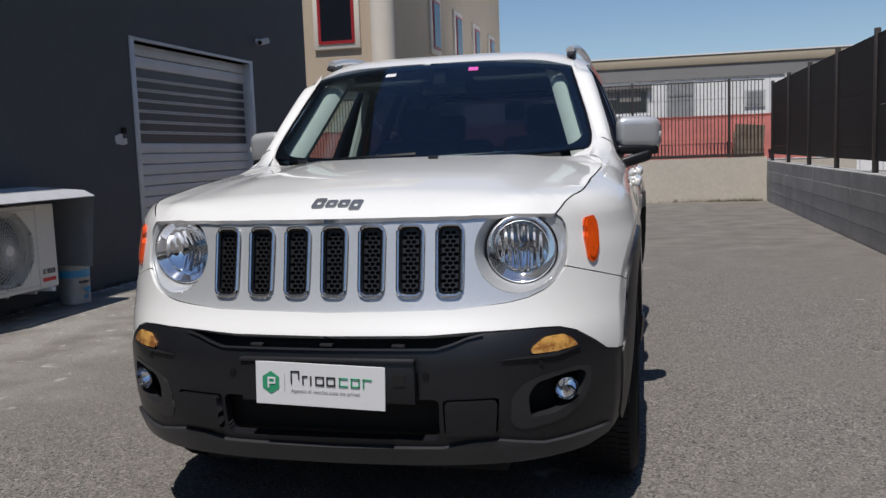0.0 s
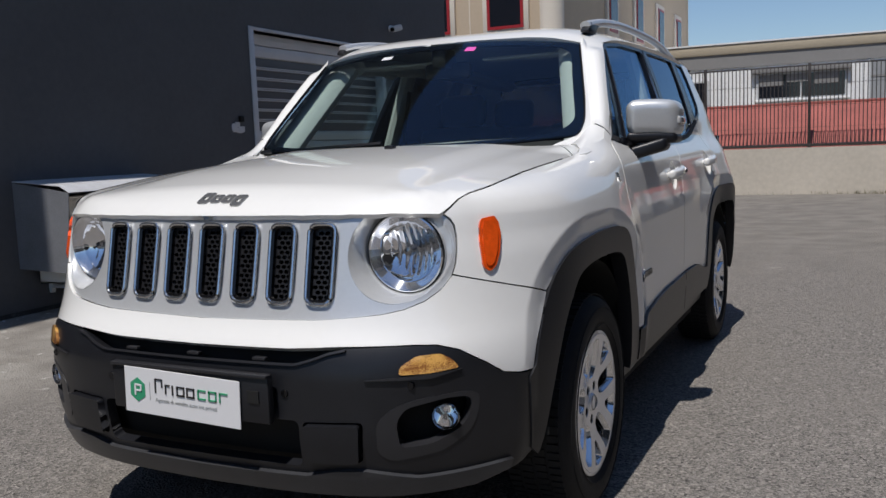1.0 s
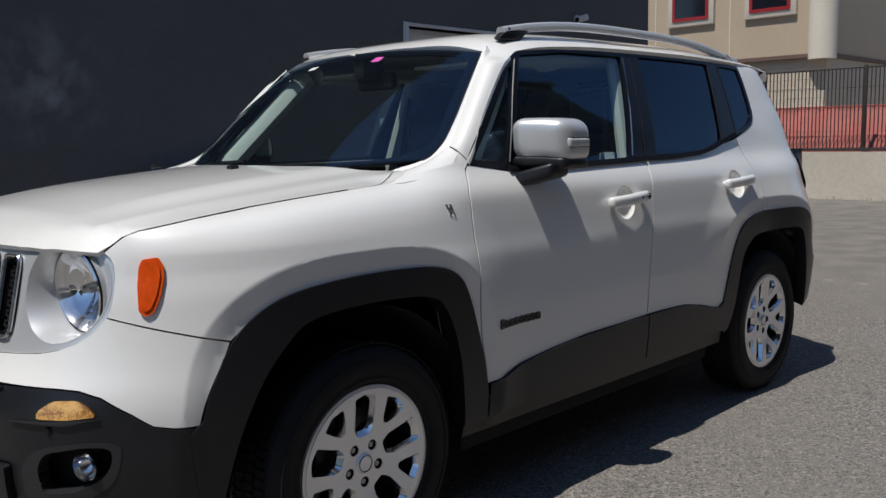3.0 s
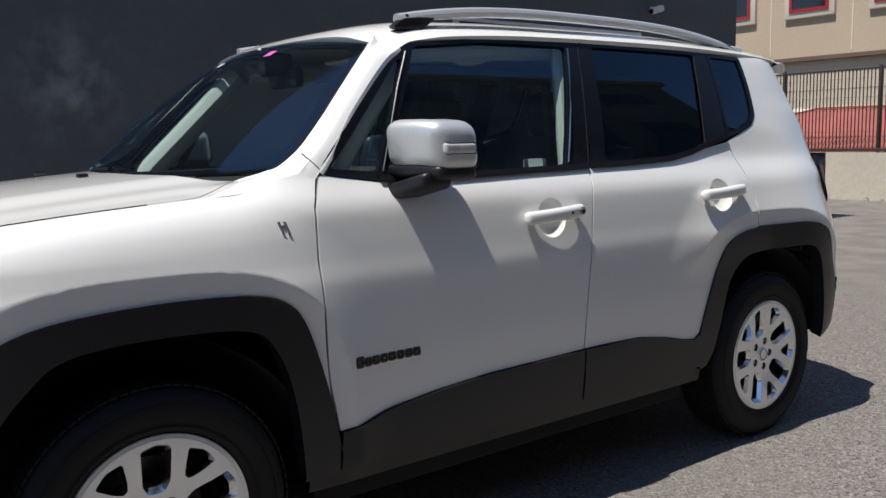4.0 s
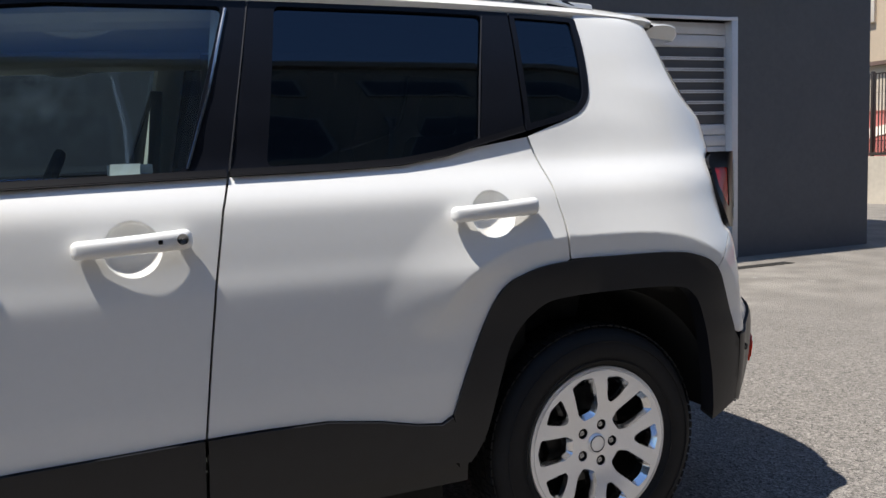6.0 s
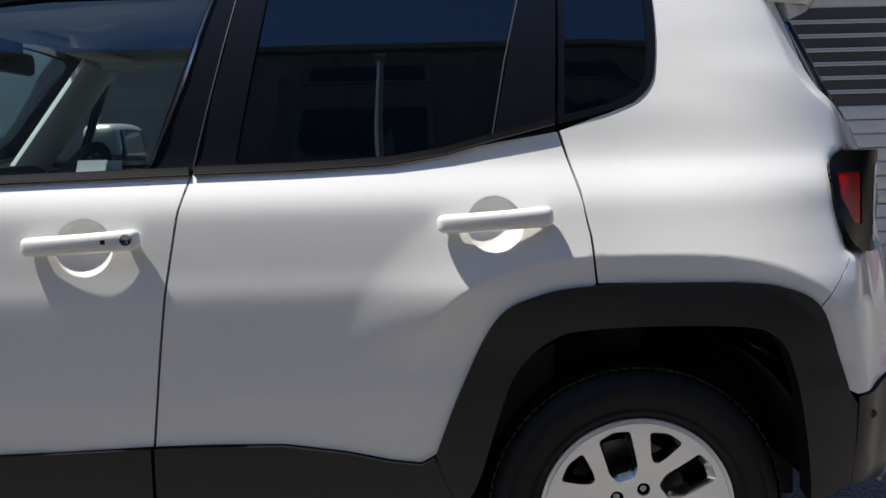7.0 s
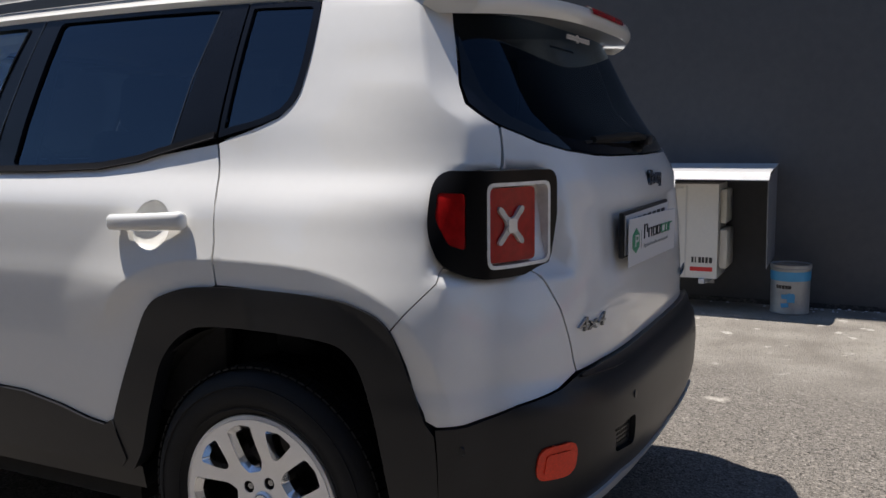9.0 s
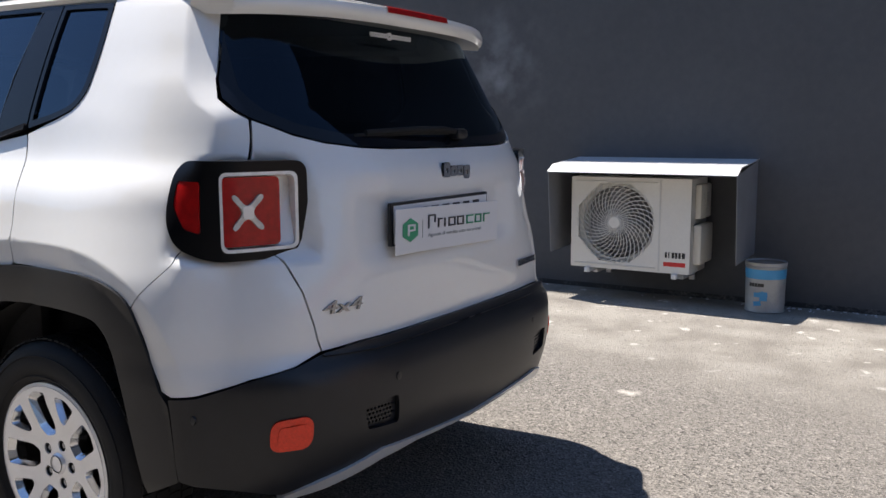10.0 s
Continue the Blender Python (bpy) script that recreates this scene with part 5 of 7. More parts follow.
# cladding: sills, arches
sill_top = [(0.505, 0.476), (0.56, 0.483), (0.653, 0.504), (0.852, 0.527), (1.046, 0.540), (1.25, 0.543), (1.461, 0.547)]
patch("sill_cladding", [S(*p) for p in sill_top] + [S(1.456, 0.372), S(0.50, 0.368)], body, PLASTIC, L_f, (), 0.03, 0.03, 0.012, True)
sill_r = [(1.469, 0.547), (1.60, 0.547), (1.759, 0.543), (1.90, 0.521), (2.0, 0.497), (2.07, 0.487), (2.10, 0.503)]
patch("sill_cladding", [S(*p) for p in sill_r] + [S(2.14, 0.40), S(2.12, 0.376), S(1.464, 0.372)], body, PLASTIC, L_r, (), 0.03, 0.03, 0.012, True)
patch("sill", [S(0.42, 0.36), S(2.16, 0.366), S(2.16, 0.30), S(0.42, 0.30)], body, PLASTIC, car, (), 0.06, 0.2, -0.02, True)
in_f = [(-0.46, 0.33), (-0.42, 0.50), (-0.355, 0.64), (-0.279, 0.735), (-0.191, 0.795), (-0.003, 0.812), (0.235, 0.797), (0.315, 0.735), (0.362, 0.60), (0.388, 0.40), (0.39, 0.36)]
arch_f = [S(*p) for p in ARCH_F[6:]] + [S(0.494, 0.46), S(0.497, 0.36)] + [S(*p) for p in reversed(curve(in_f))] + [S(-0.50, 0.36), S(-0.53, 0.56), S(-0.495, 0.59)]
patch("front_arch_cladding", arch_f, body, PLASTIC, car, (), 0.018, 0.05, 0.008, True)
in_r = [(2.158, 0.372), (2.199, 0.438), (2.245, 0.58), (2.288, 0.691), (2.364, 0.764), (2.462, 0.790), (2.769, 0.793), (2.873, 0.764), (2.920, 0.666), (2.950, 0.52), (2.972, 0.362)]
arch_r = [S(2.108, 0.49)] + [S(*p) for p in ARCH_R] + [S(3.07, 0.60), S(3.07, 0.45), S(3.068, 0.405)] + [S(*p) for p in reversed(curve(in_r))] + [S(2.12, 0.36)]
patch("rear_arch_cladding", arch_r, body, PLASTIC, car, (), 0.018, 0.05, 0.008, True)

# front: grille panel, painted lip, bumper
grille_edge = [(0.0, 0.733), (0.363, 0.741), (0.45, 0.748), (0.533, 0.757), (0.585, 0.768), (0.630, 0.787), (0.662, 0.811), (0.684, 0.843), (0.690, 0.870), (0.6915, 0.910), (0.688, 0.946), (0.681, 0.972), (0.670, 0.990), (0.654, 1.001), (0.60, 1.006), (0.50, 1.010), (0.25, 1.011), (0.0, 1.012)]
SLOTX = [0.118 * (k - 3) + 0.004 for k in range(7)]
LX, LZ = 0.556, 0.907
slots = [rounded([F(x - 0.037, 0.778), F(x + 0.037, 0.778), F(x + 0.039, 0.985), F(x - 0.039, 0.985)], 0.024) for x in SLOTX]
lamp_holes = [[F(a, b) for a, b in circ(s * LX, LZ, 0.127)] for s in (1, -1)]
grille = patch("grille_panel", mirrored([F(*p) for p in grille_edge]), body, SILVER, car, slots + lamp_holes, 0.03, 0.02, -0.006)[0]
patch("grille_backing", mirrored([F(*p) for p in ((0, 0.75), (0.42, 0.76), (0.42, 1.0), (0, 1.0))]), body, VOID, grille, (), 0.05, 0.0, -0.05)


def slot_frame(x):
    pts = [F(a, b) for a, b in rounded([(x - 0.036, 0.779), (x + 0.036, 0.779), (x + 0.038, 0.984), (x - 0.038, 0.984)], 0.025)]
    ring = []
    for p in pts:
        q = np.array(body(*p)).ravel()
        ring.append((q[0], q[1] - 0.002, q[2]))
    fr = tube("slot_frame", ring, 0.0058, SLOTC, grille, 8, cyclic=True)
    rim = []
    for a, b in rounded([(x - 0.031, 0.784), (x + 0.031, 0.784), (x + 0.033, 0.979), (x - 0.033, 0.979)], 0.022):
        q = np.array(body(*F(a, b))).ravel()
        rim.append((q[0], q[1] + 0.002, q[2]))
    tube("slot_rim", rim, 0.0068, GLOSSB, fr, 6, cyclic=True)
    inner = [F(a, b) for a, b in rounded([(x - 0.033, 0.782), (x + 0.033, 0.782), (x + 0.034, 0.980), (x - 0.034, 0.980)], 0.022)]
    holes = []
    for j in range(14):
        for i in range(-2, 3):
            cx, cz = x + (i + (0.5 if j % 2 else 0)) * 0.0180, 0.797 + j * 0.0126
            if abs(cx - x) < 0.0245 and cz < 0.970:
                holes.append([F(cx + a, cz + b) for a, b in ((-0.0084, 0), (-0.0048, -0.0050), (0.0048, -0.0050), (0.0084, 0), (0.0048, 0.0050), (-0.0048, 0.0050))])
    patch("honeycomb", inner, body, MESHB, fr, holes, 0.02, 0.008, -0.011)


for x in SLOTX:
    slot_frame(x)


def headlamp(s):
    lamp = new("headlamp")
    lamp.parent, lamp.matrix_local = car, pose(s * LX, -0.652, LZ - 0.005, 3, 0, s * 6)
    tagged(lamp, "round clear halogen headlamp with a chrome bezel")
    bm = bmesh.new()
    rows = [[], [], [], []]
    for i in range(64):
        t = 2 * math.pi * i / 64
        ox, oy, oz = (float(v) for v in body(*F(s * LX + 0.128 * math.cos(t), min(LZ + 0.128 * math.sin(t), 1.0))))
        ix, iy, iz = s * LX + 0.107 * math.cos(t), -0.650 + 0.105 * 0.107 * math.cos(t) * s, LZ - 0.005 + 0.107 * math.sin(t)
        for k, row in enumerate(rows):
            f = k / 3
            row.append(bm.verts.new((ox + (ix - ox) * f, oy + 0.006 + (iy - oy) * f ** 1.4, min(oz + (iz - oz) * f, 1.004))))
    for k in range(3):
        for i in range(64):
            bm.faces.new((rows[k][i], rows[k][(i + 1) % 64], rows[k + 1][(i + 1) % 64], rows[k + 1][i]))
    bmesh.ops.recalc_face_normals(bm, faces=bm.faces)
    part("lamp_bowl", bm, SILVER, grille)
    lathe("black_ring", [(-0.001, 0.1085), (-0.005, 0.1075), (-0.006, 0.1050)], GLOSSB, lamp, "Y", n=56)
    lathe("bezel", [(-0.006, 0.1045), (-0.009, 0.101), (-0.006, 0.097), (0.014, 0.083), (0.016, 0.080)], BEZEL, lamp, "Y", n=56)
    lathe("barrel", [(-0.002, 0.1088), (0.015, 0.1105), (0.085, 0.113)], SILVER, lamp, "Y", n=56)
    bm = bmesh.new()
    # reflector bowl with upright flutes
    rows = []
    for j in range(13):
        r = 0.081 * (1 - j / 12) + 0.014 * (j / 12)
        ring = []
        for i in range(60):
            x, z = r * math.cos(2 * math.pi * i / 60), r * math.sin(2 * math.pi * i / 60)
            ring.append(bm.verts.new((x, 0.016 + 0.052 * (j / 12) ** 0.75 + 0.0020 * math.sin(x * 330) * min(1, 6 * j / 12), z)))
        rows.append(ring)
    for j in range(12):
        for i in range(60):
            bm.faces.new((rows[j][i], rows[j][(i + 1) % 60], rows[j + 1][(i + 1) % 60], rows[j + 1][i]))
    bm.faces.new(rows[-1])
    part("reflector", bm, LAMPREF, lamp)
    lathe("bulb_cap", [(0.010, 0.001), (0.012, 0.011), (0.03, 0.014), (0.08, 0.014)], DCHROME, lamp, "Y", n=20)
    lathe("lens", [(-0.026, 0.001), (-0.025, 0.03), (-0.022, 0.055), (-0.016, 0.082), (-0.007, 0.102)], LENS, lamp, "Y", n=40)
    return lamp


for s in (1, -1):
    headlamp(s)

lip_low = [(0.0, 0.668), (0.30, 0.671), (0.44, 0.679), (0.54, 0.681), (0.62, 0.682), (0.67, 0.679), (0.715, 0.664), (0.765, 0.624)]
lip = [F(*p) for p in lip_low] + [S(-0.60, 0.592), S(-0.56, 0.583), S(-0.505, 0.580), S(-0.445, 0.715), S(-0.418, 0.7715)] + [F(0.687, 0.8450), F(0.682, 0.839)] + [F(a, b - 0.004) for a, b in ((0.662, 0.813), (0.630, 0.788), (0.585, 0.769), (0.533, 0.758), (0.45, 0.750), (0.363, 0.743), (0.0, 0.735))]
patch("painted_bumper_lip", mirrored(lip), body, PAINT, car, (), 0.02, 0.03, 0.002, creases=crease_lines(0.0) + [[(-a, b) for a, b in ln] for ln in crease_lines(0.0)])
bump_top = [(0.0, 0.634), (0.33, 0.636), (0.375, 0.648), (0.42, 0.664), (0.46, 0.674), (0.54, 0.677), (0.62, 0.678), (0.67, 0.675), (0.715, 0.660), (0.765, 0.620)]
bump = [F(*p) for p in bump_top] + [S(-0.60, 0.588), S(-0.56, 0.579), S(-0.505, 0.574), S(-0.455, 0.50), S(-0.465, 0.37), S(-0.52, 0.330), F(0.76, 0.308), F(0.6, 0.300), F(0.25, 0.298), F(0, 0.298)]
FOG = rounded([(0.537, 0.492), (0.577, 0.530), (0.632, 0.549), (0.72, 0.560), (0.752, 0.552), (0.750, 0.505), (0.734, 0.453), (0.678, 0.409), (0.565, 0.388), (0.534, 0.410)], 0.022)
fog_l = [F(*p) for p in FOG]
low_open = rounded([F(-0.33, 0.365), F(0.33, 0.365), F(0.335, 0.49), F(-0.335, 0.49)], 0.02)
tow = [rounded([F(s * 0.345, 0.380), F(s * 0.495, 0.384), F(s * 0.505, 0.492), F(s * 0.345, 0.488)], 0.015) for s in (1, -1)]
bumper = patch("front_bumper", mirrored(bump), body, PLASTIC, car, [fog_l, [(-a, b) for a, b in fog_l], low_open] + tow, 0.028, 0.03, 0.004)[0]
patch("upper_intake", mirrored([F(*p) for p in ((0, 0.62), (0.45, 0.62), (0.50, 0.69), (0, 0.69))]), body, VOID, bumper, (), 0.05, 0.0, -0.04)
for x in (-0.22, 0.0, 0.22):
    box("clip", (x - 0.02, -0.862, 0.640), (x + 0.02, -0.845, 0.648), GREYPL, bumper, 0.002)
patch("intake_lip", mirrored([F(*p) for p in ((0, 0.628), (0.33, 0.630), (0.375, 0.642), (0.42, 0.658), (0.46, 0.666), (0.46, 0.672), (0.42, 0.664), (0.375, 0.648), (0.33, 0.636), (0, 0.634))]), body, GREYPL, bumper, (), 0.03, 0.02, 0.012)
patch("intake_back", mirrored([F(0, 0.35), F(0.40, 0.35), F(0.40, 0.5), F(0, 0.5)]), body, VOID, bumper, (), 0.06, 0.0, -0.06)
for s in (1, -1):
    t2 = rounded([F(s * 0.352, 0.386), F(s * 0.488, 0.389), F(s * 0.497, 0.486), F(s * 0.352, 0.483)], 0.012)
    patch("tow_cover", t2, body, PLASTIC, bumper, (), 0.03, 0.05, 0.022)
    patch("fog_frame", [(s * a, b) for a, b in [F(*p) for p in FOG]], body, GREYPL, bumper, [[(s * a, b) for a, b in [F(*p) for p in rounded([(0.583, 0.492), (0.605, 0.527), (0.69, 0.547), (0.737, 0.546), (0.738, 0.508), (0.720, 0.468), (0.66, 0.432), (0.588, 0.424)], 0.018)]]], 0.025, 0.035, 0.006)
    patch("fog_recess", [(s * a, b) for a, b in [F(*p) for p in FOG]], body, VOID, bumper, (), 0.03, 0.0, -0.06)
    q = np.array(body(*F(s * 0.685, 0.497))).ravel()
    fm = (pose(q[0], q[1] + 0.012, q[2], 0, 0, s * 20))
    lathe("fog_bezel", [(-0.01, 0.036), (-0.015, 0.033), (0.02, 0.028)], DCHROME, bumper, "Y", n=32).matrix_local = fm
    lathe("fog_reflector", [(0.0, 0.032), (0.015, 0.025), (0.03, 0.001)], LAMPREF, bumper, "Y", n=14).matrix_local = fm
    lathe("fog_lens", [(-0.014, 0.001), (-0.013, 0.02), (-0.008, 0.033)], LENS, bumper, "Y", n=32).matrix_local = fm
    patch("turn_signal", rounded([F(s * p, z) for p, z in ((0.592, 0.612), (0.594, 0.630), (0.627, 0.654), (0.676, 0.657), (0.700, 0.642), (0.716, 0.621), (0.66, 0.613))], 0.010), body, AMBER, bumper, (), 0.02, 0.02, 0.012)
    patch("brow_line", rounded([F(s * p, z) for p, z in ((0.512, 0.600), (0.60, 0.607), (0.722, 0.617), (0.66, 0.600))], 0.003), body, GREYPL, bumper, (), 0.03, 0.02, 0.012)
    for x, z in ((0.62, 0.585), (0.30, 0.56)):
        q = np.array(body(*F(s * x, z))).ravel()
        lathe("parking_sensor", [(-0.008, 0.001), (-0.008, 0.010), (0.0, 0.011)], GLOSSB, bumper, "Y", tuple(q), 16)
    mk = rounded([S(-0.578, 0.968), S(-0.571, 0.984), S(-0.541, 0.989), S(-0.534, 0.970), S(-0.536, 0.940), S(-0.549, 0.896), S(-0.565, 0.860), S(-0.580, 0.848), S(-0.592, 0.862), S(-0.587, 0.918)], 0.007)
    patch("side_marker", mk, lambda u, v, s=s: tuple(np.array(body(u, v)) * np.array([[s], [1], [1]])), ORANGE, wing[0 if s > 0 else 1], (), 0.02, 0.02, 0.007, out=s)
    inner = rounded([S(-0.573, 0.962), S(-0.568, 0.976), S(-0.545, 0.980), S(-0.541, 0.967), S(-0.543, 0.940), S(-0.555, 0.900), S(-0.568, 0.870), S(-0.579, 0.860), S(-0.585, 0.869), S(-0.581, 0.918)], 0.006)
    patch("lens_face", inner, lambda u, v, s=s: tuple(np.array(body(u, v)) * np.array([[s], [1], [1]])), ORANGE, wing[0 if s > 0 else 1], (), 0.02, 0.008, 0.0105, out=s)
patch("lower_lip", mirrored([F(0, 0.284), F(0.3, 0.288), F(0.55, 0.292), F(0.72, 0.304), S(-0.57, 0.330), S(-0.57, 0.356), F(0.74, 0.352), F(0.62, 0.345), F(0.5, 0.366), F(0.42, 0.362), F(0.34, 0.345), F(0, 0.340)]), body, LIPGREY, bumper, (), 0.03, 0.05, 0.016)

# plate bracket and dealer's sign, front
box("plate_bracket", (-0.255, -0.905, 0.485), (0.278, -0.880, 0.612), PLASTIC, bumper, 0.006)
box("bracket_ledge", (-0.255, -0.912, 0.606), (0.278, -0.885, 0.616), GREYPL, bumper, 0.003)
box("bracket_slot", (0.215, -0.909, 0.540), (0.250, -0.904, 0.572), VOID, bumper)


def letters(text, size, material, parent, m, depth=0.0008, name="lettering"):
    cu = bpy.data.curves.new(name, "FONT")
    cu.body, cu.size, cu.extrude, cu.align_x = text, size, depth, "LEFT"
    tmp = bpy.data.objects.new(name, cu)
    me = bpy.data.meshes.new_from_object(tmp)
    bpy.data.objects.remove(tmp)
    me.materials.append(material)
    ob = new(name, me)
    ob.parent = parent
    ob.matrix_local = m @ pose(0, 0, 0, 90, 0, 0)
    return ob


def dealer_sign(m, parent_label):
    """A white advertising card that hides the number plate: x along it, z up, its face towards -y."""
    sg = new("dealer_sign")
    sg.matrix_world = m
    tagged(sg, parent_label, "sign", "dealer signs over the number plates")
    bm = bmesh.new()
    add_box(bm, (-0.198, -0.003, -0.062), (0.198, 0.0, 0.066), 0.001, 1)
    part("card", bm, SIGNW, sg)
    hexa = [(-0.150 + 0.030 * math.cos(math.pi / 6 + math.pi / 3 * k), 0.004 + 0.034 * math.sin(math.pi / 6 + math.pi / 3 * k)) for k in range(6)]
    patch("green_hexagon", hexa, lambda u, v: (u, u * 0 - 0.0045, v), GREEN, sg, (), 0.02, 0.001)
    for lo, hi in (((-0.160, -0.012), (-0.155, 0.020)), ((-0.155, 0.015), (-0.140, 0.020)), ((-0.155, 0.000), (-0.140, 0.005)), ((-0.140, 0.001), (-0.135, 0.019))):
        box("hexagon_mark", (lo[0], -0.0065, lo[1]), (hi[0], -0.0045, hi[1]), SIGNW, sg)
    box("divider", (-0.108, -0.004, -0.022), (-0.1065, -0.003, 0.030), INKG, sg)
    for mats, x0, marks in ((INK, -0.088, 1), (INK, -0.052, 2), (INK, -0.028, 3), (INK, -0.012, 4), (INK, 0.022, 5), (GREEN, 0.060, 6), (GREEN, 0.096, 7), (GREEN, 0.132, 8)):
        w = 0.016 if marks == 2 else 0.006 if marks == 3 else 0.027
        hz = 0.040 if marks == 1 else 0.027
        t = 0.0042
        z0 = 0.002
        yb, yt = -0.0055, -0.003
        box("mark_block", (x0, yb, z0), (x0 + t, yt, z0 + hz), mats, sg)
        if marks != 3:
            box("mark_block", (x0, yb, z0 + hz - t), (x0 + w, yt, z0 + hz), mats, sg)
        if marks in (1, 4, 5, 7):
            box("mark_block", (x0 + w - t, yb, z0 + (0.016 if marks == 1 else 0)), (x0 + w, yt, z0 + hz), mats, sg)
        if marks in (5, 6, 7, 4):
            box("mark_block", (x0, yb, z0), (x0 + w, yt, z0 + t), mats, sg)
    letters("Agenzia di vendita auto tra privati", 0.0155, INKG, sg, pose(-0.088, -0.0035, -0.022))
    return sg


dealer_sign(pose(-0.006, -0.909, 0.535, 0, 2, 0), "white dealer card with green hexagon over the front plate")

# bonnet name mark: plain chrome blocks
WORD4 = [(0.85, 1.0, -0.05), (0.75, 0.72, 0.0), (0.75, 0.72, 0.0), (0.8, 0.95, -0.25)]


def badge(marks, at_u, size, fmap, material, parent, off=0.004, gap=0.12, slant=0.0):
    """Raised blocks laid on a surface; at_u: start in its (u, v)."""
    x = at_u[0]
    for w, h, d in marks:
        o = [(x, at_u[1] + d * size), (x + w * size, at_u[1] + d * size), (x + w * size, at_u[1] + (d + h) * size), (x, at_u[1] + (d + h) * size)]
        o = [(a + slant * (b - at_u[1]), b) for a, b in o]
        inner = [(x + w * size * 0.3, at_u[1] + (d + 0.3 * h) * size), (x + w * size * 0.7, at_u[1] + (d + 0.3 * h) * size), (x + w * size * 0.7, at_u[1] + (d + 0.62 * h) * size), (x + w * size * 0.3, at_u[1] + (d + 0.62 * h) * size)]
        inner = [(a + slant * (b - at_u[1]), b) for a, b in inner]
        patch("name_block", rounded(o, min(w, h) * size * 0.22), fmap, material, parent, [rounded(inner, 0.002)] if min(w, h) * size > 0.012 else [], 0.02, 0.004, off)
        x += (w + gap) * size


badge(WORD4, (-0.086, -0.704), 0.046, top_z, SILVERD, bonnet, 0.004, slant=0.1)

# side badges
badge([(0.96, 1.16, -0.08)] + [(0.90, 0.92, -0.07)] * 7, (S(0.551, 0.645)[0], 0.645), 0.029, body, DCHROME, doors_f[0], 0.002, gap=0.09)
badge([(0.8, 1.0, 0)] + [(0.75, 0.78, 0)] * 7, (S(0.5535, 0.645)[0], 0.645), 0.029, body, GLOSSB, doors_f[0], 0.005, gap=0.243)
badge([(0.20, 0.95, 0.0), (0.22, 0.25, 0.42), (0.20, 1.05, -0.12)], (S(0.362, 1.026)[0], 1.026), 0.034, body, SILVERD, wing[0], 0.003, gap=0.04, slant=-0.3)

# door handles
for dset, (yd, zd), key in ((doors_f, DENTS[0], True), (doors_r, DENTS[1], False)):
    for i, s in enumerate((1, -1)):
        tilt = 2.6
        bm = bmesh.new()
        add_box(bm, (-0.014, -0.130, -0.021), (0.018, 0.130, 0.021), 0.0155, 5)
        bmesh.ops.subdivide_edges(bm, edges=[e for e in bm.edges if e.calc_length() > 0.1], cuts=8)
        for v in bm.verts:
            v.co.x -= 0.75 * v.co.y ** 2
            v.co.z *= 1.05 + 0.5 * v.co.y
        q = np.array(body(*S(yd, zd), False)).ravel()
        bmesh.ops.transform(bm, matrix=Matrix.Diagonal((s, 1, 1, 1)) @ pose(q[0] + 0.026, q[1], q[2] + 0.012, tilt, 0, 0), verts=bm.verts)
        if s < 0:
            bmesh.ops.reverse_faces(bm, faces=bm.faces)
        part("door_handle", bm, PAINT, dset[i])
        for yy in (-0.104, 0.104):
            q2 = np.array(body(*S(yd + yy, zd), False)).ravel()
            lathe("handle_foot", [(q2[0] - 0.004, 0.013), (q2[0] + 0.016, 0.012)], PAINT, dset[i], "X", (0, q2[1], zd + 0.012 + yy * 0.06), 16).scale.x = s
        if key and s > 0:
            q2 = np.array(body(*S(yd + 0.105, zd), False)).ravel()
            lathe("key_lock", [(q2[0] + 0.036, 0.001), (q2[0] + 0.0395, 0.009), (q2[0] + 0.0405, 0.0125), (q2[0] + 0.02, 0.013)], DCHROME, dset[i], "X", (0, q2[1], zd + 0.019), 20)
            box("sensor_dot", (q2[0] + 0.03, q2[1] - 0.054, zd + 0.010), (q2[0] + 0.0425, q2[1] - 0.043, zd + 0.021), GLOSSB, dset[i], 0.002)

# door mirrors


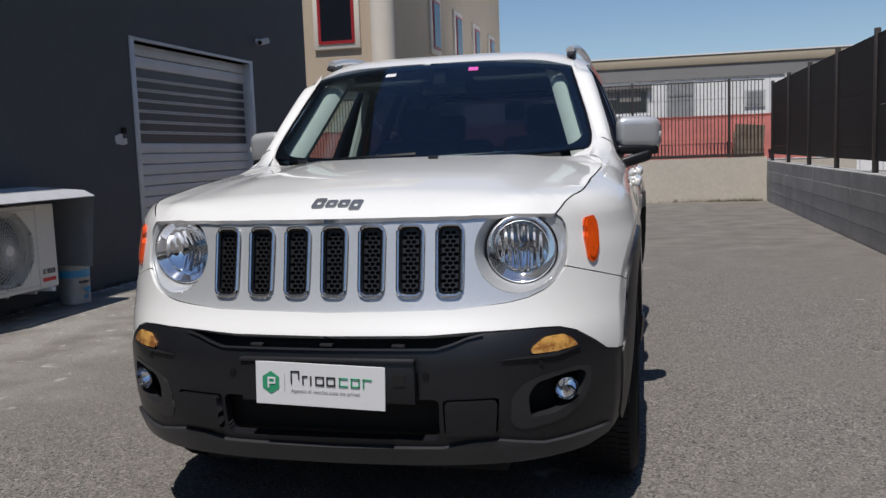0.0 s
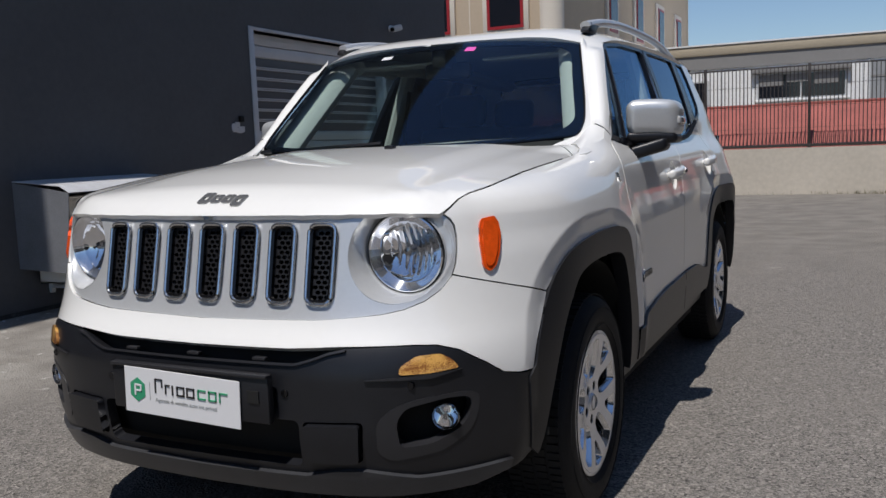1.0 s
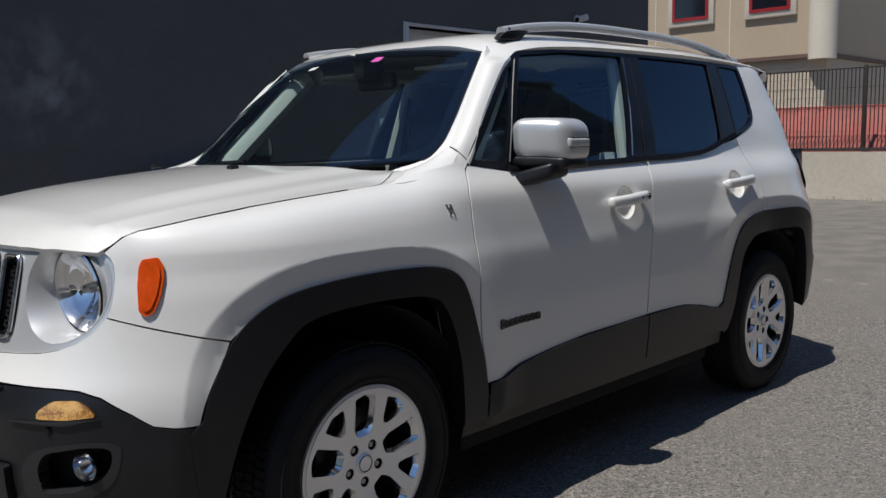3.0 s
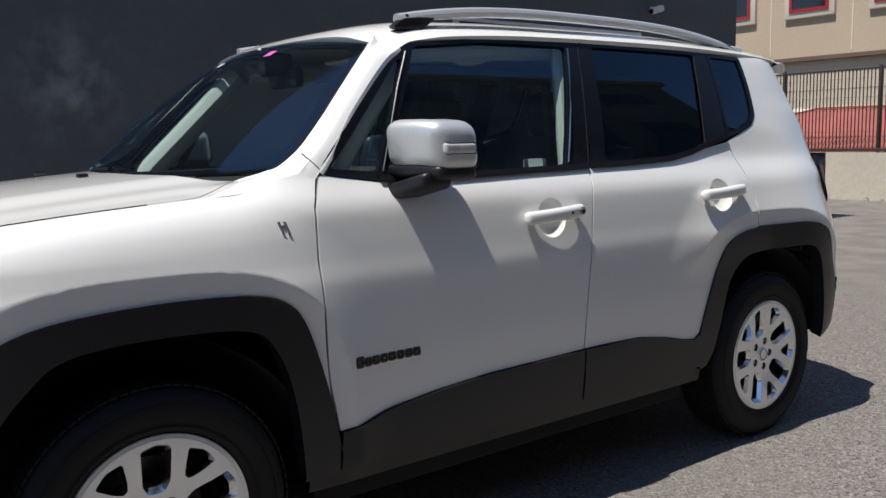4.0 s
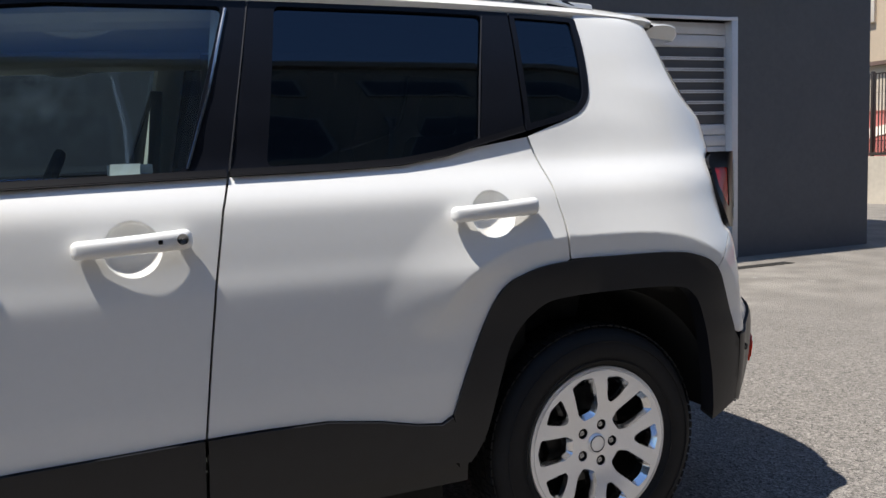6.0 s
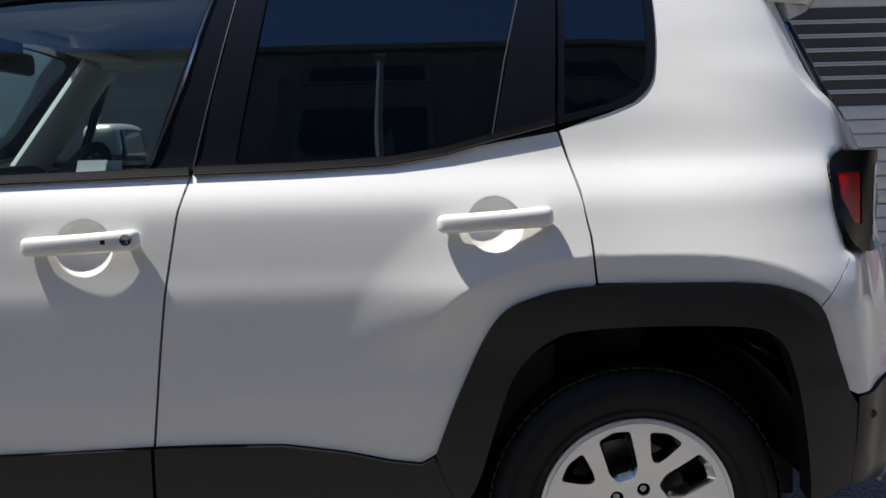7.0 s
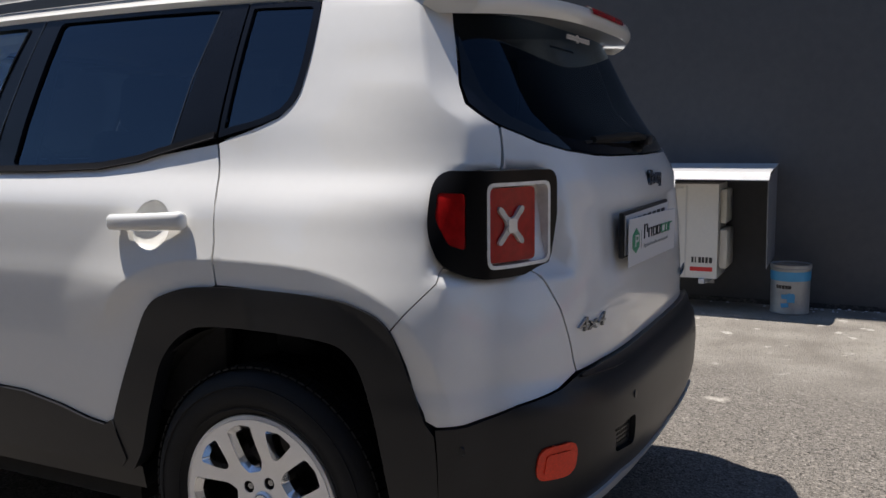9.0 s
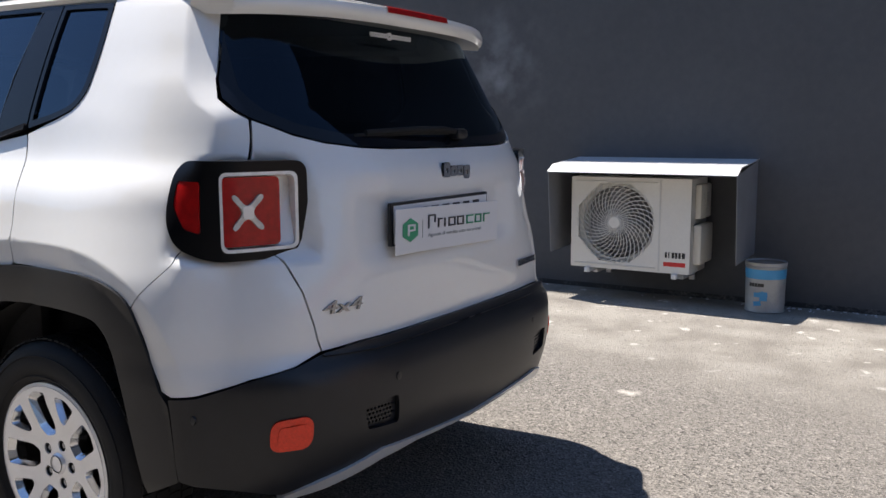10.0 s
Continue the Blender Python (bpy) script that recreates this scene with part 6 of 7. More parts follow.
def mirror_unit(s):
    dr = doors_f[0 if s > 0 else 1]
    flip = Matrix.Diagonal((s, 1, 1, 1))

    def shell(name, lo, hi, material, e=0.055, parent=dr, cut=None):
        bm = bmesh.new()
        add_box(bm, lo, hi, e, 5)
        bmesh.ops.subdivide_edges(bm, edges=[ed for ed in bm.edges if ed.calc_length() > 0.05], cuts=2)
        for v in bm.verts:
            dz = v.co.z - 1.235
            v.co.y += 0.35 * (v.co.x - 0.95) - 0.10 * dz
            v.co.z -= 0.10 * max(0, v.co.x - 0.97)
        bmesh.ops.transform(bm, matrix=flip @ pose(-0.068, 0, 0), verts=bm.verts)
        bmesh.ops.recalc_face_normals(bm, faces=bm.faces)
        return part(name, bm, material, parent)
    shell("mirror_housing", (0.862, 0.752, 1.182), (1.056, 0.905, 1.324), SILVER, 0.040)
    shell("mirror_base", (0.864, 0.756, 1.158), (1.046, 0.892, 1.200), PLASTIC, 0.018)
    shell("mirror_rim", (0.886, 0.880, 1.186), (1.032, 0.909, 1.300), PLASTIC, 0.011)
    shell("mirror_glass", (0.894, 0.906, 1.194), (1.024, 0.913, 1.292), CHROME, 0.002)
    shell("mirror_lamp_frame", (0.990, 0.772, 1.229), (1.0580, 0.882, 1.268), GLOSSB, 0.009)
    shell("mirror_lamp", (0.994, 0.7685, 1.233), (1.0600, 0.877, 1.264), LENSM, 0.008)
    bm = bmesh.new()
    add_box(bm, (0.800, 0.715, 1.088), (0.945, 0.815, 1.138), 0.016, 3)
    for v in bm.verts:
        k = (v.co.x - 0.80) / 0.145
        v.co.z += 0.040 * k
        v.co.y += 0.05 * k
    bmesh.ops.transform(bm, matrix=flip, verts=bm.verts)
    bmesh.ops.recalc_face_normals(bm, faces=bm.faces)
    part("mirror_arm", bm, PLASTIC, dr)


mirror_unit(1)
mirror_unit(-1)

# roof rails
for s in (1, -1):
    pts = []
    for k in range(25):
        t = k / 24
        y = 0.93 + 1.82 * t
        pts.append((s * (0.585 + 0.012 * math.sin(math.pi * t)), y, max(1.626, 1.634 + 0.068 * (1 - abs(2 * t - 0.95) ** 3.0) - 0.012 * t)))
    rail = tube("roof_rail", pts, 0.021, SILVER, car, 10, 0.85)
    for y0, y1, z1 in ((0.905, 1.03, 1.662), (2.62, 2.73, 1.652)):
        bm = bmesh.new()
        add_box(bm, (-0.018, y0, 1.612), (0.018, y1, z1), 0.01, 2)
        for v in bm.verts:
            if v.co.z > 1.64:
                v.co.y += 0.04 if y0 < 1.5 else -0.06
            v.co.x += s * 0.588
        part("rail_foot", bm, PLASTIC, rail)

# ---- rear of the car ----
gate_top = [(0.0, 1.190), (0.3, 1.192), (0.4, 1.197), (0.5, 1.210), (0.57, 1.230), (0.634, 1.268)]
gate = [R(*p) for p in gate_top] + [R(*p) for p in ((0.652, 1.18), (0.664, 1.08), (0.664, 0.95), (0.648, 0.89), (0.634, 0.85), (0.615, 0.76), (0.602, 0.70), (0.49, 0.706), (0.25, 0.705), (0.0, 0.704))]


def mirrored_r(pts):
    """As mirrored(), for outlines on the rear, whose middle lies at the end of u."""
    return pts + [(2 * UEND - a, b) for a, b in reversed(pts) if abs(a - UEND) > 1e-6]


def rear(u, v):
    u = np.asarray(u, float)
    over = u > UEND
    x, y, z = body(np.where(over, 2 * UEND - u, u), v, False)
    x = np.where(over, -x, x)
    # number plate recess
    r = (1 - smooth01(np.abs(x - 0.06), 0.30, 0.44)) * smooth01(v, 0.88, 0.95) * (1 - smooth01(v, 1.066, 1.080))
    return x, y - 0.022 * r, z


tail = patch("tailgate", mirrored_r(gate), rear, PAINT, car, (), 0.022, 0.02)[0]
glass_edge = [R(*p) for p in ((0.0, 1.197), (0.3, 1.199), (0.4, 1.204), (0.5, 1.217), (0.57, 1.238), (0.632, 1.275))] + [S(3.100, 1.294), S(3.060, 1.327), S(3.036, 1.37), S(3.020, 1.43), S(3.0, 1.50), S(2.975, 1.585)] + [R(0.40, 1.60), R(0.0, 1.605)]
patch("rear_glass_surround", mirrored_r(glass_edge), rear, GLASSB, tail, [mirrored_r([R(0.0, 1.225), R(0.3, 1.228), R(0.44, 1.238), R(0.55, 1.262), R(0.605, 1.295), R(0.632, 1.35), R(0.625, 1.45), R(0.600, 1.545), R(0.4, 1.565), R(0.0, 1.57)])], 0.04, 0.01, -0.003)
patch("rear_glass", mirrored_r([R(0.0, 1.215), R(0.3, 1.218), R(0.45, 1.23), R(0.56, 1.252), R(0.615, 1.288), R(0.642, 1.35), R(0.634, 1.45), R(0.608, 1.555), R(0.4, 1.575), R(0.0, 1.58)]), rear, GLASSK, tail, (), 0.06, 0.0, -0.007)
tube("rear_wiper", [(0.36, 3.262, 1.236), (0.15, 3.290, 1.246), (0.02, 3.292, 1.246), (-0.07, 3.296, 1.236)], 0.009, VOID, tail, 8)
tube("wiper_blade", [(0.40, 3.250, 1.228), (0.15, 3.283, 1.236), (-0.02, 3.286, 1.236)], 0.007, VOID, tail, 6)
box("wiper_boss", (-0.10, 3.270, 1.215), (-0.04, 3.312, 1.248), PLASTIC, tail, 0.012)


def spoiler_at(x, t):
    """t from the roof's edge (0) over the lip (1) down its face (1.2) and forwards underneath (2)."""
    ax = abs(x) / 0.66
    tip, top = 3.192 - 0.135 * ax ** 3, (0.060 - 0.048 * min(t, 1)) * ax ** 4
    x = x * (1 - 0.055 * min(t, 1))
    if t <= 1:
        return x, 2.94 + (tip - 2.94) * t, 1.634 - 0.030 * t - 0.016 * t ** 3 - top
    if t <= 1.2:
        k = (t - 1) / 0.2
        return x, tip + 0.008 * math.sin(math.pi * k) - 0.012 * k * k, 1.588 - 0.044 * k - top
    k = (t - 1.2) / 0.8
    return x, tip - 0.012 - 0.15 * k, 1.544 + 0.012 * k - top


bm = bmesh.new()
ts = [j / 10 for j in range(11)] + [1.04, 1.08, 1.12, 1.16, 1.2, 1.26, 1.4, 1.7, 2.0]
xs = [-0.660] + [-0.655 + 1.310 * i / 48 for i in range(49)] + [0.660]
rows = [[bm.verts.new(Vector(spoiler_at(x, t)) if abs(x) < 0.658 else Vector(spoiler_at(x, t)) * 0.92 + Vector(spoiler_at(x, 1.5)) * 0.08) for t in ts] for x in xs]
for a, b in zip(rows, rows[1:]):
    for j in range(len(ts) - 1):
        bm.faces.new((a[j], a[j + 1], b[j + 1], b[j]))
for r in (rows[0], rows[-1]):
    bm.faces.new(r)
bmesh.ops.recalc_face_normals(bm, faces=bm.faces)
part("spoiler", bm, PAINT, tail)
bm = bmesh.new()
rows = [[bm.verts.new(Vector(spoiler_at(x, t)) + Vector((0, 0.004, 0.004))) for t in (0.93, 0.97, 1.0, 1.03, 1.08)] for x in [-0.17 + 0.34 * i / 12 for i in range(13)]]
for a, b in zip(rows, rows[1:]):
    for j in range(4):
        bm.faces.new((a[j], a[j + 1], b[j + 1], b[j]))
bmesh.ops.recalc_face_normals(bm, faces=bm.faces)
part("brake_light", bm, REDLENS, tail)
badge([(0.9, 0.9, 0)] * 5 + [(1.3, 1.5, -0.3)] + [(0.9, 0.9, 0)] * 6, (-0.14, 1.515), 0.015, lambda u, v: (-u, u * 0 + 3.118, v), SIGNW, tail, 0.002, gap=0.25)

# number plate (plain bars) under the dealer's card, rear
box("number_plate", (-0.160, 3.330, 0.935), (0.362, 3.344, 1.052), BLUEBLACK, tail, 0.004)
box("plate_face", (-0.150, 3.343, 0.942), (0.352, 3.346, 1.044), SIGNW, tail)
for k in range(7):
    box("plate_bar", (-0.10 + 0.058 * k, 3.346, 0.958), (-0.10 + 0.058 * k + 0.036, 3.3475, 1.032), INK, tail)
dealer_sign(pose(0.083, 3.356, 0.966, 0, 1.5, 180) @ Matrix.Diagonal((1.42, 1, 0.96, 1)), "white dealer card with green hexagon over the rear plate")
badge(WORD4, (-0.076, 0.0), 0.045, lambda u, v: (-u + 0.032, u * 0 + 3.342, v + 1.108), GLOSSB, tail, 0.003, slant=0.0)
badge(WORD4, (-0.073, 0.002), 0.0415, lambda u, v: (-u + 0.032, u * 0 + 3.346, v + 1.108), DCHROME, tail, 0.003, slant=0.0)
lt = letters("4x4", 0.046, SILVERD, tail, Matrix.Identity(4), 0.003)
for v in lt.data.vertices:
    q = np.array(rear(*R(0.600 - 1.75 * v.co.x - 0.35 * v.co.y, 0.790 + v.co.y))).ravel()
    v.co = (q[0], q[1] + 0.004 + v.co.z, q[2])
lt.matrix_local = Matrix.Identity(4)
badge([(0.8, 1, 0)] * 7, (0.0, 0.0), 0.021, lambda u, v: (-u - 0.375, u * 0 + 3.345 - 0.12 * u, v + 0.785), DCHROME, tail, 0.003, gap=0.3)

# tail lamps: a side piece that follows the body and a square face turned a little outwards


LAMP_X = soft([0.0, 0.10, 0.136, 0.36, 0.42], [0.808, 0.800, 0.785, 0.577, 0.520], 0.008)
LAMP_SIDE = pchip([0.92, 1.0, 1.06, 1.12, 1.18], [0.880, 0.862, 0.842, 0.820, 0.789])
LAMP_Y = soft([0.0, 0.10, 0.136, 0.36, 0.42], [3.018, 3.117, 3.148, 3.238, 3.262], 0.008)


def tail_lamp(s):
    lamp = new("tail_lamp")
    lamp.parent = car
    tagged(lamp, "square red tail lamp with a pale cross in a black housing")

    def skin(d=0.0):
        """The lamp's outside: along its side, round the corner and over its face, d metres proud of it."""
        def at(p, q):
            k = smooth01(p, 0.0, 0.125)
            return s * (LAMP_SIDE(q) * (1 - k) + LAMP_X(p) * k + 0.395 * d), LAMP_Y(p) + 0.919 * d, q + 0 * p
        return at

    def rect(p0, p1, q0, q1, r):
        return rounded([(p0, q0), (p1, q0), (p1, q1), (p0, q1)], r)
    house = rounded([(0.010, 1.174), (0.362, 1.171), (0.366, 0.936), (0.110, 0.934), (0.050, 0.965), (0.013, 1.045)], [0.050, 0.034, 0.036, 0.050, 0.040, 0.060], 8)
    hole = rect(0.139, 0.336, 0.956, 1.145, 0.022)
    side_hole = rounded([(0.028, 1.126), (0.030, 1.070), (0.062, 1.012), (0.094, 1.000), (0.092, 1.124)], 0.009)
    patch("housing", house, skin(), LAMPB, lamp, [hole, side_hole], 0.010, 0.11, out=s)
    patch("side_lens", side_hole, skin(-0.003), REDLENS, lamp, (), 0.02, 0.0, out=s)
    patch("lamp_frame", rect(0.138, 0.337, 0.955, 1.146, 0.022), skin(0.003), CLEARL, lamp, [rect(0.146, 0.329, 0.963, 1.138, 0.018)], 0.02, 0.05, out=s)
    patch("lamp_floor", rect(0.140, 0.335, 0.957, 1.144, 0.02), skin(-0.030), CLEARL, lamp, (), 0.05, 0.0, out=s)
    patch("red_lens", rect(0.147, 0.294, 0.968, 1.134, 0.014), skin(-0.006), REDLENS, lamp, (), 0.02, 0.022, out=s)
    cross = []
    for k in range(4):
        a = math.radians(90 * k)
        for p, q in ((0.017, 0.0), (0.024, 0.014), (0.045, 0.033), (0.050, 0.043), (0.043, 0.050), (0.033, 0.045), (0.014, 0.024)):
            cross.append((p * math.cos(a) - q * math.sin(a), p * math.sin(a) + q * math.cos(a)))
    cx = patch("cross", rounded([(0.212 + p * 0.80, 1.050 + q * 0.88) for p, q in cross], 0.0055), skin(0.002), CROSSM, lamp, (), 0.012, 0.012, out=s)[0]
    patch("cross_centre", rect(0.199, 0.226, 1.035, 1.065, 0.006), skin(0.005), SILVER, cx, (), 0.02, 0.003, out=s)


tail_lamp(1)
tail_lamp(-1)

# rear bumper
rb = [R(*p) for p in ((0.0, 0.698), (0.25, 0.699), (0.49, 0.700), (0.60, 0.694), (0.68, 0.670))] + [S(3.216, 0.650), S(3.124, 0.617), S(3.073, 0.616), S(3.0705, 0.45), S(3.0705, 0.408), S(3.10, 0.396), S(3.16, 0.376)] + [R(0.68, 0.345), R(0.62, 0.378), R(0.45, 0.415), R(0.3, 0.408), R(0.0, 0.392)]
grid_h = rounded([R(0.528, 0.550), R(0.512, 0.484), R(0.402, 0.476), R(0.405, 0.552)], 0.012)
rbump = patch("rear_bumper", mirrored_r(rb), rear, PLASTIC, car, [grid_h, [(2 * UEND - a, b) for a, b in grid_h]], 0.028, 0.04, 0.008)[0]
patch("bumper_step", mirrored_r([R(0.0, 0.672), R(0.45, 0.673), R(0.61, 0.684), R(0.61, 0.690), R(0.5, 0.702), R(0, 0.704)]), rear, PLASTIC, rbump, (), 0.04, 0.04, 0.018)
for s in (1, -1):
    mp = (lambda u, v: rear(u, v)) if s > 0 else (lambda u, v: tuple(np.array(rear(u, v)) * np.array([[-1], [1], [1]])))
    patch("vent_grid", grid_h, mp, PLASTIC, rbump, [[R(0.405 + 0.0125 * i + 0.0065 * (j % 2) + 0.005 * a, 0.482 + 0.012 * j + 0.004 * b) for a, b in ((-1, 0), (-0.4, -1), (0.4, -1), (1, 0), (0.4, 1), (-0.4, 1))] for i in range(1, 9) for j in range(1, 5)], 0.03, 0.01, -0.006, out=s)
    patch("vent_back", grid_h, mp, VOID, rbump, (), 0.05, 0.0, -0.03, out=s)
    patch("reflector", rounded([R(0.742, 0.552), R(0.740, 0.474), R(0.662, 0.476), R(0.662, 0.558)], 0.032), mp, REFLEX, rbump, (), 0.02, 0.02, 0.014, out=s)
    patch("reflector_rim", rounded([R(0.728, 0.536), R(0.728, 0.488), R(0.676, 0.490), R(0.676, 0.540)], 0.012), mp, REFLEX, rbump, (), 0.02, 0.006, 0.017, out=s)
    q = np.array(rear(*S(3.12, 0.565))).ravel()
    lathe("parking_sensor", [(0.0, 0.012), (0.005, 0.011), (0.006, 0.001)], PLASTIC, rbump, "X", (s * q[0] + (0.006 if s > 0 else -0.012), q[1], q[2]), 14)
    q = np.array(rear(*R(s * 0.40, 0.60) if s > 0 else R(0.40, 0.60))).ravel()
    lathe("parking_sensor", [(0.0, 0.012), (0.0095, 0.011), (0.0105, 0.001)], PLASTIC, rbump, "Y", (s * q[0], q[1], q[2]), 14)
patch("skid_strip", mirrored_r([R(0.0, 0.384), R(0.3, 0.398), R(0.44, 0.388), R(0.60, 0.350), R(0.69, 0.336), R(0.70, 0.345), R(0.62, 0.378), R(0.45, 0.418), R(0.3, 0.410), R(0.0, 0.394)]), rear, SILVER, rbump, (), 0.03, 0.05, 0.016)

# ---- wheels ----


def rim_map(y, z):
    return TR - 0.030 + 0.020 * smooth01(np.hypot(y, z), 0.06, 0.20), y, z


def wheel_mesh():
    """One wheel about its hub at x = 0 .. built once."""
    wh = new("wheel")
    wh.parent = car
    holes = []
    for k in range(5):
        a = math.radians(72 * k + 90)
        c, s = math.cos(a), math.sin(a)
        rect = rounded([(0.086, -0.018), (0.110, -0.031), (0.192, -0.034), (0.201, 0.0), (0.192, 0.034), (0.110, 0.031), (0.086, 0.018)], 0.008)
        holes.append([(p * c - q * s, p * s + q * c) for p, q in rect])
        a += math.radians(36)
        c, s = math.cos(a), math.sin(a)
        wed = rounded([(0.132, -0.006), (0.150, -0.018), (0.192, -0.037), (0.202, 0.0), (0.192, 0.037), (0.150, 0.018), (0.132, 0.006)], 0.009)
        holes.append([(p * c - q * s, p * s + q * c) for p, q in wed])
    for k in range(5):
        a = math.radians(72 * k + 90 + 36)
        holes.append([(0.056 * math.cos(a) + 0.016 * math.cos(t), 0.056 * math.sin(a) + 0.016 * math.sin(t)) for t in [2 * math.pi * j / 12 for j in range(12)]])
    # wide mouths at the face, chamfered down to narrower openings behind
    def grown(h, q):
        c = np.mean(np.array(h), 0)
        return [tuple(c + (np.array(p) - c) * q) for p in h]
    mouths = [grown(h, 1.12) for h in holes[:10]]
    rim = patch("rim", circ(0, 0, 0.219, 72), rim_map, ALLOY, wh, mouths + holes[10:], 0.012, 0.004)[0]
    for h in holes[:10]:
        bm = bmesh.new()
        rows = []
        for q, d in ((1.12, 0.0), (0.88, 0.018), (0.86, 0.045)):
            rows.append([bm.verts.new((float(rim_map(*p)[0]) - d, *p)) for p in grown(h, q)])
        for a, b in zip(rows, rows[1:]):
            for i in range(len(h)):
                bm.faces.new((a[i], a[(i + 1) % len(h)], b[(i + 1) % len(h)], b[i]))
        bmesh.ops.recalc_face_normals(bm, faces=bm.faces)
        part("opening_wall", bm, ALLOYC, rim, smooth=False)
    lathe("rim_lip", [(TR - 0.045, 0.205), (TR - 0.016, 0.214), (TR - 0.010, 0.222), (TR - 0.012, 0.230), (TR - 0.024, 0.232)], ALLOY, rim, "X", n=72)
    lathe("rim_barrel", [(TR - 0.20, 0.205), (TR - 0.035, 0.206)], IRON, rim, "X", n=48)
    lathe("centre_cap", [(TR - 0.022, 0.001), (TR - 0.023, 0.026), (TR - 0.028, 0.030), (TR - 0.034, 0.030)], ALLOY, rim, "X", n=28)
    lathe("cap_ring", [(TR - 0.0215, 0.0215), (TR - 0.0205, 0.0235), (TR - 0.0225, 0.0255)], DCHROME, rim, "X", n=28)
    for k in range(5):
        a = math.radians(72 * k + 90 + 36)
        lathe("bolt_recess", [(TR - 0.031, 0.0163), (TR - 0.058, 0.0158), (TR - 0.058, 0.001)], VOID, rim, "X", (0, 0.056 * math.cos(a), 0.056 * math.sin(a)), 12)
        lathe("wheel_bolt", [(TR - 0.036, 0.001), (TR - 0.036, 0.0085), (TR - 0.06, 0.0095)], DCHROME, rim, "X", (0, 0.056 * math.cos(a), 0.056 * math.sin(a)), 6)
    lathe("brake_disc", [(TR - 0.125, 0.06), (TR - 0.125, 0.145), (TR - 0.14, 0.145)], BRAKE, wh, "X", n=40)
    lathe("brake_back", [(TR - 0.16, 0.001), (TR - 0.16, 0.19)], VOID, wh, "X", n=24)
    box("caliper", (TR - 0.135, -0.13, -0.06), (TR - 0.085, -0.075, 0.06), IRON, wh, 0.015)
    prof = [(TR - 0.022, 0.229), (TR - 0.010, 0.240), (TR - 0.002, 0.262), (TR + 0.001, 0.285), (TR - 0.004, 0.312), (TR - 0.014, 0.328), (TR - 0.030, 0.339), (TR - 0.050, 0.3435), (TR - 0.11, 0.345), (TR - 0.17, 0.3435), (TR - 0.19, 0.339), (TR - 0.206, 0.328), (TR - 0.218, 0.30), (TR - 0.215, 0.26), (TR - 0.20, 0.232)]
    tyre = lathe("tyre", prof, RUBBER, wh, "X", n=96)
    # tread blocks and sidewall rings
    bm = bmesh.new()
    for k in range(84):
        for j in range(4):
            a = 2 * math.pi * (k + 0.25 * (j % 2)) / 84
            add_box(bm, (TR - 0.192 + j * 0.043, -0.0098, 0.3435), (TR - 0.157 + j * 0.043, 0.0098, 0.3485), 0, m=Matrix.Rotation(a, 4, "X"))
    part("tread", bm, RUBBER, tyre, smooth=False)
    for r in (0.250, 0.305):
        tube("sidewall_ring", [(TR - 0.0015, r * math.cos(t), r * math.sin(t)) for t in [2 * math.pi * k / 64 for k in range(64)]], 0.0022, RUBBER, tyre, 5, cyclic=True)
    return wh


w0 = wheel_mesh()
w0.matrix_local = pose(0, 0, HUBZ, 1, 0, 0)
for m in (pose(0, WB, HUBZ, 16, 0, 0), pose(0, 0, HUBZ, 25, 0, 180), pose(0, WB, HUBZ, 60, 0, 180)):
    copy_thing(w0, m)

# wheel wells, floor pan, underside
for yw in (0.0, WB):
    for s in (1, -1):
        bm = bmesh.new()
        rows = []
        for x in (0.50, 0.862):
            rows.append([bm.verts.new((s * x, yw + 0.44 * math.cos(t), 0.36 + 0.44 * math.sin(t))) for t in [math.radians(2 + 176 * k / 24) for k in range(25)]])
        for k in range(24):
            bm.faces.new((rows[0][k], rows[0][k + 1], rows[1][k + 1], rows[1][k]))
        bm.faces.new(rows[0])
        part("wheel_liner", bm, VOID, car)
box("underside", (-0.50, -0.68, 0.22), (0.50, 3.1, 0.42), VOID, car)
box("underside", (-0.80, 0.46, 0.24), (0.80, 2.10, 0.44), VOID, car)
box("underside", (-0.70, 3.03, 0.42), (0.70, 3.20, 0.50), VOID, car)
box("exhaust_silencer", (-0.45, 2.95, 0.24), (0.25, 3.15, 0.36), IRON, car, 0.05)
box("inner_wall", (-0.78, 0.44, 0.44), (0.78, 0.50, 1.10), VOID, car)

# ---- cabin ----


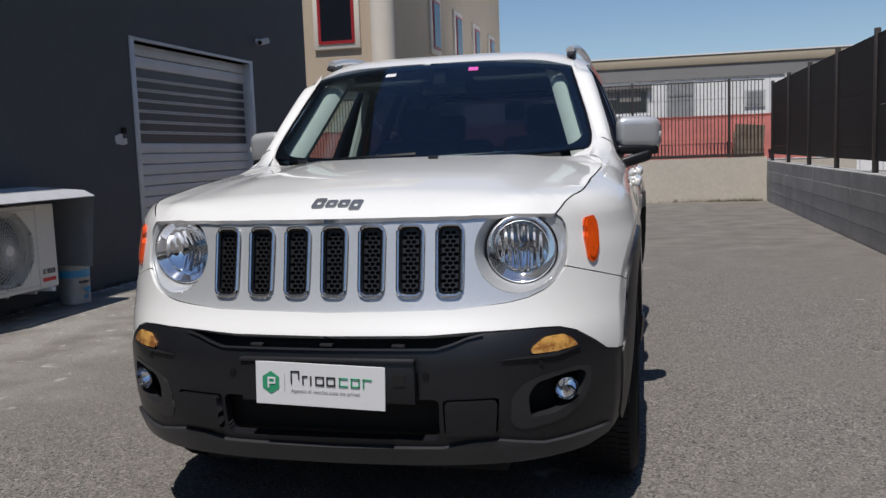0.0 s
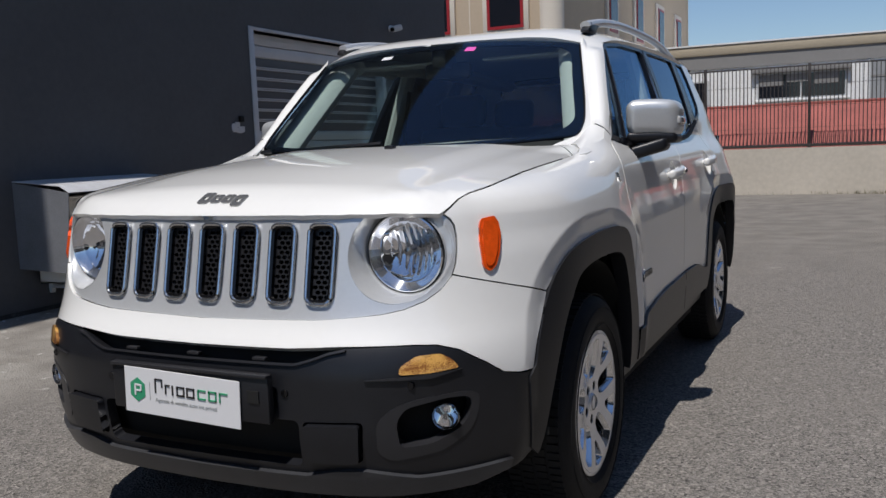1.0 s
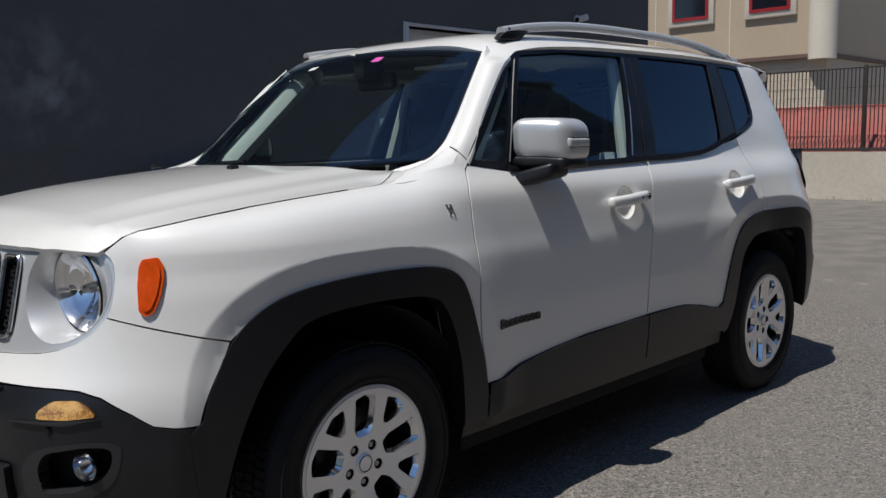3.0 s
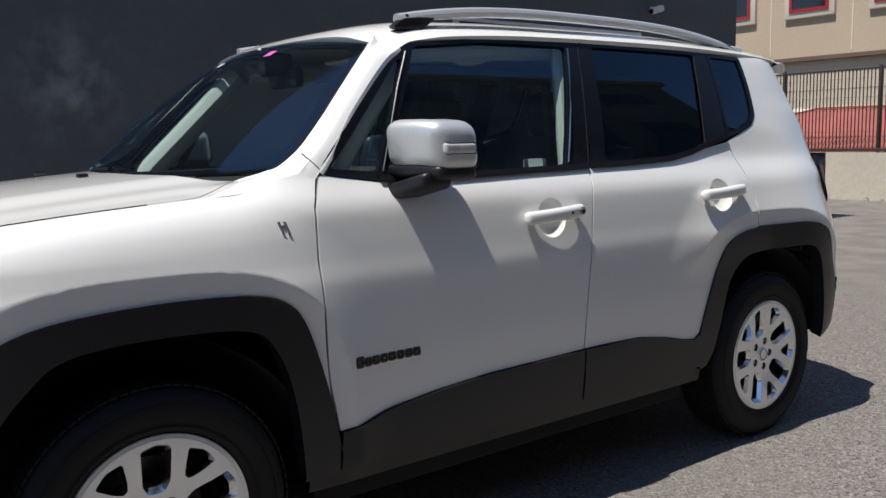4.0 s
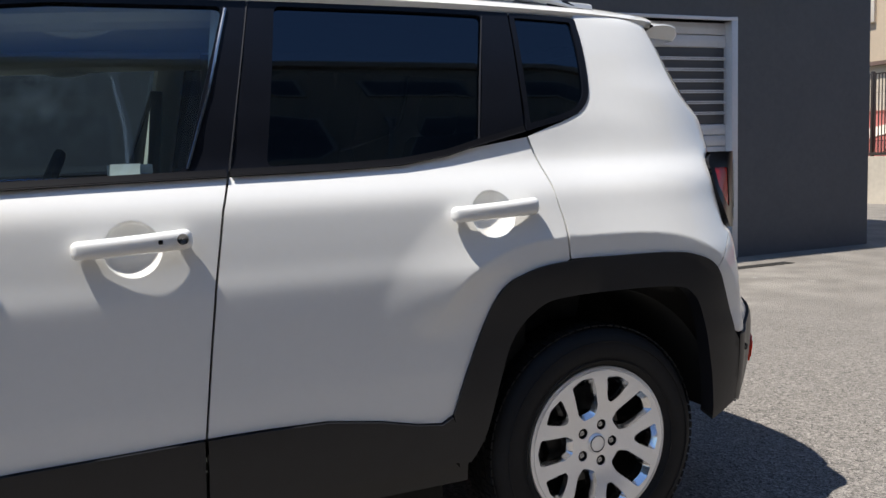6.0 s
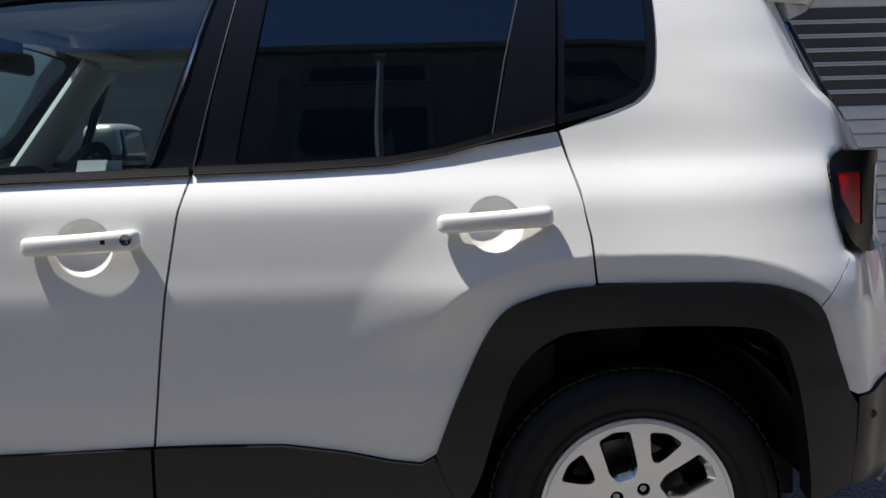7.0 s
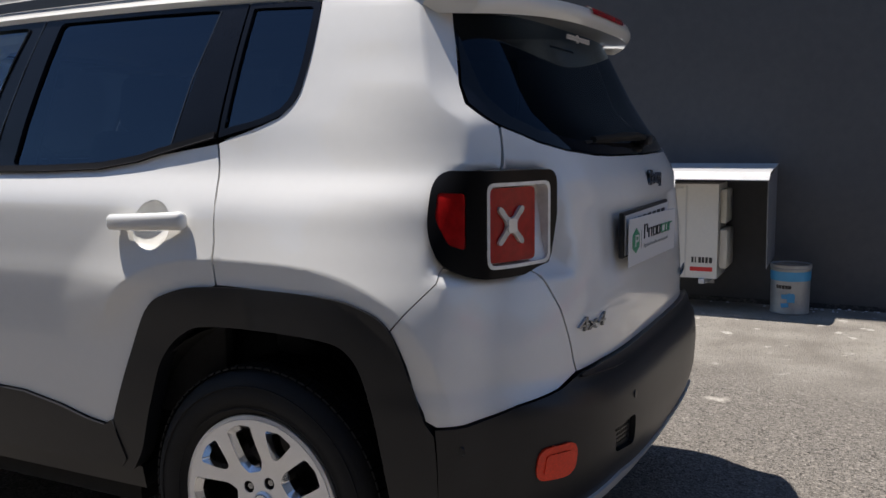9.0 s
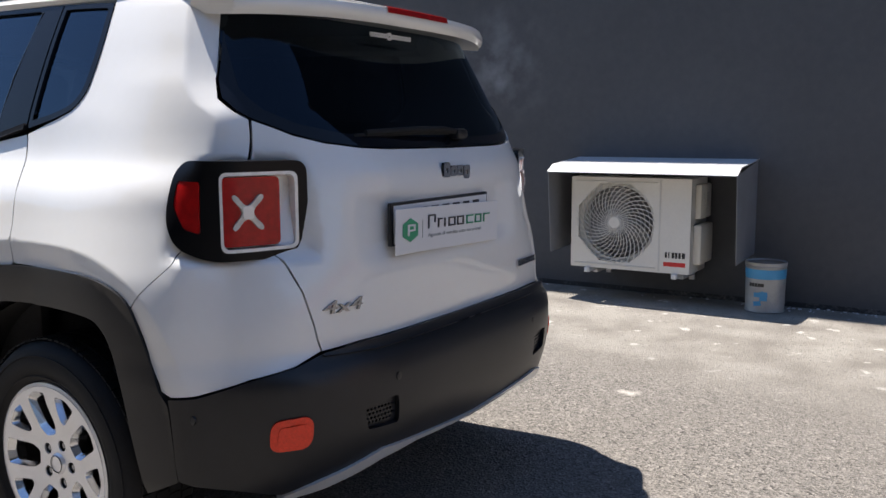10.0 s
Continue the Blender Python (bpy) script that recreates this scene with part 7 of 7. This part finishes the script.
def cabin():
    box("dashboard", (-0.70, 0.48, 0.80), (0.70, 0.98, 1.13), SEATM, car, 0.09, seg=4)
    box("instrument_hood", (0.20, 0.80, 1.08), (0.56, 1.02, 1.18), SEATM, car, 0.05, seg=4)
    box("centre_screen", (-0.14, 0.92, 0.98), (0.14, 0.99, 1.12), GLOSSB, car, 0.02)
    sw_ = new("steering_wheel")
    sw_.parent, sw_.matrix_local = car, pose(0.38, 1.13, 1.06, 65, 0, 0)
    tube("wheel_ring", [(0.185 * math.cos(t), 0.185 * math.sin(t), 0) for t in [2 * math.pi * k / 36 for k in range(36)]], 0.016, SEATM, sw_, 8, cyclic=True)
    box("wheel_hub", (-0.07, -0.06, -0.03), (0.07, 0.06, 0.02), SEATM, sw_, 0.02)
    for a in (180, 0, 270):
        box("wheel_spoke", (0.05, -0.016, -0.012), (0.18, 0.016, 0.006), DCHROME, sw_, 0.006, m=pose(0, 0, 0, 0, 0, a))
    for x, y in ((0.38, 1.48), (-0.38, 1.48), (0.40, 2.32), (-0.40, 2.32)):
        st = new("seat")
        st.parent, st.matrix_local = car, pose(x, y, 0.42)
        w = 0.26 if y < 2 else 0.31
        box("cushion", (-w, -0.30, 0.12), (w, 0.22, 0.32), SEATM, st, 0.06, seg=4)
        box("backrest", (-w, -0.06, 0.0), (w, 0.08, 0.62), SEATM, st, 0.05, m=pose(0, 0.22, 0.25, -14, 0, 0), seg=4)
        box("headrest", (-0.13, -0.05, 0.64), (0.13, 0.05, 0.82), SEATM, st, 0.045, m=pose(0, 0.22, 0.22, -10, 0, 0), seg=4)
    patch("headlining", mirrored([(0, 0.93), (0.54, 0.93), (0.60, 1.2), (0.61, 2.6), (0.56, 2.92), (0, 2.95)]), lambda x, y: tuple(np.array(roof_map(x, y)) - np.array([[0], [0], [0.045]])), TRIM, car, (), 0.08, 0.0)
    for s in (1, -1):
        tube("a_pillar_trim", [(s * (0.70 - 0.135 * t), 0.54 + 0.37 * t, 1.14 + 0.40 * t) for t in [j / 6 for j in range(7)]], 0.085, TRIM, car, 12, 0.6)
        tube("roof_side_trim", [(s * (0.520 + 0.02 * math.sin(math.pi * t)), 0.93 + 1.95 * t, 1.550 + 0.035 * math.sin(math.pi * t)) for t in [j / 10 for j in range(11)]], 0.055, TRIM, car, 10, 0.7)
        tube("grab_handle", [(s * (0.545 - 0.03 * math.sin(math.pi * t)), 1.14 + 0.24 * t, 1.560 - 0.035 * math.sin(math.pi * t)) for t in [j / 8 for j in range(9)]], 0.012, TRIM, car, 8)
        tube("b_pillar_trim", [(s * (0.74 - 0.13 * t), 1.56 + 0.08 * t, 1.05 + 0.52 * t) for t in [j / 4 for j in range(5)]], 0.055, TRIM, car, 10, 0.6)
        tube("seat_belt", [(s * (0.70 - 0.12 * t), 1.52 + 0.06 * t, 0.75 + 0.72 * t) for t in [j / 4 for j in range(5)]], 0.022, SEATM, car, 6, 0.3)
        box("door_trim", (min(s * 0.72, s * 0.77), 0.60, 0.5), (max(s * 0.72, s * 0.77), 2.40, 1.14), SEATM, car, 0.02)
    box("sun_visor", (0.12, 0.93, 1.535), (0.50, 1.06, 1.55), TRIM, car, 0.008)
    box("sun_visor", (-0.50, 0.93, 1.535), (-0.12, 1.06, 1.55), TRIM, car, 0.008)
    box("rear_view_mirror", (-0.11, 0.82, 1.46), (0.11, 0.86, 1.53), SEATM, car, 0.018)
    box("mirror_stalk", (-0.035, 0.74, 1.50), (0.035, 0.86, 1.585), SEATM, car, 0.018)
    box("luggage_shelf", (-0.62, 2.55, 1.02), (0.62, 3.08, 1.05), SEATM, car, 0.01)
    box("window_label", (0.765, 1.30, 1.165), (0.768, 1.40, 1.195), SIGNW, car)


cabin()
